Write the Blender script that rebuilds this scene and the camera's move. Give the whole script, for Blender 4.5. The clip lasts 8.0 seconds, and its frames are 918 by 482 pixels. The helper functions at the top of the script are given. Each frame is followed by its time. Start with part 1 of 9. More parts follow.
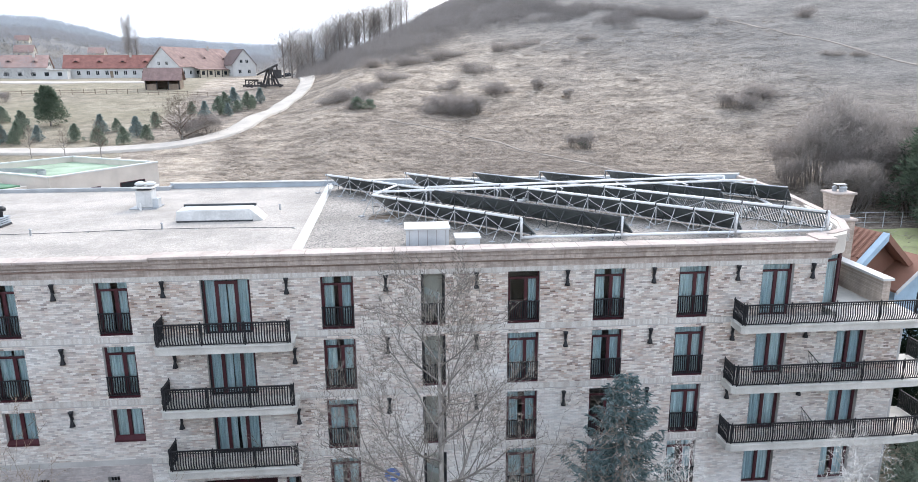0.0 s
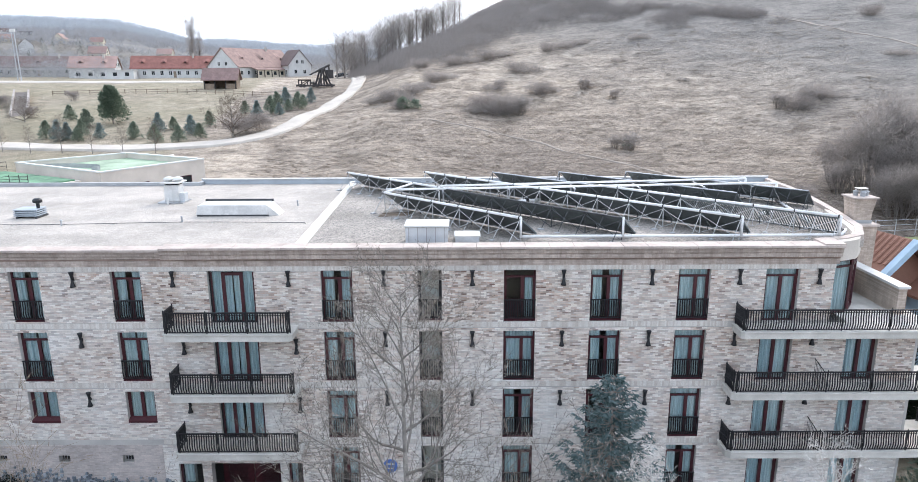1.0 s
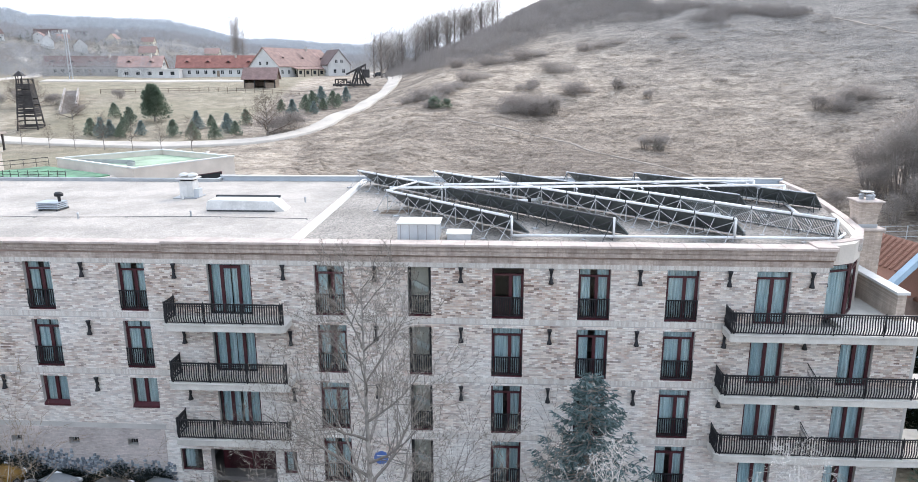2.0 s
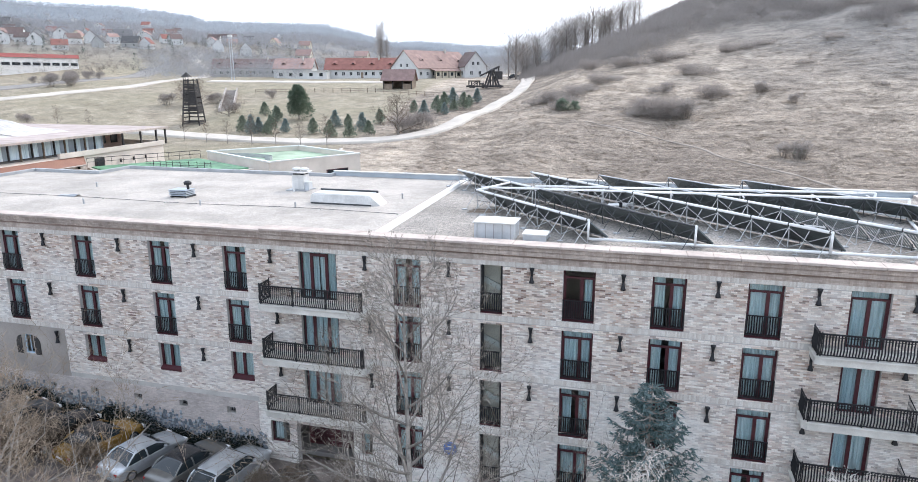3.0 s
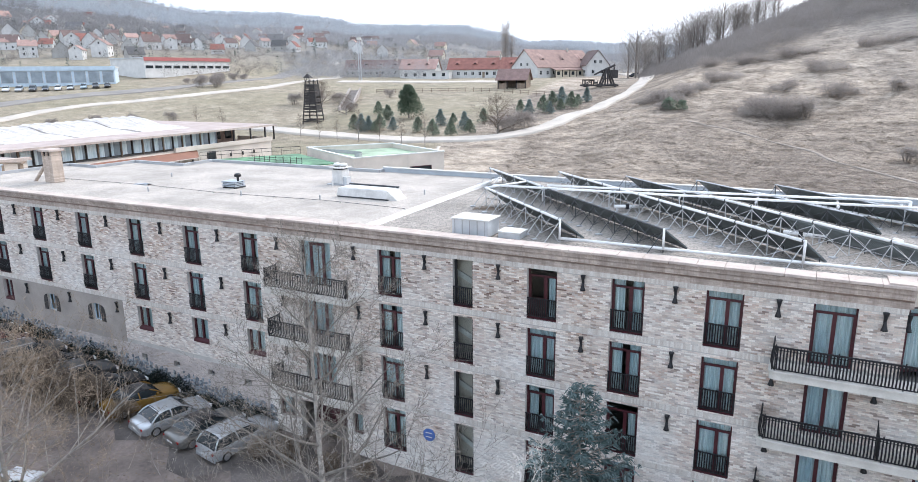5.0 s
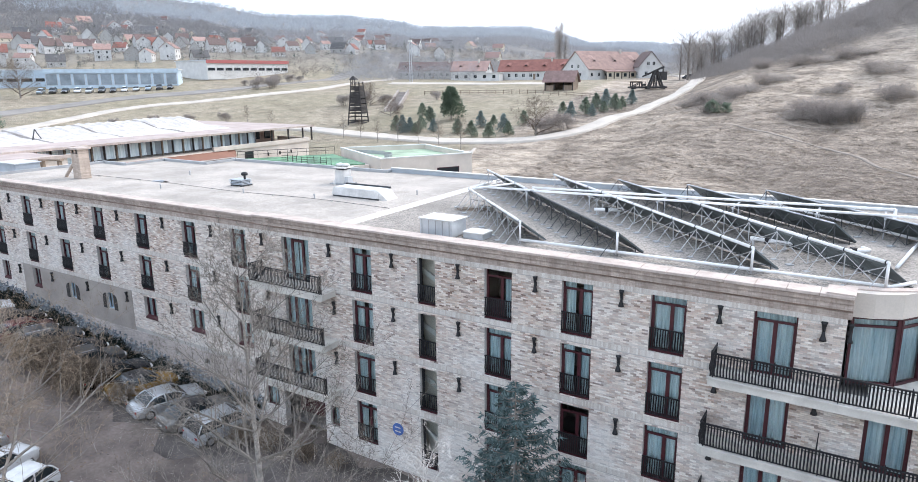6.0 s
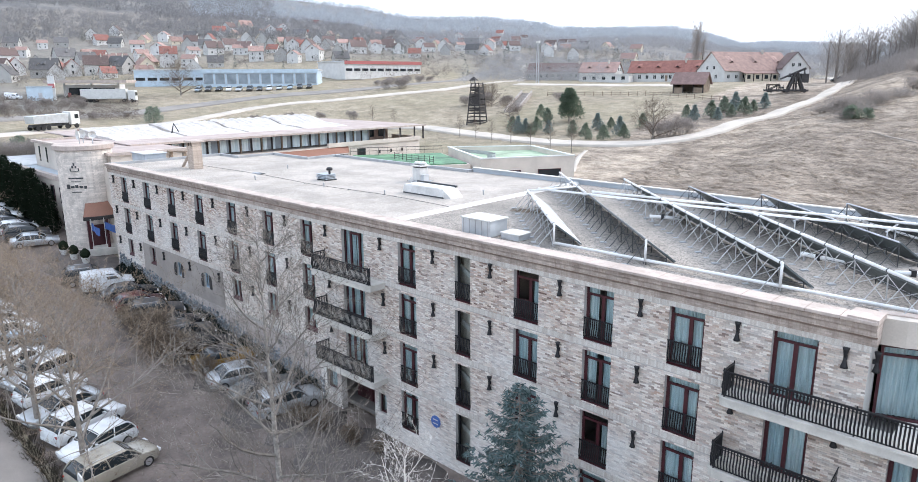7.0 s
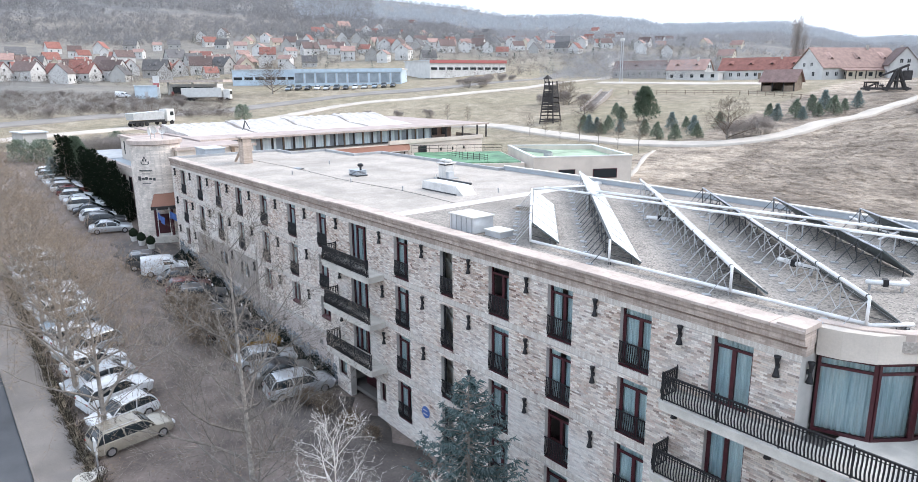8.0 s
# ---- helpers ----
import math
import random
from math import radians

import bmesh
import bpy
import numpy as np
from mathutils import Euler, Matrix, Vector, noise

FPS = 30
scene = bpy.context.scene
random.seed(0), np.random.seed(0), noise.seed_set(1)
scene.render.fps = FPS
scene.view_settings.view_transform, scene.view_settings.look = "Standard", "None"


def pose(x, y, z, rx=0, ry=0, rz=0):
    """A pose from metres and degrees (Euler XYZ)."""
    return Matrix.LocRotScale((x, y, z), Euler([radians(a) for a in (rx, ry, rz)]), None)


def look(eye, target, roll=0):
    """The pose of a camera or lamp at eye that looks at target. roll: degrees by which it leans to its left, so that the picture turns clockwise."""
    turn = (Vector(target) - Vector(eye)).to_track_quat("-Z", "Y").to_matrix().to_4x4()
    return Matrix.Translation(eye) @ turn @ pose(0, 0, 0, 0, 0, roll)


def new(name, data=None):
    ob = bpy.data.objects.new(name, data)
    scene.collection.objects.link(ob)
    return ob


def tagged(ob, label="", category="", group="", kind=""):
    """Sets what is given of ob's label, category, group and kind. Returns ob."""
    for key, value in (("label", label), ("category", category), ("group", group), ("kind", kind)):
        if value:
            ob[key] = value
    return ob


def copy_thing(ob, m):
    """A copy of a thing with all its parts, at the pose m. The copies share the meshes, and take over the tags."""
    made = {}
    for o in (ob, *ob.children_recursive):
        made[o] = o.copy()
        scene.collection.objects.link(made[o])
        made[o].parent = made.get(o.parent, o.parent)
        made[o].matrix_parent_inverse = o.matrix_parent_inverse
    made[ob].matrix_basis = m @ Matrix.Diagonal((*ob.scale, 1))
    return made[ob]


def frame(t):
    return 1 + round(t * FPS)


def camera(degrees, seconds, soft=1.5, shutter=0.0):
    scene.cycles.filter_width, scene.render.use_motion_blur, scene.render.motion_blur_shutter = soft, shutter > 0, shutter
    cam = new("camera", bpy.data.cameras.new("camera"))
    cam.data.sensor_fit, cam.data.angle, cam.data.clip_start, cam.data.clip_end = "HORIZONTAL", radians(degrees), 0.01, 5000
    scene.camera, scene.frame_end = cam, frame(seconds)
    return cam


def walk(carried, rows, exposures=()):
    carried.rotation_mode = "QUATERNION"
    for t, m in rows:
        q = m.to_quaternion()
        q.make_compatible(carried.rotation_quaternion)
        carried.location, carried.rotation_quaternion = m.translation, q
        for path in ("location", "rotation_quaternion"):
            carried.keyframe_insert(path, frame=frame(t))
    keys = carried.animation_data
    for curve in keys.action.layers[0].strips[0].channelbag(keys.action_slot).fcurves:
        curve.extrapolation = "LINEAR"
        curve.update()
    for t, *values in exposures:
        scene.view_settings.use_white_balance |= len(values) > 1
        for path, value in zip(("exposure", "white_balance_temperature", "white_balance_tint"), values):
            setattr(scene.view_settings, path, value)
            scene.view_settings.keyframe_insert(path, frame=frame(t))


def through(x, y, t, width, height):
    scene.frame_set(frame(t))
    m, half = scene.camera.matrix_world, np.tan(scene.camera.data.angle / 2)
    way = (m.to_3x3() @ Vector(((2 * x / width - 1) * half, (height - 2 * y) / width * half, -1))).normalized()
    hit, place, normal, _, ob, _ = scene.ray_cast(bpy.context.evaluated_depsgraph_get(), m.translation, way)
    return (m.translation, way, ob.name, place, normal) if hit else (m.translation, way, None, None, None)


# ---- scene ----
cam = camera(67.8, 8.0, soft=0.85)
PATH = [
    (0, (1.433, 0.141, 21.973), (1.589, 2.076, 21.494), -0.3),
    (0.5, (2.548, -0.177, 21.89), (2.692, 1.761, 21.417), -0.3),
    (1, (4.071, -0.479, 21.974), (4.065, 1.463, 21.496), -0.3),
    (1.5, (5.322, -0.762, 22.014), (5.28, 1.179, 21.534), -0.3),
    (3, (9.424, -1.053, 22.014), (8.91, 0.821, 21.541), -0.1),
    (3.5, (11.347, -0.763, 22.013), (10.67, 1.059, 21.54), -0.2),
    (4, (13.128, -0.558, 21.999), (12.444, 1.261, 21.528), -0.2),
    (4.5, (15.088, -0.018, 22.029), (14.291, 1.754, 21.556), -0.4),
    (6, (21.778, 2.391, 22.09), (20.741, 4.036, 21.623), -0.6),
    (6.5, (23.96, 3.697, 22.076), (22.755, 5.224, 21.611), -0.5),
    (7, (25.906, 4.864, 22.106), (24.565, 6.275, 21.644), -0.3),
    (7.5, (28.196, 6.591, 22.181), (26.74, 7.882, 21.716), -0.4),
    (8, (30.3, 8.505, 22.096), (28.777, 9.715, 21.632), -0.5),
]
walk(cam, [(t, look(eye, target, roll)) for t, eye, target, roll in PATH], [(0, 0.77, 6400, 12.5), (8, 0.77, 6400, 12.5)])

# ---- world and light ----
world = bpy.data.worlds.new("overcast_sky")
scene.world = world
world.use_nodes = True
wn, wl = world.node_tree.nodes, world.node_tree.links
SUN_UP, SUN_TURN = 38.0, 22.0          # the hazy sun stands behind the hill
sky = wn.new("ShaderNodeTexSky")
sky.sky_type, sky.sun_disc = "NISHITA", False
sky.sun_elevation, sky.sun_rotation = radians(SUN_UP), radians(SUN_TURN)
sky.air_density, sky.dust_density, sky.ozone_density = 1.6, 6.0, 1.0
veil = wn.new("ShaderNodeMix")
veil.data_type = "RGBA"
veil.inputs["Factor"].default_value = 0.78
veil.inputs["B"].default_value = (6.7, 7.8, 9.3, 1)      # thin even cloud over the blue
wl.new(sky.outputs[0], veil.inputs["A"])
wl.new(veil.outputs["Result"], wn["Background"].inputs["Color"])
wn["Background"].inputs["Strength"].default_value = 0.15

sun = new("sun", bpy.data.lights.new("sun", "SUN"))
sun.data.energy, sun.data.angle, sun.data.color = 1.3, radians(14), (1.0, 0.98, 0.95)
_a, _e = radians(SUN_TURN), radians(SUN_UP)
sun.matrix_world = look((0, 0, 80), (-math.sin(_a) * math.cos(_e) * 50, -math.cos(_a) * math.cos(_e) * 50, 80 - math.sin(_e) * 50))


# ---- materials ----
def nodes_of(name, rough=0.8, metal=0.0):
    m = bpy.data.materials.new(name)
    m.use_nodes = True
    n, l = m.node_tree.nodes, m.node_tree.links
    b = n["Principled BSDF"]
    b.inputs["Roughness"].default_value, b.inputs["Metallic"].default_value = rough, metal
    return m, n, l, b


def ramp_of(n, stops):
    r = n.new("ShaderNodeValToRGB")
    el = r.color_ramp.elements
    while len(el) < len(stops):
        el.new(0.5)
    for e, (p, c) in zip(el, stops):
        e.position, e.color = p, (*c, 1)
    return r


def noise_of(n, l, co, scale, detail=4.0, rough=0.55):
    t = n.new("ShaderNodeTexNoise")
    t.inputs["Scale"].default_value, t.inputs["Detail"].default_value, t.inputs["Roughness"].default_value = scale, detail, rough
    l.new(co, t.inputs["Vector"])
    return t


def mixed(n, l, a, b, fac, kind="MIX", amount=None):
    x = n.new("ShaderNodeMix")
    x.data_type, x.blend_type = "RGBA", kind
    for key, v in (("A", a), ("B", b)):
        if isinstance(v, tuple):
            x.inputs[key].default_value = (*v, 1)
        else:
            l.new(v, x.inputs[key])
    if fac is None:
        x.inputs["Factor"].default_value = amount
    else:
        l.new(fac, x.inputs["Factor"])
    return x.outputs["Result"]


def bumped(n, l, b, height, strength, dist):
    k = n.new("ShaderNodeBump")
    k.inputs["Strength"].default_value, k.inputs["Distance"].default_value = strength, dist
    l.new(height, k.inputs["Height"])
    l.new(k.outputs[0], b.inputs["Normal"])


def worn(name, colour, rough=0.7, metal=0.0, scale=3.0, spread=0.25, fine=40.0, bump=0.15, dist=0.01, vary=0.0):
    """A plain surface with stains at one scale and grain at another; vary: a difference from thing to thing."""
    m, n, l, b = nodes_of(name, rough, metal)
    co = n.new("ShaderNodeTexCoord").outputs["Object"] if vary else n.new("ShaderNodeNewGeometry").outputs["Position"]
    big, small = noise_of(n, l, co, scale), noise_of(n, l, co, fine, 3)
    lo, hi = tuple(c * (1 - spread) for c in colour), tuple(min(1, c * (1 + spread * 0.7)) for c in colour)
    r = ramp_of(n, [(0.3, lo), (0.7, hi)])
    l.new(big.outputs["Fac"], r.inputs[0])
    r2 = ramp_of(n, [(0.3, (1 - spread * 0.6,) * 3), (0.7, (1.0,) * 3)])
    l.new(small.outputs["Fac"], r2.inputs[0])
    c = mixed(n, l, r.outputs[0], r2.outputs[0], None, "MULTIPLY", 1.0)
    if vary:
        o = n.new("ShaderNodeObjectInfo")
        r3 = ramp_of(n, [(0, (1 - vary,) * 3), (1, (1 + vary * 0.3,) * 3)])
        l.new(o.outputs["Random"], r3.inputs[0])
        c = mixed(n, l, c, r3.outputs[0], None, "MULTIPLY", 1.0)
    l.new(c, b.inputs["Base Color"])
    if bump:
        bumped(n, l, b, small.outputs["Fac"], bump, dist)
    return m


def island(name, stops, rough=0.85, grain=30.0, bump=0.3, dist=0.01, patch=None, source="island"):
    """Colour that changes from piece to piece, with grain on each and broad stains over all."""
    m, n, l, b = nodes_of(name, rough)
    geo = n.new("ShaderNodeNewGeometry")
    pick = geo.outputs["Random Per Island"] if source == "island" else n.new("ShaderNodeObjectInfo").outputs["Random"]
    r = ramp_of(n, stops)
    l.new(pick, r.inputs[0])
    small = noise_of(n, l, geo.outputs["Position"], grain, 4)
    r2 = ramp_of(n, [(0.25, (0.72,) * 3), (0.7, (1.05,) * 3)])
    l.new(small.outputs["Fac"], r2.inputs[0])
    c = mixed(n, l, r.outputs[0], r2.outputs[0], None, "MULTIPLY", 1.0)
    big = noise_of(n, l, geo.outputs["Position"], 0.35, 5, 0.65)
    if patch:                       # pale patches everywhere, more of them towards the lower storeys
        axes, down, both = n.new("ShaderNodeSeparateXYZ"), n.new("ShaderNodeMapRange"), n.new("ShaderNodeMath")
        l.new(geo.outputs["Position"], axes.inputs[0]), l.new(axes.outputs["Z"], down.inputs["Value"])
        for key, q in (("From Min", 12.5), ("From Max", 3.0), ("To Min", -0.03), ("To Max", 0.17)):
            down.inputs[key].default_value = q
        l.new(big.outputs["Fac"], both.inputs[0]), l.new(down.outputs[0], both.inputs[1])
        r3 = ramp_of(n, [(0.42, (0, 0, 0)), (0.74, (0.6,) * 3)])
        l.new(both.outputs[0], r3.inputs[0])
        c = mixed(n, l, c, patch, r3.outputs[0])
    else:
        r3 = ramp_of(n, [(0.3, (0.82,) * 3), (0.65, (1.0,) * 3)])
        l.new(big.outputs["Fac"], r3.inputs[0])
        c = mixed(n, l, c, r3.outputs[0], None, "MULTIPLY", 1.0)
    l.new(c, b.inputs["Base Color"])
    bumped(n, l, b, small.outputs["Fac"], bump, dist)
    return m


def fuzz(name, stops, grain=1.5, through=0.5):
    """Twigs and far woods: slivers that let half the light through, so that they read as one soft mass."""
    m = island(name, stops, 0.95, grain, 0)
    n, l = m.node_tree.nodes, m.node_tree.links
    b = n["Principled BSDF"]
    d, t, x = n.new("ShaderNodeBsdfDiffuse"), n.new("ShaderNodeBsdfTranslucent"), n.new("ShaderNodeMixShader")
    colour = b.inputs["Base Color"].links[0].from_socket
    l.new(colour, d.inputs["Color"]), l.new(colour, t.inputs["Color"])
    x.inputs[0].default_value = through
    l.new(d.outputs[0], x.inputs[1]), l.new(t.outputs[0], x.inputs[2])
    l.new(x.outputs[0], n["Material Output"].inputs["Surface"])
    n.remove(b)
    return m


def glass(name, tint, gloss=1.0):
    m = bpy.data.materials.new(name)
    m.use_nodes = True
    n, l = m.node_tree.nodes, m.node_tree.links
    n.remove(n["Principled BSDF"])
    t, g, f, x = n.new("ShaderNodeBsdfTransparent"), n.new("ShaderNodeBsdfGlossy"), n.new("ShaderNodeFresnel"), n.new("ShaderNodeMixShader")
    t.inputs[0].default_value = (*tint, 1)
    g.inputs["Roughness"].default_value = 0.02
    g.inputs[0].default_value = (gloss, gloss, gloss, 1)
    f.inputs[0].default_value = 1.5
    l.new(f.outputs[0], x.inputs[0]), l.new(t.outputs[0], x.inputs[1]), l.new(g.outputs[0], x.inputs[2])
    l.new(x.outputs[0], n["Material Output"].inputs[0])
    return m


BRICKS = [(0.0, (0.745, 0.64, 0.546)), (0.12, (0.373, 0.27, 0.218)), (0.22, (0.828, 0.74, 0.651)), (0.36, (0.5, 0.34, 0.27)), (0.46, (0.859, 0.79, 0.717)), (0.6, (0.19, 0.115, 0.09)),
          (0.7, (0.724, 0.61, 0.518)), (0.8, (0.455, 0.335, 0.271)), (0.9, (0.869, 0.8, 0.727)), (1.0, (0.279, 0.205, 0.166))]
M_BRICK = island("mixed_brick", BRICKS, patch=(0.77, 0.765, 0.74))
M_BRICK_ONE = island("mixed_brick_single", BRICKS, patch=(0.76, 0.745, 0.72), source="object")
M_MORTAR = worn("mortar", (0.5, 0.475, 0.445), 0.95, scale=0.8, spread=0.2, fine=60)
M_BAND = worn("soldier_course_mortar", (0.5, 0.46, 0.41), 0.9, scale=0.7, spread=0.18, fine=25)
def stained(name, colour, dark, strength=0.5, course=0.0):
    """Old render: blotches, thin rain streaks running down it, and a hint of courses where course is given."""
    m = worn(name, colour, 0.88, scale=0.9, spread=0.24, fine=9, bump=0.3)
    n, l = m.node_tree.nodes, m.node_tree.links
    b = n["Principled BSDF"]
    mp = n.new("ShaderNodeMapping")
    mp.inputs["Scale"].default_value = (1.0, 1.0, 0.12)
    co = n.new("ShaderNodeNewGeometry").outputs["Position"]
    l.new(co, mp.inputs["Vector"])
    drip = noise_of(n, l, mp.outputs[0], 3.2, 7, 0.72)
    r = ramp_of(n, [(0.45, (0, 0, 0)), (0.68, (strength,) * 3)])
    l.new(drip.outputs["Fac"], r.inputs[0])
    c = mixed(n, l, b.inputs["Base Color"].links[0].from_socket, dark, r.outputs[0])
    if course:
        flat, t = n.new("ShaderNodeMapping"), n.new("ShaderNodeTexBrick")
        flat.inputs["Rotation"].default_value = (radians(90), 0, 0)
        l.new(co, flat.inputs["Vector"]), l.new(flat.outputs[0], t.inputs["Vector"])
        t.inputs["Scale"].default_value, t.inputs["Brick Width"].default_value, t.inputs["Row Height"].default_value, t.inputs["Mortar Size"].default_value = 1.0, 0.26, course, 0.007
        t.inputs["Color1"].default_value, t.inputs["Color2"].default_value, t.inputs["Mortar"].default_value = (0.82, 0.8, 0.78, 1), (1.1, 1.07, 1.05, 1), (0.8, 0.78, 0.76, 1)
        c = mixed(n, l, c, t.outputs["Color"], None, "MULTIPLY", 1.0)
    l.new(c, b.inputs["Base Color"])
    return m


M_TOWER = stained("tower_stone", (0.78, 0.72, 0.66), (0.5, 0.44, 0.39), 0.5, 0.16)
M_CORNICE = stained("cornice_render", (0.5, 0.425, 0.378), (0.24, 0.185, 0.155), 0.7, 0.09)
M_STOCK = stained("pale_stock_brick", (0.56, 0.47, 0.4), (0.3, 0.24, 0.2), 0.5, 0.078)
M_COPING = stained("pale_coping_stone", (0.53, 0.445, 0.395), (0.36, 0.285, 0.245), 0.55)
M_SOLDIER = island("upright_brick", [(0, (0.66, 0.6, 0.54)), (0.4, (0.76, 0.72, 0.67)), (0.7, (0.6, 0.53, 0.47)), (1, (0.73, 0.69, 0.64))])
M_BROWNBRICK = worn("brown_brick_strip", (0.3, 0.21, 0.17), 0.9, scale=1.0, spread=0.3, fine=20)
M_RENDER = worn("grey_brown_render", (0.36, 0.32, 0.29), 0.9, scale=0.5, spread=0.22, fine=18)
def low_contrast_brick():
    """Grey-pink brickwork of low contrast: the courses only just show."""
    m = worn("grey_pink_brick", (0.5, 0.447, 0.42), 0.92, scale=0.5, spread=0.25, fine=9, bump=0)
    n, l = m.node_tree.nodes, m.node_tree.links
    b = n["Principled BSDF"]
    co, mp, t = n.new("ShaderNodeNewGeometry").outputs["Position"], n.new("ShaderNodeMapping"), n.new("ShaderNodeTexBrick")
    mp.inputs["Rotation"].default_value = (radians(90), 0, 0)
    l.new(co, mp.inputs["Vector"]), l.new(mp.outputs[0], t.inputs["Vector"])
    t.inputs["Scale"].default_value, t.inputs["Brick Width"].default_value, t.inputs["Row Height"].default_value, t.inputs["Mortar Size"].default_value = 1.0, 0.26, 0.078, 0.008
    t.inputs["Color1"].default_value, t.inputs["Color2"].default_value, t.inputs["Mortar"].default_value = (0.8, 0.8, 0.8, 1), (1.12, 1.08, 1.06, 1), (0.9, 0.9, 0.9, 1)
    old = b.inputs["Base Color"].links[0].from_socket
    l.new(mixed(n, l, old, t.outputs["Color"], None, "MULTIPLY", 1.0), b.inputs["Base Color"])
    bumped(n, l, b, t.outputs["Fac"], 0.3, -0.01)
    return m


M_LOWBRICK = low_contrast_brick()
M_WHITE = worn("white_paint", (0.64, 0.63, 0.605), 0.6, scale=1.5, spread=0.12, fine=30, bump=0.05)
M_PALEWALL = stained("pale_grey_render", (0.66, 0.645, 0.62), (0.42, 0.4, 0.37), 0.35)
M_SHEET = stained("weathered_roof_sheet", (0.6, 0.565, 0.54), (0.38, 0.33, 0.3), 0.6)
M_CREAM = worn("cream_render", (0.64, 0.57, 0.5), 0.85, scale=0.4, spread=0.15, fine=15)
M_SLAB = worn("balcony_concrete", (0.6, 0.57, 0.52), 0.8, scale=1.1, spread=0.2, fine=25)
M_REDWOOD = worn("dark_red_paint", (0.065, 0.012, 0.018), 0.45, scale=6, spread=0.3, fine=60, bump=0.05)
M_IRON = worn("black_iron", (0.014, 0.014, 0.017), 0.55, 0.1, scale=9, spread=0.3, fine=80, bump=0.05)
M_CURTAIN = None
# dark wall colour stands in for the dimness of rooms and recesses
M_DARKROOM = worn("shade_dark_wall", (0.16, 0.15, 0.14), 0.9, scale=0.5, spread=0.2)
M_GLASS = glass("window_glass", (0.86, 0.92, 0.92))
M_METAL = worn("galvanised_sheet", (0.62, 0.65, 0.68), 0.38, 0.55, scale=1.4, spread=0.15, fine=20, bump=0.05)
M_FLASH = worn("grey_flashing", (0.4, 0.41, 0.42), 0.55, 0.25, scale=1.0, spread=0.2, fine=20, bump=0.05)
M_PIPE = worn("white_pipe_jacket", (0.74, 0.735, 0.725), 0.55, 0.0, scale=2.0, spread=0.12, fine=25, bump=0.05)
M_STEEL = worn("grey_steel", (0.5, 0.51, 0.53), 0.45, 0.5, scale=3, spread=0.25, fine=40, bump=0.05)
M_DARKSTEEL = worn("dark_steel_frame", (0.07, 0.072, 0.076), 0.55, 0.3, scale=3, spread=0.25, fine=40, bump=0.05)
M_BRACE = worn("pale_steel_lattice", (0.5, 0.5, 0.5), 0.55, 0.1, scale=3, spread=0.25, fine=40, bump=0.05)
M_PANELBACK = worn("panel_back_sheet", (0.13, 0.15, 0.152), 0.55, 0.2, scale=1.2, spread=0.3, fine=20, bump=0.05)
# the white glare on the collectors is put into the glass colour
M_PANEL = worn("glare_white_glass", (0.82, 0.83, 0.83), 0.25, 0.0, scale=0.8, spread=0.15, fine=12, bump=0.0)
M_TILE = island("clay_tile", [(0, (0.31, 0.15, 0.1)), (0.35, (0.39, 0.21, 0.145)), (0.7, (0.25, 0.115, 0.08)), (1, (0.43, 0.27, 0.2))], rough=0.8)
M_BARK = worn("grey_bark", (0.28, 0.25, 0.22), 0.95, scale=4, spread=0.35, fine=25, bump=0.5)
M_BIRCH = worn("pale_birch_bark", (0.34, 0.31, 0.28), 0.85, scale=5, spread=0.45, fine=18, bump=0.3)
M_TWIG = worn("brown_twigs", (0.17, 0.13, 0.1), 0.95, scale=1.5, spread=0.3, fine=9, bump=0)
M_TWIG_PALE = fuzz("pale_twigs", [(0, (0.5, 0.4, 0.31)), (0.35, (0.3, 0.235, 0.18)), (0.7, (0.42, 0.34, 0.26)), (1, (0.2, 0.155, 0.12))], 3, 0.3)
M_TWIG_BROWN = fuzz("dry_brown_twigs", [(0, (0.36, 0.285, 0.22)), (0.35, (0.15, 0.115, 0.088)), (0.7, (0.28, 0.22, 0.17)), (1, (0.08, 0.062, 0.05))], 3, 0.3)
M_BIRCHLIMB = worn("grey_birch_limb", (0.2, 0.178, 0.158), 0.9, scale=3, spread=0.35, fine=14, bump=0.2)
M_STRAW = fuzz("straw_tufts", [(0, (0.44, 0.385, 0.325)), (0.35, (0.31, 0.262, 0.217)), (0.7, (0.49, 0.432, 0.37)), (1, (0.25, 0.208, 0.172))], grain=0.4, through=0.6)
M_BIRCHWHITE = worn("white_birch_bark", (0.62, 0.58, 0.54), 0.8, scale=6, spread=0.25, fine=18, bump=0.2)
M_TWIG_GREY = fuzz("grey_birch_twigs", [(0, (0.5, 0.45, 0.4)), (0.5, (0.17, 0.148, 0.13)), (1, (0.33, 0.295, 0.26))], 3, 0.3)
M_SCRUB = worn("grey_scrub", (0.24, 0.205, 0.18), 0.95, scale=0.4, spread=0.35, fine=5, bump=0)
M_ASPHALT = worn("road_asphalt", (0.085, 0.088, 0.095), 0.85, scale=0.4, spread=0.25, fine=30, bump=0.3)
M_FARROAD = worn("dusty_road", (0.24, 0.22, 0.2), 0.9, scale=0.2, spread=0.2, fine=8, bump=0.2)
M_PAVER = worn("trodden_paving", (0.2, 0.16, 0.14), 0.9, scale=0.45, spread=0.45, fine=5, bump=0.6, dist=0.03)
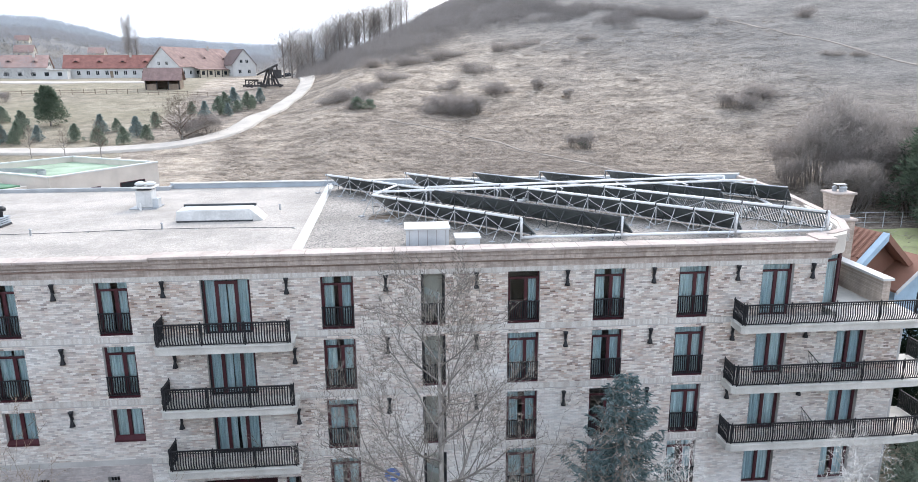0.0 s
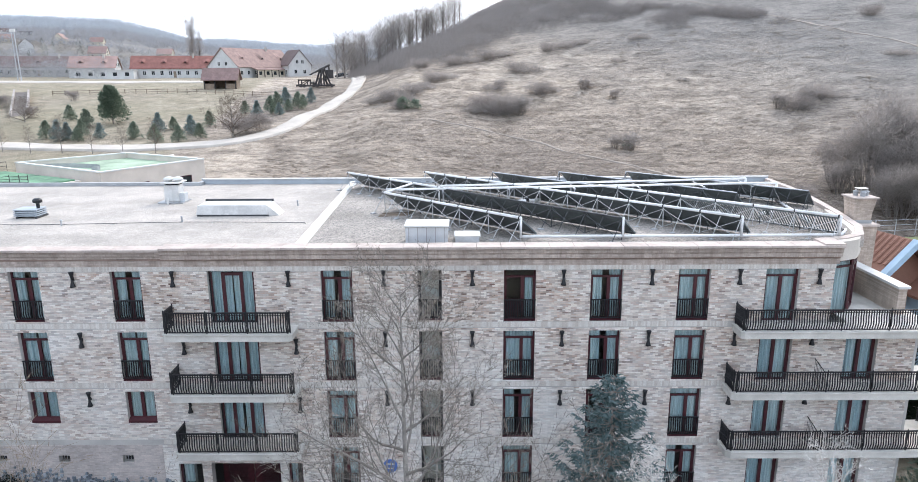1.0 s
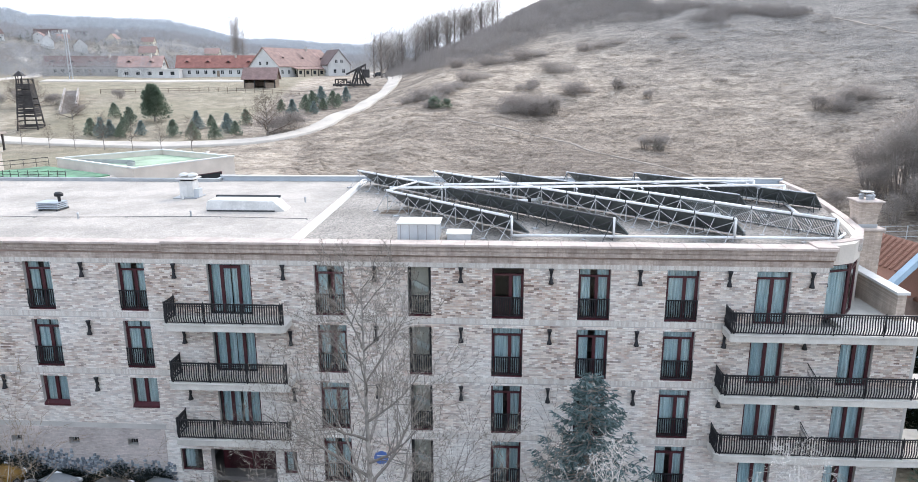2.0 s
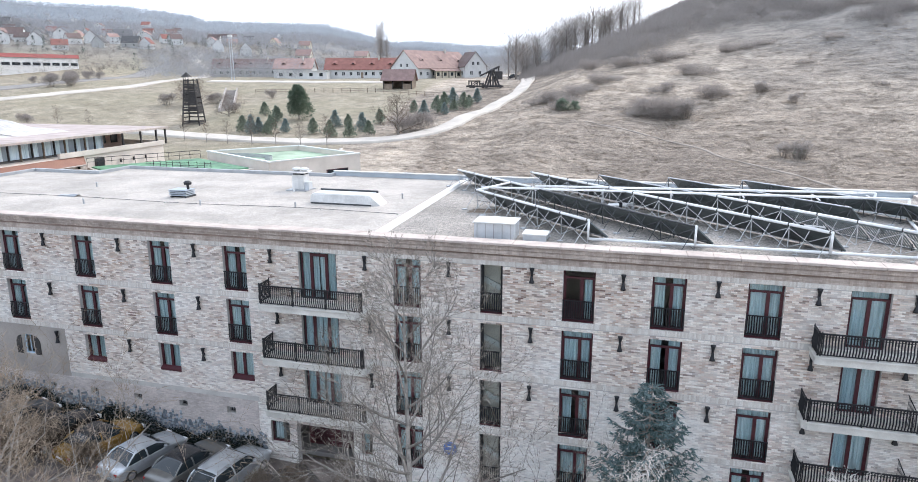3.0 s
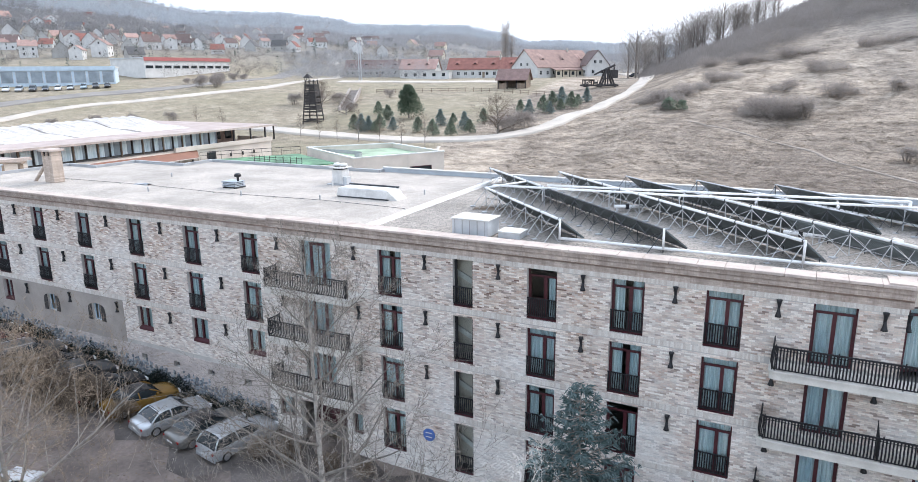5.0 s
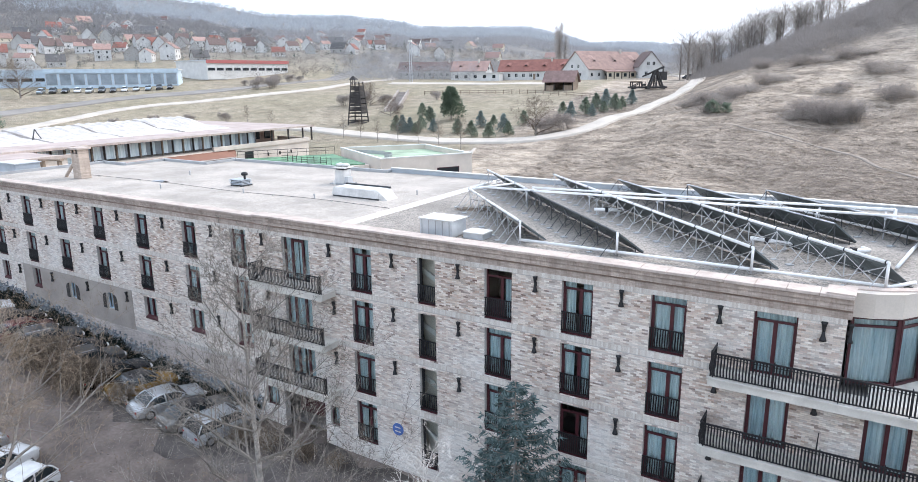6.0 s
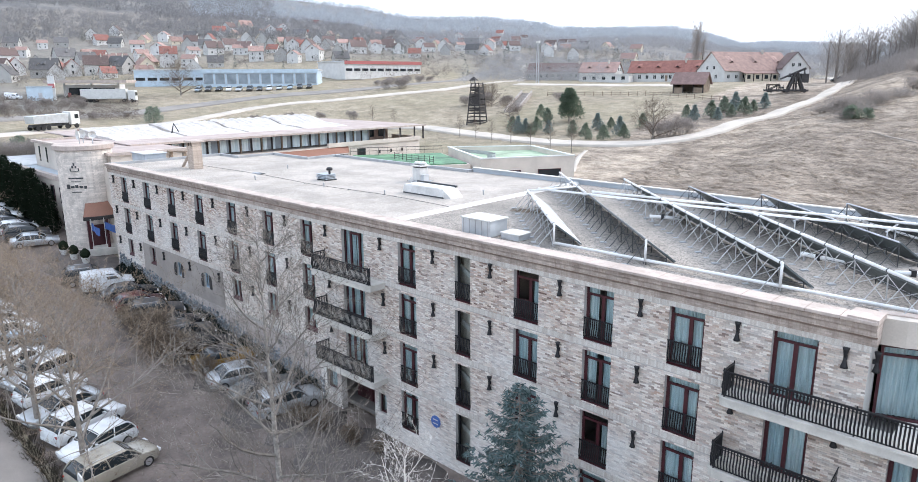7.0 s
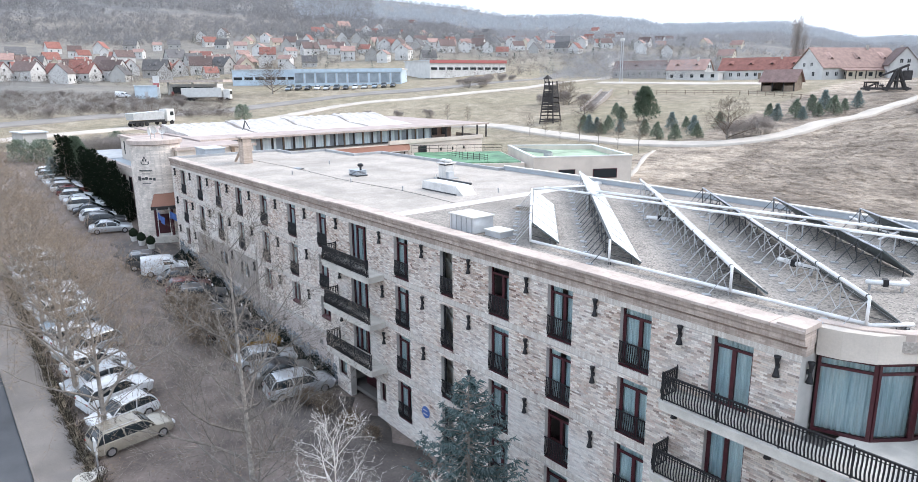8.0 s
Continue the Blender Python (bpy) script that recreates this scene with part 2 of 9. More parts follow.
M_FORECOURT = worn("dark_paving_strip", (0.13, 0.11, 0.1), 0.85, scale=0.5, spread=0.45, fine=6, bump=0.5, dist=0.02)
M_LEAF = island("fallen_leaves", [(0, (0.24, 0.16, 0.1)), (0.4, (0.11, 0.08, 0.06)), (0.7, (0.34, 0.25, 0.17)), (1, (0.07, 0.055, 0.045))], rough=0.9, grain=9, bump=0)
M_WALKWAY = worn("pale_pavement", (0.22, 0.195, 0.175), 0.9, scale=0.3, spread=0.25, fine=14, bump=0.3)
M_TRACK = worn("white_gravel_track", (0.52, 0.465, 0.405), 0.95, scale=0.2, spread=0.2, fine=4, bump=0.4)
M_TRAIL = worn("trodden_earth", (0.27, 0.23, 0.195), 0.95, scale=0.5, spread=0.25, fine=5, bump=0.3)
M_PINKROOF = worn("faded_pink_roof", (0.42, 0.345, 0.315), 0.9, scale=0.5, spread=0.2, fine=12, bump=0.2)
M_SHOPGLASS = worn("pale_shop_glass", (0.3, 0.35, 0.39), 0.2, scale=0.3, spread=0.35, bump=0)
M_TIMBER = worn("black_timber", (0.05, 0.045, 0.044), 0.85, scale=2, spread=0.4, fine=20)
M_PLANK = worn("weathered_plank", (0.26, 0.2, 0.15), 0.9, scale=1, spread=0.3, fine=14)
M_FUZZ = fuzz("thorn_twigs", [(0, (0.36, 0.325, 0.3)), (0.5, (0.47, 0.43, 0.4)), (1, (0.3, 0.27, 0.25))], through=0.6)
M_BELT = fuzz("belt_twigs", [(0, (0.31, 0.285, 0.27)), (0.5, (0.4, 0.37, 0.355)), (1, (0.26, 0.235, 0.225))], through=0.6)
M_FUZZ_DARK = fuzz("thicket_twigs", [(0, (0.32, 0.285, 0.265)), (0.5, (0.42, 0.38, 0.355)), (1, (0.27, 0.24, 0.225))], through=0.6)
M_GREEN = worn("green_roof_cover", (0.12, 0.27, 0.15), 0.7, scale=0.5, spread=0.6, fine=3, bump=0.4, dist=0.05)
M_COURT = worn("pale_green_court", (0.34, 0.44, 0.31), 0.8, scale=0.35, spread=0.35, fine=4, bump=0.2, dist=0.03)
M_HEDGE = fuzz("dark_hedge_twigs", [(0, (0.09, 0.075, 0.06)), (0.5, (0.05, 0.045, 0.036)), (1, (0.14, 0.115, 0.09))], 3, 0.2)
M_RUBBLE = island("blue_grey_rubble", [(0, (0.22, 0.255, 0.29)), (0.3, (0.12, 0.138, 0.16)), (0.55, (0.4, 0.435, 0.46)), (0.8, (0.28, 0.315, 0.35)), (1, (0.09, 0.105, 0.125))], patch=None)
M_BLUE = worn("blue_enamel", (0.07, 0.15, 0.42), 0.4, scale=3, spread=0.15)
M_BLUEBOARD = worn("pale_blue_board", (0.36, 0.49, 0.6), 0.6, scale=1, spread=0.15)
M_BLUESHEET = worn("pale_blue_grey_sheet", (0.4, 0.44, 0.48), 0.6, 0.1, scale=1, spread=0.15)
M_RUBBER = worn("tyre_rubber", (0.02, 0.02, 0.02), 0.9, scale=5, spread=0.2)
M_RIM = worn("alloy", (0.5, 0.5, 0.52), 0.35, 0.8, scale=5, spread=0.15, bump=0)
M_CARGLASS = worn("dark_car_glass", (0.02, 0.026, 0.03), 0.05, scale=2, spread=0.1, bump=0)
M_LAMP = worn("lamp_glass", (0.7, 0.7, 0.7), 0.15, scale=8, spread=0.1, bump=0)
M_TAIL = worn("red_lens", (0.35, 0.02, 0.02), 0.2, scale=8, spread=0.1, bump=0)


def gravel(name, tone, scale, lo=0.22, relief=0.06):
    m, n, l, b = nodes_of(name, 0.95)
    co = n.new("ShaderNodeNewGeometry").outputs["Position"]
    v = n.new("ShaderNodeTexVoronoi")
    v.inputs["Scale"].default_value = scale
    l.new(co, v.inputs["Vector"])
    r = ramp_of(n, [(p, tuple(c * tone for c in k)) for p, k in ((0.0, (lo, lo * 0.965, lo * 0.92)), (0.5, (0.76, 0.72, 0.665)), (1.0, (1.0, 0.945, 0.87)))])
    l.new(v.outputs["Color"], r.inputs[0])
    big = noise_of(n, l, co, 0.3, 6, 0.65)
    r2 = ramp_of(n, [(0.34, (0.72, 0.69, 0.66)), (0.62, (1.06, 1.0, 0.96))])
    l.new(big.outputs["Fac"], r2.inputs[0])
    l.new(mixed(n, l, r.outputs[0], r2.outputs[0], None, "MULTIPLY", 1.0), b.inputs["Base Color"])
    bumped(n, l, b, v.outputs["Distance"], 1.0, relief)
    return m


def needles(name, lo, hi):
    return fuzz(name, [(0, lo), (0.6, hi), (1, tuple(c * 0.8 for c in lo))], 6, 0.5)


def curtain_cloth():
    """Thin pale blue-green curtain; fold shade is drawn in as darker streaks."""
    m, n, l, b = nodes_of("pale_curtain", 0.9)
    co, mp = n.new("ShaderNodeNewGeometry").outputs["Position"], n.new("ShaderNodeMapping")
    mp.inputs["Scale"].default_value = (1.0, 1.0, 0.05)
    l.new(co, mp.inputs["Vector"])
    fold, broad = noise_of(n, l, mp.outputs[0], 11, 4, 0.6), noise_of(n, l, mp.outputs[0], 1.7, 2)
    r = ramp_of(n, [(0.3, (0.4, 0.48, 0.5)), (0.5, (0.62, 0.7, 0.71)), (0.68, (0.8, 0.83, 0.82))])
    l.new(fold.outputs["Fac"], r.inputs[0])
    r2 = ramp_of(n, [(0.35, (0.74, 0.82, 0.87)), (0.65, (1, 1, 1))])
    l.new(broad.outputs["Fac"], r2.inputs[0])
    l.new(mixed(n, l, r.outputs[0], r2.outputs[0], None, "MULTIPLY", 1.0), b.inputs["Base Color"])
    return m


M_CURTAIN = curtain_cloth()
M_LAWN = worn("yellow_green_lawn", (0.3, 0.31, 0.15), 0.95, scale=0.4, spread=0.25, fine=6, bump=0.4)
M_GRAVEL = gravel("pale_roof_gravel", 0.54, 16, 0.62, 0.02)
M_GRAVEL_GREY = gravel("grey_roof_gravel", 0.45, 13, 0.3, 0.045)
M_SPRUCE = needles("blue_spruce_needles", (0.09, 0.14, 0.14), (0.28, 0.37, 0.37))
M_PINE = needles("dark_pine_needles", (0.115, 0.16, 0.115), (0.21, 0.265, 0.19))
M_JUNIPER = needles("green_needles", (0.2, 0.25, 0.19), (0.33, 0.385, 0.3))
M_BLUEFIR = needles("bluish_young_needles", (0.21, 0.27, 0.26), (0.36, 0.43, 0.415))
M_SHADE_LEAF = needles("shade_dark_leaves", (0.018, 0.026, 0.026), (0.05, 0.062, 0.055))
M_CYPRESS = needles("cypress_foliage", (0.014, 0.022, 0.015), (0.036, 0.05, 0.032))


def ground_material():
    """Dry winter grass: straw, brown thatch and green patches; the cover attribute says how green the sward is."""
    m, n, l, b = nodes_of("dry_winter_grass", 0.97)
    co = n.new("ShaderNodeNewGeometry").outputs["Position"]
    a = n.new("ShaderNodeAttribute")
    a.attribute_name = "cover"
    big, mid, small = noise_of(n, l, co, 0.03, 6, 0.6), noise_of(n, l, co, 0.3, 7, 0.72), noise_of(n, l, co, 1.6, 6, 0.75)
    dry = ramp_of(n, [(0.3, (0.235, 0.198, 0.165)), (0.48, (0.39, 0.338, 0.284)), (0.62, (0.49, 0.432, 0.37))])
    l.new(mid.outputs["Fac"], dry.inputs[0])
    along = n.new("ShaderNodeMapping")
    along.inputs["Scale"].default_value = (0.5, 1.0, 1.0)
    l.new(co, along.inputs["Vector"])
    ridge, clot = noise_of(n, l, along.outputs[0], 0.22, 5, 0.68), noise_of(n, l, along.outputs[0], 1.5, 6, 0.75)
    tuft = ramp_of(n, [(0.36, (0.42, 0.39, 0.37)), (0.5, (0.95, 0.93, 0.91)), (0.66, (1.3, 1.28, 1.24))])
    l.new(mixed(n, l, clot.outputs["Fac"], small.outputs["Fac"], None, "MIX", 0.35), tuft.inputs[0])
    c = mixed(n, l, dry.outputs[0], tuft.outputs[0], None, "MULTIPLY", 1.0)
    wave = ramp_of(n, [(0.38, (0.62, 0.6, 0.58)), (0.5, (1.0, 0.99, 0.98)), (0.64, (1.18, 1.16, 1.13))])
    l.new(ridge.outputs["Fac"], wave.inputs[0])
    c = mixed(n, l, c, wave.outputs[0], None, "MULTIPLY", 1.0)
    patch = ramp_of(n, [(0.35, (0.66, 0.64, 0.63)), (0.6, (1.08, 1.06, 1.03))])
    l.new(big.outputs["Fac"], patch.inputs[0])
    c = mixed(n, l, c, patch.outputs[0], None, "MULTIPLY", 1.0)
    lawn = ramp_of(n, [(0.3, (0.2, 0.175, 0.115)), (0.55, (0.3, 0.26, 0.18)), (0.7, (0.4, 0.345, 0.25))])
    l.new(mid.outputs["Fac"], lawn.inputs[0])
    c = mixed(n, l, c, lawn.outputs[0], a.outputs["Fac"])
    thatch = n.new("ShaderNodeAttribute")
    thatch.attribute_name = "thatch"
    brown = ramp_of(n, [(0.38, (0.07, 0.054, 0.043)), (0.5, (0.165, 0.129, 0.103)), (0.62, (0.32, 0.268, 0.218))])
    l.new(mixed(n, l, clot.outputs["Fac"], small.outputs["Fac"], None, "MIX", 0.4), brown.inputs[0])
    c = mixed(n, l, c, brown.outputs[0], thatch.outputs["Fac"])
    heath = n.new("ShaderNodeAttribute")
    heath.attribute_name = "heath"
    grey = ramp_of(n, [(0.36, (0.1, 0.092, 0.084)), (0.5, (0.19, 0.174, 0.158)), (0.64, (0.28, 0.257, 0.232))])
    l.new(mixed(n, l, ridge.outputs["Fac"], clot.outputs["Fac"], None, "MIX", 0.5), grey.inputs[0])
    c = mixed(n, l, c, grey.outputs[0], heath.outputs["Fac"])
    wood = n.new("ShaderNodeAttribute")
    wood.attribute_name = "wood"
    floor = ramp_of(n, [(0.38, (0.13, 0.13, 0.132)), (0.5, (0.17, 0.165, 0.16)), (0.62, (0.24, 0.222, 0.2))])
    l.new(noise_of(n, l, co, 0.035, 8, 0.75).outputs["Fac"], floor.inputs[0])
    c = mixed(n, l, c, floor.outputs[0], wood.outputs["Fac"])
    l.new(c, b.inputs["Base Color"])
    bumped(n, l, b, mixed(n, l, mixed(n, l, small.outputs["Fac"], mid.outputs["Fac"], None, "MIX", 0.5), ridge.outputs["Fac"], None, "MIX", 0.45), 1.0, 1.7)
    return m


M_GROUND = ground_material()


# ---- mesh helpers ----
class Mesh:
    """Collects vertices and faces for one part."""

    def __init__(self):
        self.v, self.f = [], []

    def add(self, verts, faces):
        k = len(self.v)
        self.v.extend(tuple(p) for p in verts)
        self.f.extend(tuple(k + i for i in q) for q in faces)
        return self

    def box(self, x0, x1, y0, y1, z0, z1, m=None):
        p = [(x, y, z) for z in (z0, z1) for y in (y0, y1) for x in (x0, x1)]
        if m is not None:
            p = [m @ Vector(q) for q in p]
        return self.add(p, [(0, 2, 3, 1), (4, 5, 7, 6), (0, 1, 5, 4), (2, 6, 7, 3), (0, 4, 6, 2), (1, 3, 7, 5)])

    def tube(self, a, b, ra, rb=None, n=6, caps=True):
        a, b = Vector(a), Vector(b)
        rb = ra if rb is None else rb
        d = (b - a)
        if d.length < 1e-6:
            return self
        q = d.to_track_quat("Z", "Y")
        ring = [q @ Vector((math.cos(2 * math.pi * i / n), math.sin(2 * math.pi * i / n), 0)) for i in range(n)]
        v = [a + r * ra for r in ring] + [b + r * rb for r in ring]
        f = [(i, (i + 1) % n, n + (i + 1) % n, n + i) for i in range(n)]
        if caps:
            f += [tuple(range(n - 1, -1, -1)), tuple(range(n, 2 * n))]
        return self.add(v, f)

    def prism(self, poly, z0, z1):
        n = len(poly)
        v = [(x, y, z0) for x, y in poly] + [(x, y, z1) for x, y in poly]
        return self.add(v, [(i, (i + 1) % n, n + (i + 1) % n, n + i) for i in range(n)] + [tuple(range(n - 1, -1, -1)), tuple(range(n, 2 * n))])

    def loft(self, rings, caps=True, closed=True):
        k = len(rings[0])
        v = [p for r in rings for p in r]
        f = []
        for j in range(len(rings) - 1):
            for i in range(k if closed else k - 1):
                f.append((j * k + i, j * k + (i + 1) % k, (j + 1) * k + (i + 1) % k, (j + 1) * k + i))
        if caps:
            f += [tuple(range(k - 1, -1, -1)), tuple((len(rings) - 1) * k + i for i in range(k))]
        return self.add(v, f)

    def data(self, name, mat, smooth=False):
        d = bpy.data.meshes.new(name)
        d.from_pydata([tuple(p) for p in self.v], [], self.f)
        d.materials.append(mat)
        if smooth:
            d.shade_smooth()
        d.update()
        return d


def part(name, mesh, mat, parent=None, label="", smooth=False, at=None):
    ob = new(name, mesh.data(name, mat, smooth) if isinstance(mesh, Mesh) else mesh)
    if parent is not None:
        ob.parent = parent
    if at is not None:
        ob.matrix_basis = at
    if label:
        ob["label"] = label
    return ob


def thing(name, label, category, m=None, group="", kind=""):
    ob = new(name)
    ob.empty_display_size = 0.2
    if m is not None:
        ob.matrix_basis = m
    return tagged(ob, label, category, group, kind)


def bevelled(mesh, name, mat, width=0.02, seg=2):
    bm = bmesh.new()
    d = mesh.data(name, mat)
    bm.from_mesh(d)
    bmesh.ops.remove_doubles(bm, verts=bm.verts, dist=1e-5)
    bmesh.ops.recalc_face_normals(bm, faces=bm.faces)
    bmesh.ops.bevel(bm, geom=[e for e in bm.edges if len(e.link_faces) == 2 and e.calc_face_angle(0) > 0.5], offset=width, segments=seg, affect="EDGES", profile=0.6)
    bm.to_mesh(d)
    bm.free()
    return d


# ---- ground ----
def soft_plus(u, k):
    return 0.5 * (u + np.sqrt(u * u + k * k))


def ease(a, b, x):
    t = np.clip((x - a) / (b - a), 0, 1)
    return t * t * (3 - 2 * t)


def terrain(x, y):
    """Height of the land: the car park climbs to the west, a valley behind the hotel, the grass hill, and far wooded ridges."""
    front = 0.75 + 0.09 * soft_plus(-x - 8, 6)
    front = 22 - soft_plus(22 - front, 2)
    back = 5.5 + 0.1 * soft_plus(-x - 105, 20)
    back = 20.5 - soft_plus(20.5 - back, 2)
    m = ease(42, 90, y)
    base = front + (back - front) * m
    low = base + m * 0.14 * soft_plus(y - 92, 30)
    low = 21.5 - soft_plus(21.5 - low, 4)
    foot = np.interp(x, [-40, -26, -10, 13, 60, 140], [92, 91, 80, 103, 102, 82])
    slope = np.interp(x, [-60, -40, -26, -10, 13, 60], [0.08, 0.115, 0.14, 0.178, 0.272, 0.315])
    crest = np.interp(x, [-40, 0, 40], [225, 240, 300])
    high = base + m * slope * soft_plus(crest - soft_plus(crest - y, 25) - foot, 14)
    high = 140 - soft_plus(140 - high, 20)
    z = low + soft_plus(high - low, 0.05 + 1.2 * m)
    r, az = np.hypot(x, y), np.degrees(np.arctan2(x, y))
    up = np.interp(az, [-180, -110, -85, -55, -50, -46.6, -40, -35.6, -34.5, -28.5, -25.7, -22.8, -20.6, -17.5, -13.8, 30, 180], [4, 7.6, 7.8, 5.6, 5.0, 4.35, 4.35, 3.85, 3.5, 3.35, 3.3, 2.65, 1.95, 1.9, 1.6, 2, 3])
    return z + np.tan(np.radians(up)) * 1350 * np.clip((r - 275) / 1075, 0, 1) ** 1.25


def hummocks(x, y):
    return np.array([noise.fractal(Vector((a * 0.045, b * 0.045, 0)), 1.0, 2.0, 5) for a, b in zip(np.ravel(x), np.ravel(y))]).reshape(np.shape(x))


def land(x, y):
    x, y = np.array(float(x)), np.array(float(y))
    rough = ease(45, 75, y) * (0.35 + 0.65 * is_hill(x, y))
    return float(terrain(x, y) + rough * 0.7 * hummocks(x, y))


def is_hill(x, y):
    edge = np.interp(x, [-60, -45, -36, -29, -24, 60, 140], [600, 260, 190, 125, 64, 56, 50])
    return ease(-8, 14, y - edge)


def make_ground():
    rings = np.concatenate([np.linspace(0, 60, 40), np.geomspace(61.5, 3400, 210)])
    turns = np.linspace(0, 2 * np.pi, 600, endpoint=False)
    R, T = np.meshgrid(rings[1:], turns, indexing="ij")
    x, y = np.concatenate([[0], (R * np.sin(T)).ravel()]), np.concatenate([[30], (30 + R * np.cos(T)).ravel()])
    z = terrain(x, y)
    rough = ease(45, 75, y) * (0.35 + 0.65 * is_hill(x, y))
    far = ease(200, 900, np.hypot(x, y))
    wob = hummocks(x, y)
    wob2 = np.array([noise.noise(Vector((a * 0.004, b * 0.004, 3))) for a, b in zip(x, y)])
    z = z + rough * wob * 0.7 + far * wob2 * 5
    n = len(turns)
    faces = [(0, 1 + i, 1 + (i + 1) % n) for i in range(n)]
    for j in range(len(rings) - 2):
        a = 1 + j * n
        faces += [(a + i, a + n + i, a + n + (i + 1) % n, a + (i + 1) % n) for i in range(n)]
    d = bpy.data.meshes.new("ground")
    d.from_pydata(np.column_stack([x, y, z]).tolist(), [], faces)
    d.materials.append(M_GROUND)
    d.shade_smooth()
    lawn = (1 - np.maximum(is_hill(x, y), is_hill(x + 16, y))) * (1 - 0.9 * far) * (0.55 + 0.45 * np.clip(wob + 0.5, 0, 1))
    r = np.hypot(x, y)
    field = ease(150, 190, -x) * ease(-105, -60, -y)
    wood = np.maximum(np.maximum(0.8 * field, 0.65 * ease(280, 400, r) * (x < -60)), ease(380, 520, r) * (0.55 + 0.45 * ease(-0.25, 0.15, wob2 + 0.35 * ease(600, 1000, r))))
    thatch = is_hill(x, y) * (1 - ease(100, 150, y + 14 * wob)) * (0.4 + 0.38 * ease(-25, 20, x) + 0.5 * np.clip(wob, -0.5, 0.7))
    heath = is_hill(x, y) * ease(165, 275, y + 1.1 * x + 22 * wob) * (1 - far)
    for key, v in (("heath", 0.95 * heath), ("cover", lawn), ("wood", wood), ("thatch", np.clip(thatch, 0, 1))):
        a = d.attributes.new(key, "FLOAT", "POINT")
        a.data.foreach_set("value", v.astype(np.float32))
    return tagged(new("ground", d), "dry winter grass on rolling land", "ground", kind="structure")


make_ground()


def spline(points, step):
    """Points along a smooth line through a few corners."""
    p = [Vector(q) for q in points]
    out = []
    for i in range(len(p) - 1):
        a, b, c, d = p[max(i - 1, 0)], p[i], p[i + 1], p[min(i + 2, len(p) - 1)]
        k = max(2, int((c - b).length / step))
        for j in range(k):
            t = j / k
            out.append(0.5 * ((2 * b) + (c - a) * t + (2 * a - 5 * b + 4 * c - d) * t * t + (3 * b - a - 3 * c + d) * t ** 3))
    return out + [p[-1]]


def ribbon(name, points, width, mat, label, category, lift=0.12, step=3.0, across=5, ragged=0.0):
    line = spline([(x, y, 0) for x, y in points], step)
    mesh, rows = Mesh(), []
    rnd = random.Random(name)
    for i, p in enumerate(line):
        d = (line[min(i + 1, len(line) - 1)] - line[max(i - 1, 0)]).normalized()
        s = Vector((-d.y, d.x, 0))
        w = width * (1 + ragged * rnd.uniform(-1, 1))
        row = []
        for k in range(across + 1):
            q = p + s * w * (k / across - 0.5)
            row.append((q.x, q.y, land(q.x, q.y) + lift))
        rows.append([(row[0][0], row[0][1], row[0][2] - lift - 0.6)] + row + [(row[-1][0], row[-1][1], row[-1][2] - lift - 0.6)])
    mesh.loft(rows, caps=False, closed=False)
    return tagged(part(name, mesh, mat, smooth=True), label, category, kind="structure")


def sheet(name, x0, x1, y0, y1, mat, label, category, lift=0.05, step=1.5):
    nx, ny = max(1, int((x1 - x0) / step)), max(1, int((y1 - y0) / step))
    xs, ys = np.linspace(x0, x1, nx + 1), np.linspace(y0, y1, ny + 1)
    mesh = Mesh()
    v = [(x, y, land(x, y) + lift) for y in ys for x in xs]
    mesh.add(v, [(j * (nx + 1) + i, j * (nx + 1) + i + 1, (j + 1) * (nx + 1) + i + 1, (j + 1) * (nx + 1) + i) for j in range(ny) for i in range(nx)])
    return tagged(part(name, mesh, mat), label, category, kind="structure")


sheet("car_park", -115, 45, 13.9, 30.5, M_PAVER, "brown trodden paving of the car park", "car park", 0.05, 2.0)
# a darker ground tone in a strip along the hotel wall
ribbon("forecourt", [(-52, 27.0), (-30, 26.9), (-8, 26.6), (10, 26.2), (24, 26.6)], 5.4, M_FORECOURT, "dark strip of paving along the hotel front", "paving", 0.075, 1.5, 4, 0.35)
sheet("pavement", -115, 45, 11.15, 13.35, M_WALKWAY, "worn brown footpath along the street", "pavement", 0.14, 2.0)
sheet("kerb", -115, 45, 10.95, 11.144, M_WALKWAY, "grey stone kerb along the street", "kerb", 0.15, 2.0)
sheet("road", -140, 60, 2.5, 10.94, M_ASPHALT, "grey asphalt street", "road", 0.04, 2.0)
sheet("lawn", 36, 80, 50, 71, M_LAWN, "yellow-green garden lawn beyond the terrace", "lawn", 0.06, 1.5)
ribbon("gravel_track", [(-112, 60), (-116, 84), (-112, 108), (-98, 119), (-80, 118.3), (-62, 116), (-48, 116.4), (-37, 119.5), (-30.5, 128), (-27, 142), (-24.3, 162), (-23.2, 180), (-26, 206), (-36, 243), (-60, 300)], 4.0, M_TRACK,
       "white gravel track curving up the meadow", "track", 0.38, step=1.5, across=8, ragged=0.04)
ribbon("footpath", [(-43, 111), (-40.5, 105), (-36, 97), (-33, 91), (-31, 86)], 0.7, M_TRACK, "narrow pale footpath from the track to the pool house", "path", 0.12, 1.5, 2, 0.3)
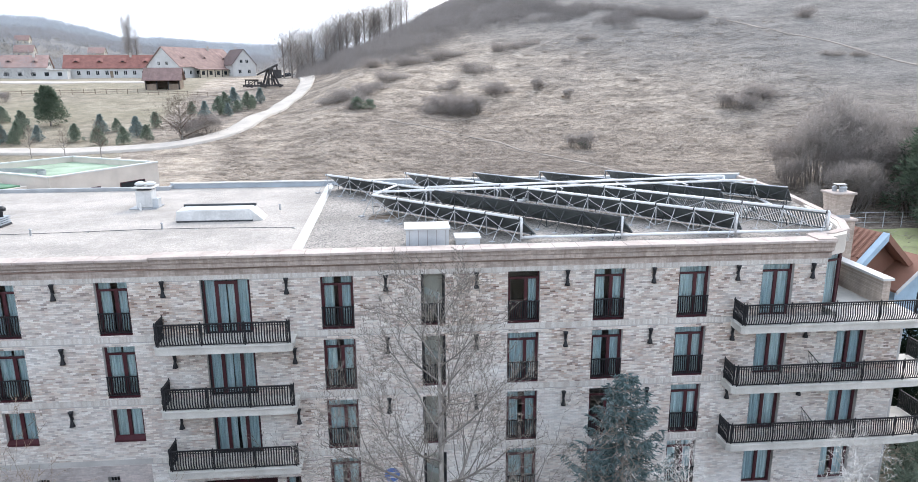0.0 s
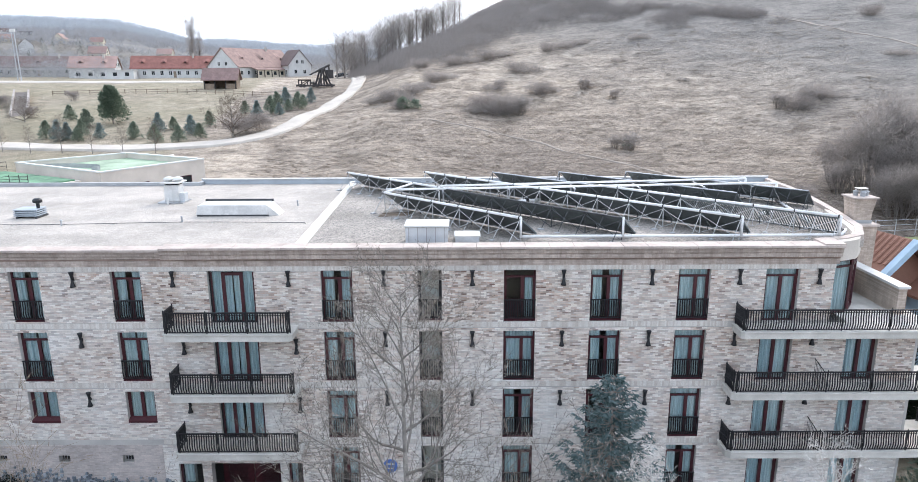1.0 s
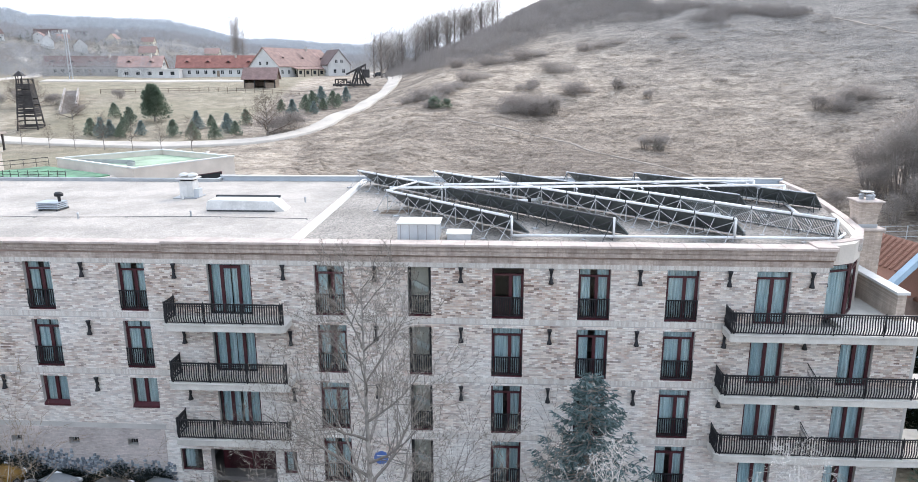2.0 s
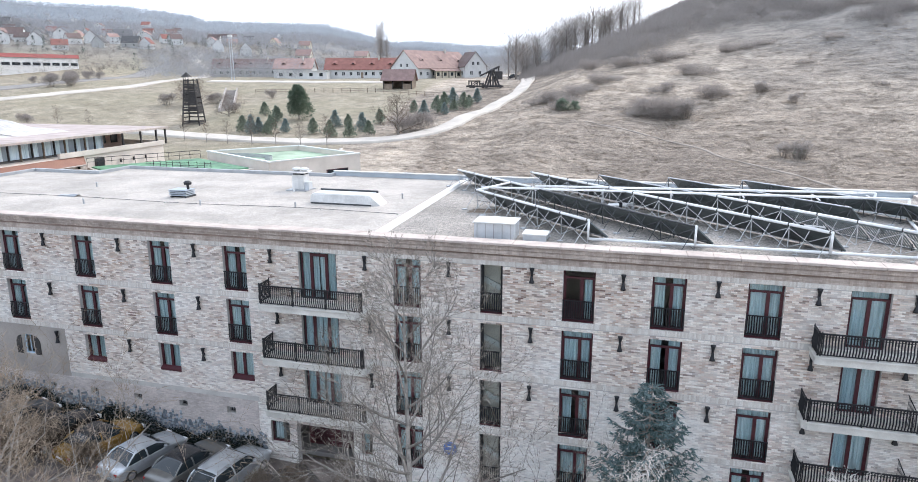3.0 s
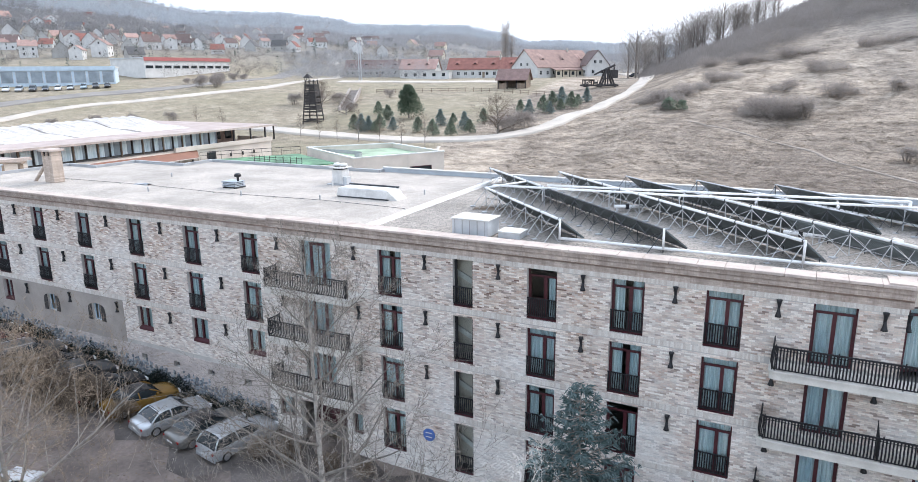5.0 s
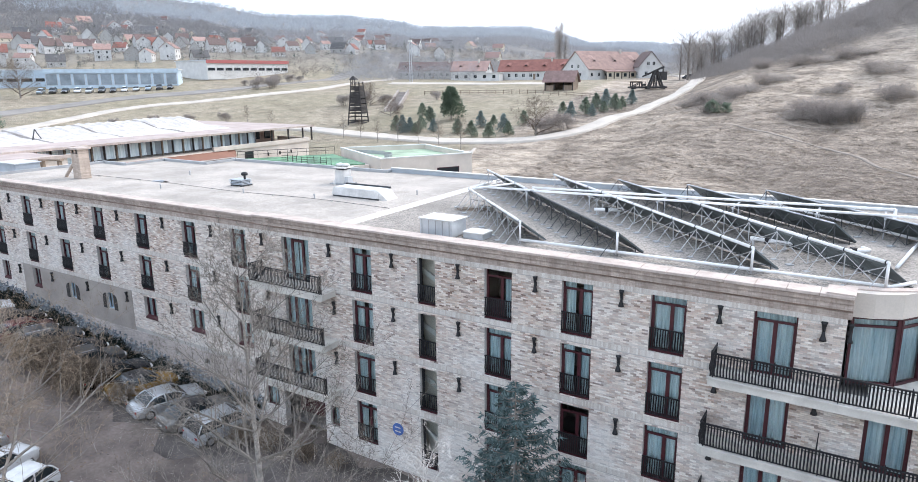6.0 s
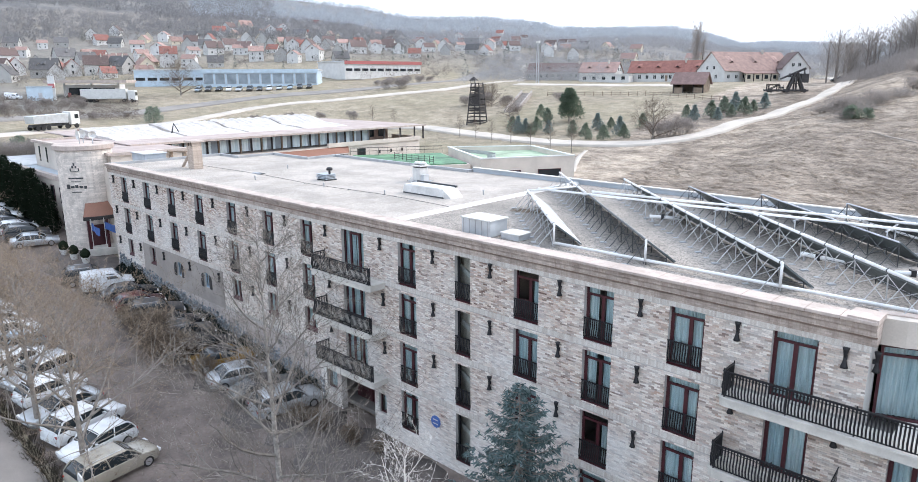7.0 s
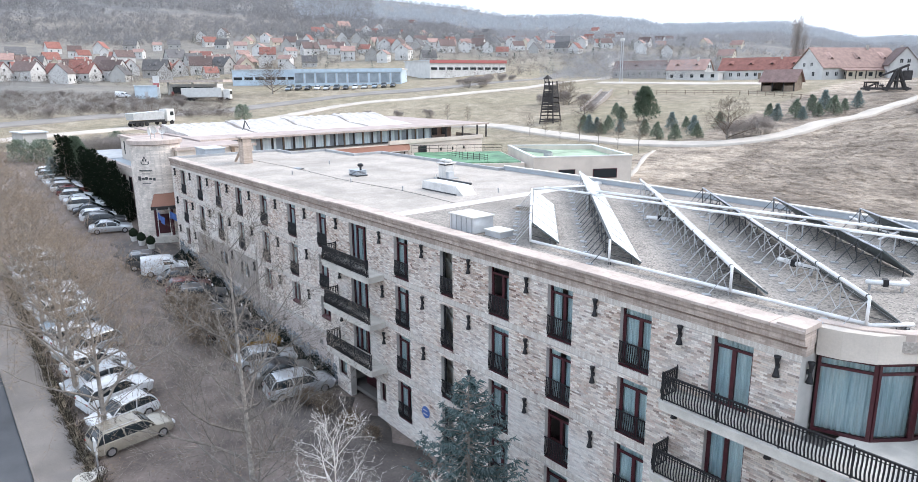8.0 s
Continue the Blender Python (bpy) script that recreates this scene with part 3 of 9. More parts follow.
ribbon("dirt_road", [(-112, -6), (-128, 22), (-135, 44), (-151, 90), (-156, 112), (-147, 138), (-139, 160), (-137, 178), (-147, 214), (-175, 262), (-235, 330)], 4.0, M_TRACK, "pale dirt road across the fields", "track", 0.16)
ribbon("main_road", [(-136, -20), (-149, 24), (-164, 62), (-173, 95), (-171, 123), (-163, 145), (-160, 165), (-168, 200), (-190, 255), (-262, 400), (-330, 520)], 7.0, M_FARROAD, "dusty grey main road below the village", "road", 0.18)
ribbon("yard", [(-128, 196), (-105, 203), (-70, 206)], 7.0, M_TRACK, "white gravel yard before the farm houses", "yard", 0.14)
ribbon("hill_trail", [(-2, 128), (15.8, 119), (21.6, 111), (26.3, 106), (30, 101.8), (33, 96.5), (38, 88)], 0.55, M_TRAIL, "narrow trodden trail on the grass hill", "trail", 0.06, 1.5, 2, 0.5)
ribbon("crest_path", [(38, 236), (50, 232), (74.5, 222), (86.5, 204.5), (96.9, 186), (100.5, 175.7), (107, 167), (113.2, 150), (122, 138)], 1.0, M_TRAIL, "faint path below the hill crest", "trail", 0.08, 2.0, 2, 0.6)


# ---- hotel: walls, floors, roof ----
FY = 29.62                     # plane of the south front
X0, X1, XE = -45.0, 21.2, 25.7  # west end, east end of the top floor, east end of the lower floors
EAVE = 13.42                   # underside of the cornice
ROOF = 14.05                   # gravel level
FLOORS = (10.5, 7.5, 4.5, 1.5)  # floor levels, top storey first
WEST_COLS = [-41.4, -36.4, -31.4, -26.4, -21.2, -16.1, -11.4]
EAST_COLS = [6.78, 10.78, 14.8]
openings = []                  # x0, x1, z0, z1
windows = []                   # kind, x, z, width, height


def opening(kind, x, w, z0, z1):
    openings.append((x - w / 2, x + w / 2, z0, z1))
    windows.append((kind, x, z0, w, z1 - z0))


for i, x in enumerate(WEST_COLS):
    for k, z in enumerate(FLOORS[:2]):
        opening("french", x, 1.4, z + 0.25, z + 2.72)
    if x > -24:
        opening("sash", x, 1.4, 5.55, 7.2)
    elif x > -34:
        opening("blue", x + 0.25, 0.75, 5.5, 6.75)
    else:
        opening("sash", x, 1.2, 5.55, 7.2)
for k, z in enumerate(FLOORS[:3]):
    opening("triple", -6.55, 2.15, z + 0.12, z + 2.7)
for k, z in enumerate(FLOORS):
    opening("french", -1.68, 1.45, z + 0.22, z + 2.7)
    opening("stair", 2.62, 1.1, z + 0.25 - (0.35 if k == 3 else 0), z + 2.72)
    for i, x in enumerate(EAST_COLS):
        opening("door" if (k == 2 and i == 1) or (k == 0 and i == 0) else "french", x, 1.48, z + 0.22, z + 2.74)
    opening("balcony_door", 18.85, 1.55, z + 0.12, z + 2.74)
    if k > 0:
        opening("balcony_door", 22.9, 1.5, z + 0.12, z + 2.62)
for x in (-12.35, -15.5, -18.6, -21.7, -24.8, -27.3, -31.0, -34.2, -37.5):
    opening("vent", x, 0.55, 3.4, 3.8)
openings.append((-8.3, -4.9, 0.3, 3.35))      # dark entrance under the balcony
openings.append((-9.9, -8.75, 2.0, 3.3))      # window beside it
openings.append((-4.5, -3.8, 2.0, 3.3))


def wall_boxes(mesh, x0, x1, z0, z1, holes, y0, y1):
    cuts = sorted({z0, z1, *[min(max(h[k], z0), z1) for h in holes for k in (2, 3) if h[1] > x0 and h[0] < x1]})
    for a, b in zip(cuts, cuts[1:]):
        if b - a < 1e-4:
            continue
        mid, x = (a + b) / 2, x0
        for h in sorted(h for h in holes if h[2] < mid < h[3] and h[1] > x0 and h[0] < x1):
            if h[0] > x:
                mesh.box(x, h[0], y0, y1, a, b)
            x = max(x, h[1])
        if x < x1:
            mesh.box(x, x1, y0, y1, a, b)
    return mesh


wall_south = part("wall_south", wall_boxes(wall_boxes(Mesh(), X0, X1, -0.4, EAVE, openings, FY, FY + 0.42), X1, XE - 0.3, -0.4, 10.3, openings, FY, FY + 0.42), M_MORTAR)
tagged(wall_south, "long hotel front of mixed cream and brown brick", "wall", kind="structure")

# the end of the lower floors turns a round corner
bend = [(XE - 0.3 + 0.3 * math.sin(a), FY + 0.3 - 0.3 * math.cos(a)) for a in np.linspace(0, math.pi / 2, 9)]
outer = bend + [(XE, 39.5)]
inner = [(x - 0.4, y + 0.4) for x, y in outer][::-1]
tagged(part("wall_east_lower", Mesh().prism(outer + inner, -0.4, 10.3), M_MORTAR), "round-cornered brick end wall of the lower floors", "wall", kind="structure")

# plan of the roof: straight south front, curved east end, stepped north side
roof_plan = [(X0, FY - 0.02), (X1, FY - 0.02), (X1 + 0.1, FY + 1.1), (22.4, 31.0), (23.6, 31.7), (24.6, 33.6), (25.4, 37.0), (26.3, 42.0), (26.8, 46.0), (26.9, 49.95),
             (-15.2, 49.95), (-15.2, 49.3), (-34.6, 49.3), (-34.6, 45.8), (-41.2, 45.8), (-41.2, 41.6), (X0, 41.6)]
tagged(part("roof", Mesh().prism(roof_plan, 13.7, ROOF), M_GRAVEL), "flat roof under pale grey gravel", "roof", kind="structure")
grey = [(-3.5, FY + 0.5)] + [(X1 - 0.6, FY + 0.5), (X1 + 0.4, 31.4), (22.3, 31.4), (23.3, 32.0), (24.2, 33.8), (25.0, 37.0), (25.9, 42.0), (26.4, 46.0), (26.5, 49.55), (-3.8, 49.55)]
tagged(part("roof_gravel", Mesh().prism(grey, ROOF - 0.02, ROOF + 0.03), M_GRAVEL_GREY), "coarse grey gravel bed under the collectors", "roof", kind="structure")


def inset(plan, d):
    out = []
    n = len(plan)
    for i in range(n):
        a, b, c = Vector(plan[i - 1]), Vector(plan[i]), Vector(plan[(i + 1) % n])
        u, w = (b - a).normalized(), (c - b).normalized()
        nu, nw = Vector((-u.y, u.x)), Vector((-w.y, w.x))
        s = (nu + nw)
        s = s / max(0.2, s.length_squared / 2)
        out.append(tuple(b + s * d))
    return out


def rim(plan, outer_d, inner_d, z0, z1, skip=()):
    """A band that follows an edge of the plan."""
    o, i = inset(plan, outer_d), inset(plan, inner_d)
    m, n = Mesh(), len(plan)
    for k in range(n):
        if k in skip:
            continue
        j = (k + 1) % n
        p = [o[k], o[j], i[j], i[k]]
        m.prism(p, z0, z1)
    return m


tagged(part("parapet_kerb_east", rim(roof_plan, 0.03, 0.42, ROOF - 0.4, ROOF + 0.24, skip=(0, 1, 9, 10, 11, 12, 13, 14, 15, 16)), M_COPING), "pale stone kerb round the curved roof end", "parapet", kind="structure")
tagged(part("parapet_kerb", rim(roof_plan, 0.03, 0.3, ROOF - 0.4, ROOF + 0.24, skip=(0, 2, 3, 4, 5, 6, 7, 8, 9)), M_FLASH), "grey metal-clad kerb round the gravel roof", "parapet", kind="structure")
tagged(part("parapet_kerb_north", rim(roof_plan, 0.03, 0.3, ROOF - 0.4, ROOF + 0.34, skip=[k for k in range(17) if k != 9]), M_BLUESHEET), "blue-grey sheet-clad kerb along the far roof edge", "parapet", kind="structure")
tagged(part("parapet_coping_north", rim(roof_plan, -0.03, 0.36, ROOF + 0.344, ROOF + 0.41, skip=[k for k in range(17) if k != 9]), M_PALEWALL), "pale coping on the far roof kerb", "coping", kind="structure")
tagged(part("wall_north_upper", rim(roof_plan, 0.05, 0.4, 4.0, 13.68, skip=(0, 1, 2, 3, 4)), M_CREAM), "plain outer walls on the far sides", "wall", kind="structure")

# moulded cornice along the south front, in two lengths, the western one set back a little
def cornice(name, x0, x1, out, drop):
    y = FY
    prof = [(y + 0.5, EAVE), (y - 0.05, EAVE), (y - 0.05, EAVE + 0.26), (y - 0.02, EAVE + 0.28), (y - 0.02, EAVE + 0.36), (y - 0.1 - out, EAVE + 0.38), (y - 0.1 - out, EAVE + 0.56 - drop),
            (y - 0.15 - out, EAVE + 0.62 - drop), (y - 0.17 - out, EAVE + 0.8 - drop), (y + 0.5, EAVE + 0.82 - drop)]
    m = Mesh().loft([[(x, a, b) for a, b in prof] for x in (x0, x1)])
    ob = tagged(part(name, m, M_CORNICE), "weathered stone and brick cornice moulding", "cornice", kind="structure")
    part("brick_strip", Mesh().box(x0, x1, y - 0.045, y - 0.021, EAVE + 0.285, EAVE + 0.355), M_BROWNBRICK, ob, "thin strip of brown brick")
    # coping stones on top, piece by piece
    n = int((x1 - x0) / 1.1)
    w = (x1 - x0) / n
    stone = bevelled(Mesh().box(0.006, w - 0.006, -0.29 - out, 0.5, 0, 0.12), "coping_stone", M_COPING, 0.012, 1)
    for i in range(n):
        part("coping_stone", stone, M_COPING, ob, at=Matrix.Translation((x0 + i * w, y, EAVE + 0.83 - drop + 0.004 * ((i * 7) % 3))))
    return ob


cornice("cornice_west", X0 - 0.2, -9.6, 0.0, 0.1)
cornice("cornice_east", -9.6, X1 + 0.15, 0.1, 0.0)
pier = part("corner_pier", Mesh().box(X1 - 0.75, X1 + 0.18, FY - 0.34, FY + 0.75, EAVE + 0.84, EAVE + 1.02), M_COPING)
tagged(pier, "square pale stone cap on the roof corner", "coping", kind="structure")

# brick courses standing on end under the cornice and at each floor
def soldier_band(name, x0, x1, z0, z1, holes):
    m = Mesh()
    x = x0
    while x < x1 - 0.02:
        w = 0.075
        if not any(h[0] - 0.01 < x + w / 2 < h[1] + 0.01 and h[2] < (z0 + z1) / 2 < h[3] for h in holes):
            m.box(x, x + w - 0.004, FY - 0.03, FY + 0.01, z0, z1)
        x += w
    ob = tagged(part(name, m, M_SOLDIER), "course of bricks standing on end", "brick course", kind="structure")
    return ob


soldier_band("brick_course_top", X0, X1, EAVE - 0.22, EAVE, openings)
for z in (10.42, 7.4, 4.38):
    soldier_band("brick_course", X0 if z > 5 else -10.5, XE - 0.35 if z < 9 else 16.5, z, z + 0.25, openings)

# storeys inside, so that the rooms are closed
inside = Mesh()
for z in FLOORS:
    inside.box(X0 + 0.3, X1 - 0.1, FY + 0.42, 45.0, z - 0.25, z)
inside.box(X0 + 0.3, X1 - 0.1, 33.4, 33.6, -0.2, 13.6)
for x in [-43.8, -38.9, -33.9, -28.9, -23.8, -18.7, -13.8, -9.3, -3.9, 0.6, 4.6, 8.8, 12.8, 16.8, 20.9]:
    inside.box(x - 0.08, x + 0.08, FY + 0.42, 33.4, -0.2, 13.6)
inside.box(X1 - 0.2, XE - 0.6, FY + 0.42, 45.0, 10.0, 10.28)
tagged(part("inner_walls", inside, M_DARKROOM), "partition walls and floors, coloured dark for the dim rooms", "wall", kind="structure")
tagged(part("wall_west", Mesh().box(X0, X0 + 0.35, FY + 0.42, 41.6, 0, 13.7), M_MORTAR), "plain west end wall", "wall", kind="structure")

# painted render and small blue windows on the west part, stone plinth along the foot
tagged(part("render_panel", wall_boxes(Mesh(), -38.5, -23.3, 4.35, 7.36, openings, FY - 0.03, FY + 0.0), M_RENDER), "smooth grey-brown painted wall panel", "wall panel", kind="structure")

tagged(part("render_panel_low", wall_boxes(Mesh(), X0, -10.6, 0.0, 4.35, openings, FY - 0.034, FY + 0.0), M_LOWBRICK), "grey-pink brickwork of the lower wall", "wall panel", kind="structure")


def rubble_plinth():
    m, rnd = Mesh(), random.Random(5)
    x = -44.5
    while x < -10.2:
        top = land(x, 29) + 1.45 + rnd.uniform(-0.3, 0.25)
        z = land(x, 29) - 0.2
        while z < top:
            w, h, d = rnd.uniform(0.07, 0.17), rnd.uniform(0.07, 0.14), rnd.uniform(0.04, 0.13)
            if rnd.random() < 0.82:
                m.box(x, x + w * 0.95, FY - d, FY + 0.05, z, z + h * 0.93, None)
            z += h
        x += 0.14
    return tagged(part("stone_plinth", m, M_RUBBLE), "blue-grey rubble stone along the wall foot", "plinth", kind="stuff")


rubble_plinth()


def ivy_strip():
    """Dark leaves added for the shaded strip between the parked cars and the wall."""
    m, rnd = Mesh(), random.Random(6)
    for _ in range(26000):
        x = rnd.uniform(-44.0, -10.4)
        f = rnd.random() ** 1.4
        y = FY - 0.12 - 1.5 * f * (0.7 + 0.3 * math.sin(x * 1.3))
        top = (0.95 + 0.35 * math.sin(x * 0.9) + 0.2 * math.sin(x * 2.7)) * (1 - f * 0.75)
        p = Vector((x, y, land(x, y) + top * rnd.random() ** 0.5))
        d = Vector((rnd.gauss(0, 1), rnd.gauss(-0.4, 1), rnd.gauss(0.4, 1))).normalized() * rnd.uniform(0.07, 0.15)
        w = d.orthogonal().normalized()
        w.rotate(Matrix.Rotation(rnd.uniform(0, 3.1), 3, d.normalized()))
        w *= rnd.uniform(0.025, 0.05)
        m.add([p, p + d * 0.5 + w, p + d, p + d * 0.5 - w], [(0, 1, 2, 3)])
    return tagged(part("ivy_strip", m, M_SHADE_LEAF), "dark leaves standing in for the shaded wall foot", "ivy", kind="stuff")


ivy_strip()

# bricks of the front: real courses, each brick with its own face
BAND_Z = [(10.40, 10.69), (7.38, 7.67), (4.36, 4.65)]


def front_bricks():
    rnd = random.Random(11)
    m = Mesh()
    near = []
    pitch, length = 0.0775, 0.262
    v, f = m.v, m.f
    row = 0
    z = 0.3
    while z < EAVE - 0.28:
        zc = z + pitch / 2
        east = X1 if zc > 10.35 else XE - 0.3
        if not any(a < zc < b for a, b in BAND_Z):
            holes = sorted((h[0], h[1]) for h in openings if h[2] - 0.01 < zc < h[3] + 0.01)
            if 4.33 < zc < 7.38:
                holes = sorted(holes + [(-38.5, -23.3)])
            spans, x = [], X0
            for a, b in holes:
                if a > x:
                    spans.append((x, a))
                x = max(x, b)
            spans.append((x, east))
            off = (row % 2) * length / 2
            for a, b in spans:
                k = math.floor((a - off) / length)
                while True:
                    p, q = max(a, off + k * length), min(b, off + (k + 1) * length - 0.011)
                    if off + k * length >= b:
                        break
                    k += 1
                    if q - p < 0.03:
                        continue
                    d = rnd.uniform(0.004, 0.03)
                    if p > 17.0 and 10.75 < zc < 13.1 and len(near) < 300 and abs(q - p - 0.251) < 0.004:
                        near.append((p, z, d))
                        continue
                    i = len(v)
                    y0 = FY - d
                    tz = z + pitch - 0.011
                    v.extend([(p, y0, z), (q, y0, z), (q, y0, tz), (p, y0, tz), (p, FY, z), (q, FY, z), (q, FY, tz), (p, FY, tz)])
                    f.extend([(i, i + 1, i + 2, i + 3), (i + 3, i + 2, i + 6, i + 7), (i, i + 3, i + 7, i + 4), (i + 1, i + 5, i + 6, i + 2), (i, i + 4, i + 5, i + 1)])
        z += pitch
        row += 1
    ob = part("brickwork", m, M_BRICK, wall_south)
    ob["kind"] = "stuff"
    return near


near_bricks = front_bricks()


# ---- windows, doors and rails of the front ----
def sheet_pane(x0, x1, y, z0, z1, m=None):
    p = [Vector(q) for q in ((x0, y, z0), (x1, y, z0), (x1, y, z1), (x0, y, z1))]
    return Mesh().add([m @ q for q in p] if m is not None else p, [(0, 1, 2, 3)])


def wavy(x0, x1, z0, z1, y, rnd, depth=0.05):
    """A hanging curtain in uneven folds."""
    n = max(8, int((x1 - x0) / 0.022))
    ph, pts = rnd.uniform(0, 6), []
    for i in range(n + 1):
        ph += rnd.uniform(0.55, 1.25)
        pts.append((x0 + (x1 - x0) * i / n, y + depth * math.sin(ph) * rnd.uniform(0.5, 1)))
    rows = [[(x + rnd.uniform(-0.006, 0.006), yy + 0.012 * math.sin(x * 30 + k * 2), z1 + (z0 - z1) * k / 3) for x, yy in pts] for k in range(4)]
    return Mesh().loft(rows, caps=False, closed=False)


def rail_bar(h):
    """A bellied iron baluster."""
    pts = [(0, 0, 0), (0, -0.01, h * 0.1), (0, -0.055, h * 0.26), (0, -0.05, h * 0.4), (0, -0.008, h * 0.62), (0, 0, h)]
    m = Mesh()
    for a, b in zip(pts, pts[1:]):
        m.tube(a, b, 0.03, n=4, caps=False)
    return m.data("baluster", M_IRON)


BAR_SMALL, BAR_TALL = rail_bar(0.88), rail_bar(0.92)


def window_rail(parent, w):
    rail = part("railing", Mesh().box(-w / 2, w / 2, -0.035, 0.015, 1.0, 1.05).box(-w / 2, w / 2, -0.025, 0.01, 0.12, 0.16), M_IRON, parent, "black wrought-iron window railing",
                at=Matrix.Translation((0, 0.0, 0)))
    n = max(4, int(w / 0.105))
    for i in range(n):
        part("baluster", BAR_SMALL, M_IRON, rail, at=Matrix.Translation((-w / 2 + 0.05 + (w - 0.1) * i / (n - 1), -0.01, 0.14)))
    return rail


def make_window(kind, w, h, seed, label):
    rnd = random.Random(seed)
    win = thing("window", label, "window", kind="structure")
    y = 0.2
    dark = M_IRON if kind == "stair" else M_REDWOOD
    fr = Mesh()
    t = 0.075
    fr.box(-w / 2, -w / 2 + t, y, y + 0.09, 0, h).box(w / 2 - t, w / 2, y, y + 0.09, 0, h).box(-w / 2 + t, w / 2 - t, y, y + 0.09, h - t, h).box(-w / 2 + t, w / 2 - t, y, y + 0.09, 0, t)
    part("window_frame", fr, M_IRON if kind == "triple" else dark, win)
    top = h - 0.42 if kind in ("french", "door", "balcony_door") else h - t
    if top < h - t:
        part("transom", Mesh().box(-w / 2 + t, w / 2 - t, y - 0.01, y + 0.085, top - 0.05, top + 0.04), dark, win)
    mull = {"triple": [-0.42, 0.42], "stair": []}.get(kind, [0.12 if kind in ("french", "door") else 0.0])
    edges = [-w / 2 + t, *mull, w / 2 - t]
    for x in mull:
        part("mullion", Mesh().box(x - 0.075, x + 0.075, y - 0.015, y + 0.08, t, top - 0.05), dark, win)
    if kind == "triple":
        part("door_head", Mesh().box(-0.345, 0.345, y - 0.012, y + 0.078, top - 0.2, top - 0.06), dark, win, "dark red door head")
    if kind == "stair":
        part("landing_wall", Mesh().box(-w / 2 - 0.5, w / 2 + 0.5, 0.75, 0.8, -0.2, h + 0.2), M_CREAM, win, "beige stairwell wall")
        part("stair_flight", Mesh().loft([[(x, 0.6, z0 - 0.3), (x, 0.7, z0 - 0.3), (x, 0.7, z0), (x, 0.6, z0)] for x, z0 in ((-w / 2 - 0.3, h * 0.75), (w / 2 + 0.3, h * 0.42))]), M_WHITE, win, "sloping white stair stringer")
    for a, b in zip(edges, edges[1:]):
        p = part("pane", sheet_pane(a + 0.06, b - 0.06, y + 0.04, t, top - 0.05), M_GLASS, win)
        p.visible_shadow = False
        part("sash", Mesh().box(a + 0.0, a + 0.06, y + 0.01, y + 0.075, t, top - 0.05).box(b - 0.06, b, y + 0.01, y + 0.075, t, top - 0.05), dark, win)
    if top < h - t:
        p = part("pane", sheet_pane(-w / 2 + t, w / 2 - t, y + 0.04, top + 0.04, h - t), M_GLASS, win)
        p.visible_shadow = False
    if kind == "door":
        part("door_panel", Mesh().box(edges[0] + 0.08, edges[1] - 0.1, y + 0.06, y + 0.1, 0.1, 1.0), dark, win, "dark red wooden door leaf")
        part("curtain", wavy(0.25, w / 2 - 0.05, 0.05, h - 0.5, y + 0.15, rnd), M_CURTAIN, win, "pale drawn curtain", smooth=True)
    elif kind != "stair":
        gap = rnd.choice([0.0, 0.03, 0.06, 0.16])
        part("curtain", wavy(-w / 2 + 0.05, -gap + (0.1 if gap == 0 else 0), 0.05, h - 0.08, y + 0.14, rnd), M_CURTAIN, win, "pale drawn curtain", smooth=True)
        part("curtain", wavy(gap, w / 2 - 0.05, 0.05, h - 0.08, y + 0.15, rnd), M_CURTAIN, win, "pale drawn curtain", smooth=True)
    if kind in ("french", "door", "stair"):
        part("window_sill", Mesh().loft([[(x, 0.0, -0.02), (x, y + 0.02, 0.0), (x, y + 0.02, 0.13), (x, 0.0, 0.02)] for x in (-w / 2, w / 2)]), M_REDWOOD, win, "dark red sloping sill board")
        window_rail(win, w)
    elif kind == "sash":
        part("window_sill", Mesh().loft([[(x, -0.03, 0.0), (x, y + 0.02, 0.03), (x, y + 0.02, 0.24), (x, -0.03, 0.12)] for x in (-w / 2, w / 2)]), M_REDWOOD, win, "dark red sloping sill board")
    return win


protos = {}
LABELS = {"french": "tall dark-red window with pale curtains and iron rail", "triple": "wide dark-red balcony window with pale curtains", "stair": "dark stairwell window with iron rail",
          "door": "dark-red glazed door leaf open behind an iron rail", "balcony_door": "dark-red glazed balcony door with pale curtains", "sash": "dark-red two-leaf window with pale curtains"}
for n, (kind, x, z, w, h) in enumerate(windows):
    if kind in ("vent", "blue"):
        continue
    key = (kind, round(w, 2), round(h, 2), n % 3)
    if key not in protos:
        protos[key] = make_window(kind, w, h, n, LABELS[kind])
        protos[key].matrix_basis = pose(x, FY, z)
    else:
        copy_thing(protos[key], pose(x, FY, z))

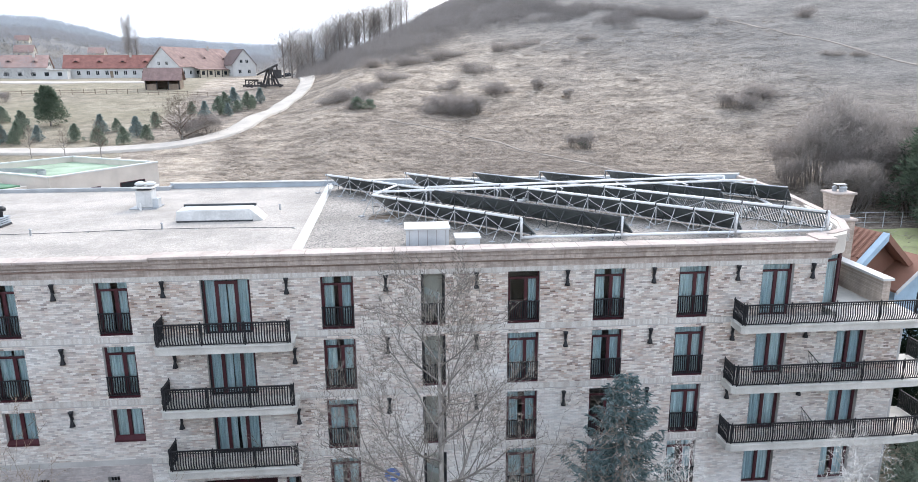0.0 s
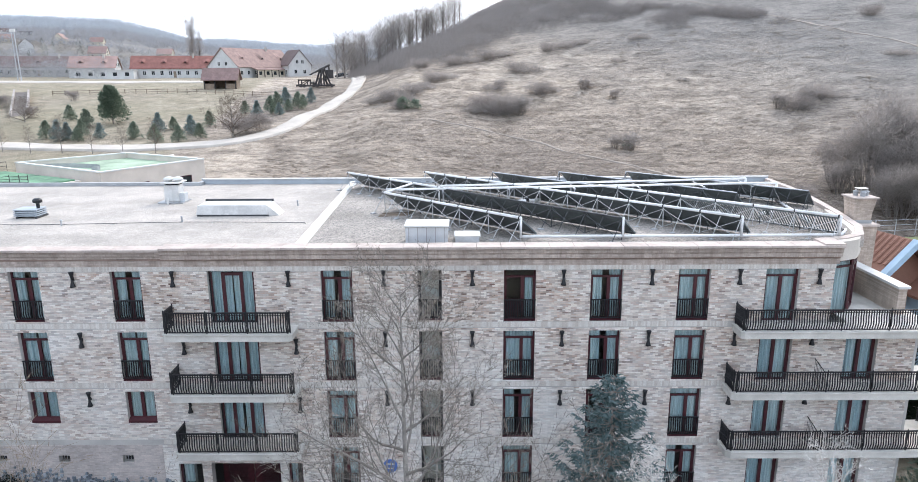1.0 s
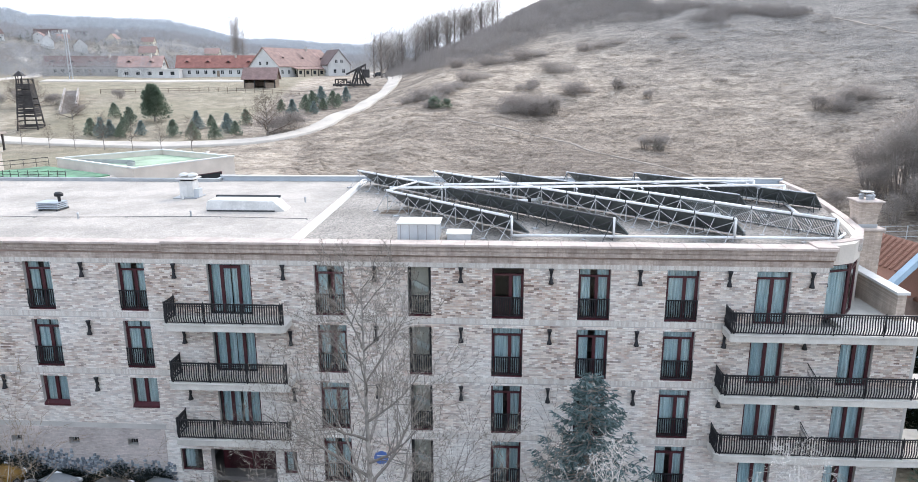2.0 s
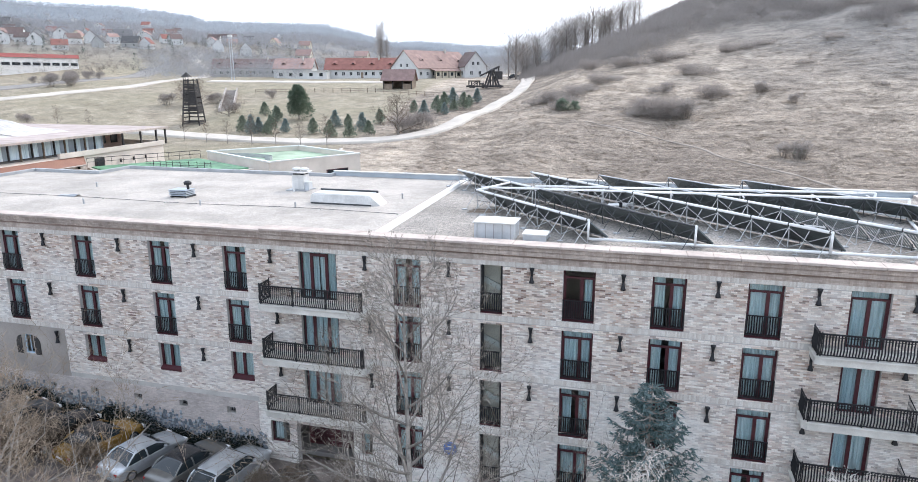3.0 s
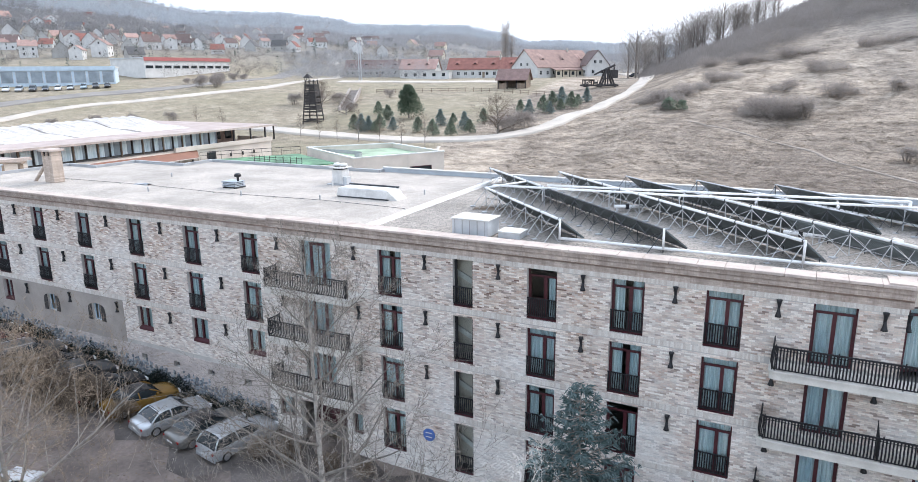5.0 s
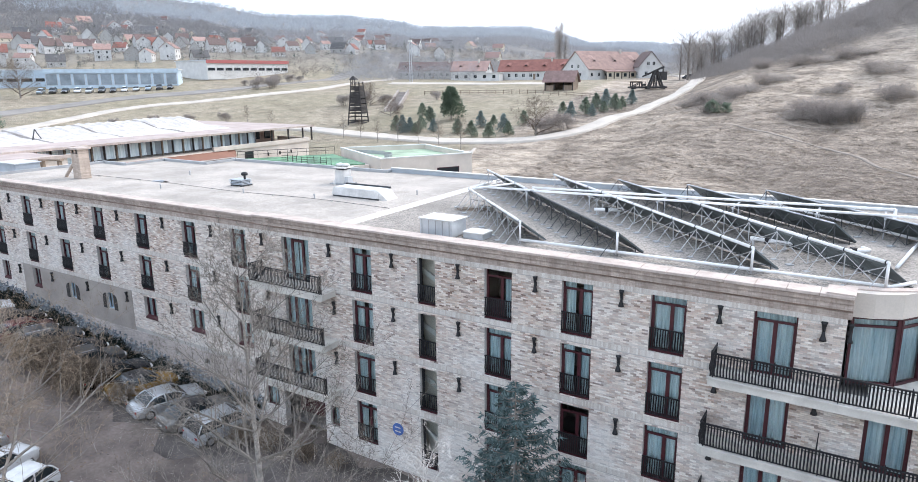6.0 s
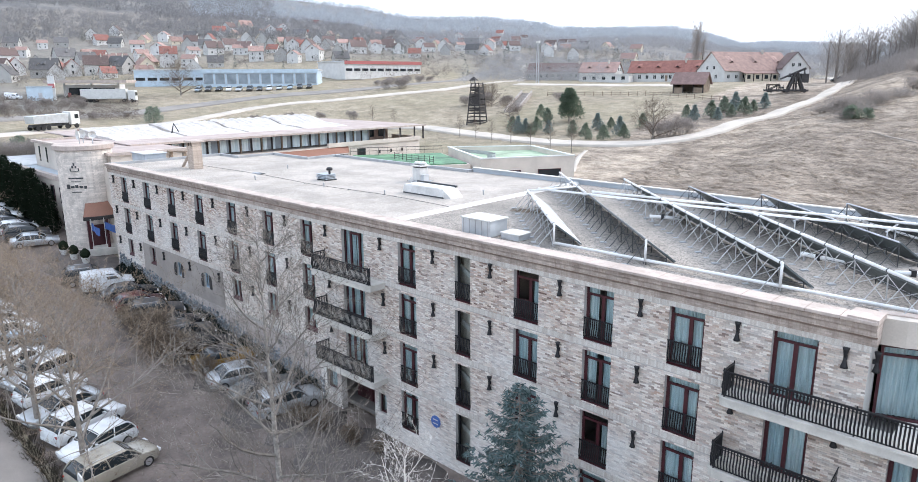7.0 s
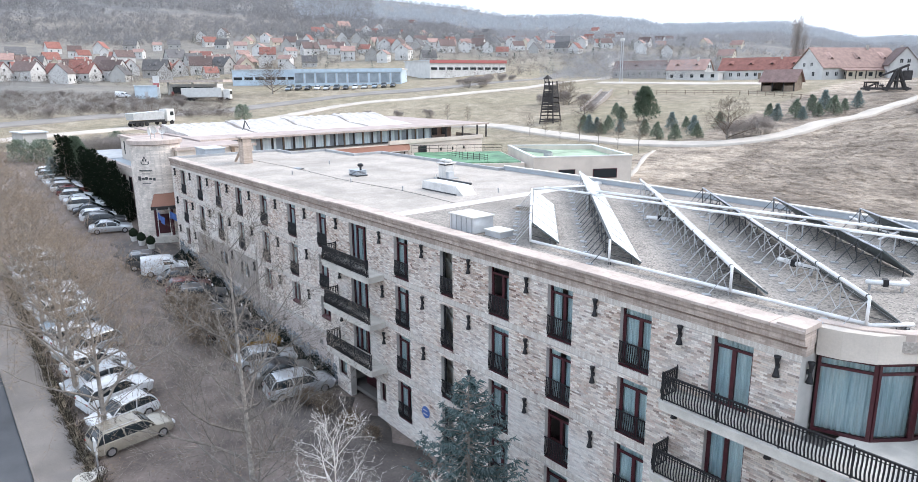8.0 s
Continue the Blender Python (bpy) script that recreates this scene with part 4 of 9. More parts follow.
vent = None
for kind, x, z, w, h in windows:
    if kind == "vent":
        if vent is None:
            vent = thing("cellar_vent", "small dark cellar vent with iron bars", "vent", pose(x, FY, z), "cellar vents", "structure")
            part("backing", Mesh().box(-w / 2, w / 2, 0.3, 0.34, 0, h), M_IRON, vent)
            for i in range(4):
                part("bar", Mesh().tube((-w / 2 + w * (i + 0.5) / 4, 0.1, 0), (-w / 2 + w * (i + 0.5) / 4, 0.1, h), 0.012, n=4), M_STEEL, vent)
        else:
            copy_thing(vent, pose(x, FY, z))
    elif kind == "blue":
        wn_ = thing("arched_window", "small pale blue window with a curved open shutter", "window", pose(x, FY, z), "", "structure")
        part("window_frame", Mesh().box(-w / 2, -w / 2 + 0.07, 0.1, 0.18, 0, h).box(w / 2 - 0.07, w / 2, 0.1, 0.18, 0, h).box(-w / 2 + 0.07, w / 2 - 0.07, 0.1, 0.18, 0, 0.07).box(-w / 2 + 0.07, w / 2 - 0.07, 0.1, 0.18, h - 0.07, h)
             .box(-0.03, 0.03, 0.11, 0.17, 0.07, h - 0.07), M_BLUEBOARD, wn_, "pale blue painted frame")
        part("pane", sheet_pane(-w / 2 + 0.07, w / 2 - 0.07, 0.135, 0.07, h - 0.07), M_GLASS, wn_).visible_shadow = False
        for s in (-1, 1):
            arch = [(s * (w / 2 + 0.12), 0.0), (s * (w / 2 + 0.52), 0.0)] + [(s * (w / 2 + 0.12 + 0.4 * math.cos(a)), h * 0.55 + 0.5 * math.sin(a)) for a in np.linspace(0, math.pi / 2, 7)]
            part("shutter", Mesh().loft([[(px, yy, pz) for px, pz in arch] for yy in (-0.075, -0.04)]), M_TIMBER, wn_, "dark quarter-arched wooden shutter")

# stairwell behind its tall windows: pale walls and sloping flights
M_STAIRWALL = worn("beige_stair_wall", (0.5, 0.46, 0.36), 0.9, scale=1.0, spread=0.15)
tagged(part("stairwell_wall", Mesh().box(0.75, 4.45, 32.2, 32.3, 0.8, 13.4), M_STAIRWALL), "beige plaster wall of the stairwell", "wall", kind="structure")
for k, z in enumerate(FLOORS):
    if k < 3:
        fl_ = tagged(part("stair_flight", Mesh().loft([[(1.2, yy, z - 0.1), (1.2, yy, z + 0.15), (4.2, yy, z - 1.55), (4.2, yy, z - 1.8)] for yy in (30.6, 31.8)]), M_WHITE), "pale sloping flight of stairs behind glass", "stairs", kind="structure")

# iron wall lamps shaped like an hourglass
def make_lamp():
    lamp = thing("wall_lamp", "black iron hourglass-shaped wall lamp on the brick front", "lamp", None, "wall lamps of the hotel front")
    def bell(z0, z1, r0, r1):
        rings = []
        for k in range(6):
            t = k / 5
            r = r0 + (r1 - r0) * t ** 1.6
            z = z0 + (z1 - z0) * t
            rings.append([(r * math.cos(a), -0.12 + r * math.sin(a), z) for a in np.linspace(0, 2 * math.pi, 10, endpoint=False)])
        return Mesh().loft(rings)
    part("upper_shade", bell(0.0, 0.36, 0.05, 0.12), M_IRON, lamp, smooth=True)
    part("lower_shade", bell(0.0, -0.36, 0.05, 0.13), M_IRON, lamp, smooth=True)
    part("bracket", Mesh().box(-0.05, 0.05, -0.1, 0.0, -0.08, 0.08), M_IRON, lamp)
    return lamp


lamp_proto = None
for z in (12.85, 9.87, 6.85):
    xs = [-43.7, -38.9, -33.9, -28.9, -23.85, -18.7, -13.8, 0.5, 4.58, 8.77, 12.83, 16.85, 20.5] + ([-9.2, -3.88] if z > 12 else [-9.0, -3.7])
    for x in xs:
        zz = z - (0.35 if x in (-9.0, -3.7) else 0)
        if lamp_proto is None:
            lamp_proto = make_lamp()
            lamp_proto.matrix_basis = pose(x, FY, zz)
        else:
            copy_thing(lamp_proto, pose(x, FY, zz))
copy_thing(lamp_proto, pose(X1 + 0.02, FY + 0.45, 12.75, 0, 0, 90))


# balconies
def make_balcony(name, line, z, wall_y, label, posts_every=2.0, inner_line=None):
    """line: the front edge of the slab, from wall to wall, in plan."""
    b = thing(name, label, "balcony", None, "balconies")
    slab = Mesh().prism(line, z - 0.3, z)
    part("slab", slab, M_SLAB, b)
    part("slab_lip", Mesh().prism(inset(line, -0.05), z + 0.004, z + 0.06), M_SLAB, b)
    rail_line = [Vector((x, y, 0)) for x, y in inset(line, 0.08)]
    top, bars = Mesh(), []
    pts = rail_line[:-1] if inner_line is None else rail_line[:inner_line]
    for a, c in zip(pts, pts[1:]):
        d = c - a
        L = d.length
        if L < 0.02:
            continue
        ang = math.atan2(d.y, d.x)
        m = Matrix.Translation(a) @ Matrix.Rotation(ang, 4, "Z")
        top.box(-0.02, L + 0.02, -0.032, 0.032, z + 1.02, z + 1.08, m)
        top.box(0, L, -0.02, 0.02, z + 0.11, z + 0.15, m)
        top.box(0, L, -0.012, 0.012, z + 0.92, z + 0.945, m)
        k = max(1, round(L / 0.115))
        for i in range(k):
            bars.append(m @ Matrix.Translation((L * (i + 0.5) / k, 0, z + 0.13)))
    rail = part("railing", top, M_IRON, b, "black wrought-iron balcony railing")
    for m in bars:
        part("baluster", BAR_TALL, M_IRON, rail, at=m)
    posts = spline_posts(pts, posts_every)
    for p in posts:
        part("post", Mesh().box(p.x - 0.022, p.x + 0.022, p.y - 0.022, p.y + 0.022, z + 0.05, z + 1.1).tube((p.x, p.y, z + 1.1), (p.x, p.y, z + 1.16), 0.03, 0.015, 6), M_IRON, rail)
    return b


def spline_posts(pts, every):
    out = [pts[0]]
    for a, c in zip(pts, pts[1:]):
        n = max(1, round((c - a).length / every))
        out += [a + (c - a) * (i + 1) / n for i in range(n)]
    return out


for k, z in enumerate(FLOORS[:3]):
    make_balcony("balcony", [(-9.45, FY), (-9.45, 28.52), (-9.3, 28.42), (-3.75, 28.42), (-3.6, 28.52), (-3.6, FY)], z, FY, "pale concrete balcony with black iron railing")
east_curve = [(25.9 + 1.5 * math.sin(a), 30.0 - 1.5 * math.cos(a)) for a in np.linspace(0.1, math.pi / 2, 7)]
for k, z in enumerate(FLOORS[:3]):
    if k == 0:
        line = [(16.75, FY), (16.75, 28.6), (16.9, 28.5), (25.6, 28.5), (25.85, 28.7), (25.9, 29.4), (25.9, 34.0), (22.2, 34.0), (22.2, FY)]
        make_balcony("roof_terrace", line, z, FY, "long terrace balcony with black iron railing", inner_line=6)
    else:
        line = [(16.55, FY), (16.55, 28.6), (16.75, 28.45), (25.0, 28.45)] + east_curve + [(27.4, 31.4), (26.3, 31.4), (25.0, FY)]
        make_balcony("balcony", line, z, FY, "long pale concrete balcony with black iron railing", inner_line=len(line) - 2)
        div = thing("balcony_divider", "black iron rail dividing the balcony", "railing", pose(20.75, 28.55, z))
        part("top_rail", Mesh().tube((0, 0.0, 1.05), (0, 0.98, 1.3), 0.02, n=5), M_IRON, div)
        for i in range(8):
            part("bar", Mesh().tube((0, 0.06 + 0.12 * i, 0.06), (0, 0.06 + 0.12 * i, 1.06 + 0.03 * i), 0.01, n=4), M_IRON, div)

# round glazed bay of the top floor at the east end, under its curved parapet
bay = [(X1 + 0.1, FY + 1.0), (22.0, 30.75), (22.9, 31.2), (23.7, 32.3), (24.2, 33.8)]
tagged(part("bay_fascia", Mesh().loft([[(x, y - 0.25, z) for x, y in bay] + [(25.35, 37.6, z), (25.0, 38.2, z)] + [(x - 0.25, y + 0.2, z) for x, y in bay[::-1]] for z in (13.3, 14.24)]), M_CREAM), "smooth white curved fascia over the bay", "fascia", kind="structure")
bayw = thing("bay_window", "curved dark-red glazed bay with pale curtains", "window", None, "", "structure")
leaves = [bay[0], *bay[2:]]
for (a, b), (c, d) in zip(leaves, leaves[1:]):
    u = Vector((c - a, d - b, 0))
    m = Matrix.Translation((a, b, 10.56)) @ Matrix.Rotation(math.atan2(u.y, u.x), 4, "Z")
    L = u.length
    part("window_frame", Mesh().box(0, 0.09, -0.05, 0.06, 0, 2.69, m).box(L - 0.12, L, -0.05, 0.06, 0, 2.69, m).box(0.09, L - 0.12, -0.05, 0.06, 2.3, 2.38, m).box(0.09, L - 0.12, -0.05, 0.06, 2.61, 2.69, m).box(0.09, L - 0.12, -0.05, 0.06, 0, 0.1, m), M_REDWOOD, bayw)
    part("pane", sheet_pane(0.09, L - 0.12, 0.0, 0.1, 2.61, m), M_GLASS, bayw).visible_shadow = False
    cm = wavy(0.05, L - 0.05, 0.05, 2.6, 0.2, random.Random(int(a * 10)))
    cm.v = [tuple(m @ Vector(p)) for p in cm.v]
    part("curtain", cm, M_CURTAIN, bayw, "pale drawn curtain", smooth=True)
tagged(part("wall_bay_back", Mesh().box(24.1, 24.4, 33.9, 37.0, 10.3, 13.25).box(X1 - 0.3, X1, FY + 0.42, FY + 1.1, 10.3, EAVE), M_MORTAR), "brick side wall of the top floor", "wall", kind="structure")
tagged(part("terrace_wall", Mesh().box(25.0, 25.4, 30.7, 39.0, 10.52, 11.85), M_STOCK), "low pale rendered terrace wall", "wall", kind="structure")
tagged(part("terrace_coping", Mesh().box(24.9, 25.5, 30.6, 39.1, 11.855, 11.98), M_WHITE), "white coping on the terrace wall", "coping", kind="structure")

plaque = thing("wall_plaque", "round blue enamel plaque with white mark", "sign", pose(0.53, FY - 0.02, 3.17))
disc = [(0.36 * math.cos(a), 0.36 * math.sin(a)) for a in np.linspace(0, 2 * math.pi, 28, endpoint=False)]
part("disc", Mesh().loft([[(x, yy, z) for x, z in disc] for yy in (0.0, -0.05)]), M_BLUE, plaque)
for s in (-1, 1):
    part("mark", Mesh().box(-0.2, 0.2, -0.058, -0.051, s * 0.12 - 0.03, s * 0.12 + 0.03), M_WHITE, plaque, "plain white bar")

# entrance under the balcony
ent = thing("entrance", "dark recessed entrance with dark red doors", "door", pose(-6.6, FY, 0.75), "", "structure")
part("door", Mesh().box(-1.6, -0.03, 1.2, 1.26, 0.0, 2.4), M_REDWOOD, ent)
part("door", Mesh().box(0.03, 1.6, 1.2, 1.26, 0.0, 2.4), M_REDWOOD, ent)
part("pane", sheet_pane(-1.3, -0.35, 1.185, 0.4, 2.1), M_GLASS, ent)
part("pane", sheet_pane(0.35, 1.3, 1.185, 0.4, 2.1), M_GLASS, ent)
for x, w in ((-9.32, 1.15), (-4.15, 0.7)):
    wn_ = thing("lobby_window", "small barred window beside the entrance", "window", pose(x, FY, 2.0), "", "structure")
    part("window_frame", Mesh().box(-w / 2, -w / 2 + 0.08, 0.15, 0.24, 0, 1.3).box(w / 2 - 0.08, w / 2, 0.15, 0.24, 0, 1.3).box(-w / 2 + 0.08, w / 2 - 0.08, 0.15, 0.24, 1.22, 1.3).box(-w / 2 + 0.08, w / 2 - 0.08, 0.15, 0.24, 0, 0.08), M_REDWOOD, wn_)
    part("pane", sheet_pane(-w / 2 + 0.08, w / 2 - 0.08, 0.195, 0.08, 1.22), M_GLASS, wn_).visible_shadow = False
    part("curtain", wavy(-w / 2 + 0.05, 0.0, 0.05, 1.25, 0.4, random.Random(3)), M_CURTAIN, wn_, "pale curtain")


# ---- things on the roof ----
seam = tagged(part("roof_seam", Mesh().loft([[(x - 0.28, y, ROOF), (x - 0.16, y, ROOF + 0.2), (x + 0.16, y, ROOF + 0.2), (x + 0.28, y, ROOF)] for x, y in ((-3.55, FY + 0.5), (-3.9, 49.6))]), M_WHITE),
              "white raised expansion seam across the roof", "roof seam", kind="structure")

hv = thing("air_unit", "galvanised sheet-metal air unit on the gravel roof", "air unit", pose(2.45, 31.45, ROOF))
part("housing", bevelled(Mesh().box(-1.0, 1.0, -0.65, 0.75, 0.08, 0.9), "housing", M_METAL, 0.02, 1), M_METAL, hv)
part("lid", bevelled(Mesh().box(-1.06, 1.06, -0.71, 0.81, 0.9, 0.97), "lid", M_WHITE, 0.015, 1), M_WHITE, hv, "pale bright metal lid")
for i in range(5):
    part("rib", Mesh().box(-0.86 + 0.42 * i, -0.82 + 0.42 * i, -0.67, -0.651, 0.1, 0.88), M_FLASH, hv)
part("foot", Mesh().box(-0.95, -0.8, -0.6, 0.7, 0, 0.08), M_STEEL, hv)
part("foot", Mesh().box(0.8, 0.95, -0.6, 0.7, 0, 0.08), M_STEEL, hv)
sk = thing("roof_hatch", "low galvanised roof hatch beside the air unit", "hatch", pose(4.35, 31.75, ROOF))
part("kerb", Mesh().box(-0.55, 0.6, -0.45, 0.5, 0, 0.3), M_METAL, sk)
part("cover", bevelled(Mesh().box(-0.6, 0.65, -0.5, 0.55, 0.3, 0.38), "cover", M_WHITE, 0.015, 1), M_WHITE, sk)

vt = thing("vent_stack", "white rendered vent stack with domed cowls", "vent", pose(-14.2, 42.6, ROOF))
part("base_plate", Mesh().box(-0.85, 0.75, -0.7, 0.7, 0, 0.07), M_FLASH, vt)
part("shaft", bevelled(Mesh().box(-0.5, 0.42, -0.45, 0.45, 0.07, 1.12), "shaft", M_PALEWALL, 0.03, 1), M_PALEWALL, vt)
# a black box gives the gap below the cap its shade
part("slot", Mesh().box(-0.42, 0.34, -0.38, 0.38, 1.12, 1.24), M_IRON, vt, "black box for the shaded gap under the cap")
part("cap", bevelled(Mesh().box(-0.66, 0.6, -0.6, 0.6, 1.24, 1.33), "cap", M_PALEWALL, 0.02, 1), M_PALEWALL, vt)
for s in (-0.3, 0.28):
    part("cowl", Mesh().loft([[(s + r * math.cos(a), r * math.sin(a), z) for a in np.linspace(0, 2 * math.pi, 14, endpoint=False)] for r, z in ((0.2, 1.33), (0.2, 1.4), (0.34, 1.42), (0.31, 1.52), (0.18, 1.6), (0.03, 1.63))]), M_WHITE, vt, smooth=True)
part("side_box", Mesh().box(0.42, 0.75, -0.35, 0.2, 0.07, 0.6), M_METAL, vt)
part("stub_pipe", Mesh().tube((-0.1, -0.95, 0), (-0.1, -0.95, 0.42), 0.07, n=8), M_WHITE, vt)
kerb = thing("skylight", "long low white roof trough with a dark rear edge", "skylight", pose(-9.0, 38.6, ROOF))
part("kerb", Mesh().loft([[(-2.1, -0.75, 0.1), (2.1, -0.75, 0.1), (2.1, 0.75, 0.1), (-2.1, 0.75, 0.1)], [(-2.0, -0.7, 0.62), (2.0, -0.7, 0.62), (2.0, 0.7, 0.62), (-2.0, 0.7, 0.62)]]), M_PALEWALL, kerb)
# this dark band is put in for the shadow under the trough
part("skirt", Mesh().box(-2.05, 2.05, -0.73, 0.73, 0, 0.1), M_DARKSTEEL, kerb, "dark strip for the shadow under the trough")
part("end_wedge", Mesh().add([(2.0, -0.7, 0.0), (2.0, 0.7, 0.0), (2.6, 0.7, 0.0), (2.6, -0.5, 0.0), (2.0, -0.7, 0.62), (2.0, 0.7, 0.62)], [(0, 4, 5, 1), (0, 3, 4), (1, 5, 2), (4, 3, 2, 5), (0, 1, 2, 3)]), M_PALEWALL, kerb, "sloping white end")
part("rear_edge", Mesh().box(-2.0, 2.0, 0.62, 0.76, 0.624, 0.76), M_DARKSTEEL, kerb, "dark rear edge")
part("cover", Mesh().box(-1.9, 1.9, -0.62, 0.6, 0.62, 0.66), M_WHITE, kerb)
fan = thing("roof_fan", "blue-grey slatted roof unit with a black cowl", "fan", pose(-20.6, 38.0, ROOF))
for s in (-0.55, 0.55):
    part("bearer", Mesh().box(s - 0.06, s + 0.06, -0.55, 0.55, 0, 0.1), M_DARKSTEEL, fan)
part("core", Mesh().box(-0.68, 0.5, -0.42, 0.42, 0.1, 0.5), M_DARKSTEEL, fan)
for i in range(4):
    part("slat", Mesh().box(-0.75, 0.58, -0.5, 0.5, 0.12 + 0.11 * i, 0.18 + 0.11 * i), M_BLUESHEET, fan)
part("cowl", Mesh().tube((0.42, 0, 0.5), (0.42, 0, 0.86), 0.09, n=10).loft([[(0.42 + r * math.cos(a), r * math.sin(a), z) for a in np.linspace(0, 2 * math.pi, 12, endpoint=False)] for r, z in ((0.12, 0.8), (0.25, 0.84), (0.26, 0.98), (0.16, 1.08))]), M_IRON, fan)


ch = thing("brick_chimney", "pale stone chimney with a slanting brace on the roof", "chimney", pose(-36.1, 34.3, ROOF))
part("shaft", bevelled(Mesh().box(-0.58, 0.58, -0.45, 0.45, 0, 2.1), "shaft", M_STOCK, 0.02, 1), M_STOCK, ch)
for x in (-0.5, 0.0, 0.5):
    part("corner_pillar", Mesh().box(x - 0.08, x + 0.08, -0.45, 0.45, 2.1, 2.45), M_STOCK, ch)
# solid black box stands in for the unlit inside of the flue
part("flue", Mesh().box(-0.42, 0.42, -0.35, 0.35, 2.1, 2.44), M_IRON, ch, "black box for the dark flue opening")
part("cap", bevelled(Mesh().box(-0.76, 0.76, -0.62, 0.62, 2.45, 2.62), "cap", M_COPING, 0.02, 1), M_COPING, ch)
part("brace", Mesh().tube((-2.0, -0.35, 0), (-0.55, -0.15, 1.5), 0.13, n=6), M_STOCK, ch, "slanting pale brace")
cy = thing("chimney", "pale brick chimney with metal pots on a brick pier", "chimney", pose(25.9, 36.4, 10.3))
part("pier", bevelled(Mesh().box(-0.85, 0.75, -0.7, 0.8, 0, 3.45), "pier", M_STOCK, 0.02, 1), M_STOCK, cy)
part("ledge", bevelled(Mesh().box(-0.95, 0.85, -0.8, 0.9, 3.45, 3.6), "ledge", M_COPING, 0.03, 1), M_COPING, cy)
part("shaft", Mesh().loft([[(-0.48, -0.46, 3.6), (0.48, -0.46, 3.6), (0.48, 0.46, 3.6), (-0.48, 0.46, 3.6)], [(-0.5, -0.48, 4.2), (0.5, -0.48, 4.2), (0.5, 0.48, 4.2), (-0.5, 0.48, 4.2)], [(-0.6, -0.57, 4.95), (0.6, -0.57, 4.95), (0.6, 0.57, 4.95), (-0.6, 0.57, 4.95)]]), M_STOCK, cy)
part("flashing", Mesh().box(-0.52, 0.52, -0.5, 0.5, 3.604, 3.78), M_FLASH, cy, "dark metal flashing")
part("cap", bevelled(Mesh().box(-0.7, 0.7, -0.66, 0.66, 4.95, 5.05), "cap", M_COPING, 0.02, 1), M_COPING, cy)
for i, (x, y) in enumerate(((-0.18, 0.15), (0.02, -0.2), (0.3, 0.0))):
    part("pot", Mesh().loft([[(x + r * math.cos(a), y + r * math.sin(a), z) for a in np.linspace(0, 2 * math.pi, 12, endpoint=False)] for r, z in ((0.13, 5.05), (0.12, 5.25), (0.17, 5.27), (0.05, 5.36))]), M_FLASH, cy)
part("cover_plate", Mesh().box(-0.26, 0.3, -0.2, 0.22, 5.44, 5.48).tube((0.0, 0, 5.05), (0.0, 0, 5.44), 0.02, n=4), M_WHITE, cy)

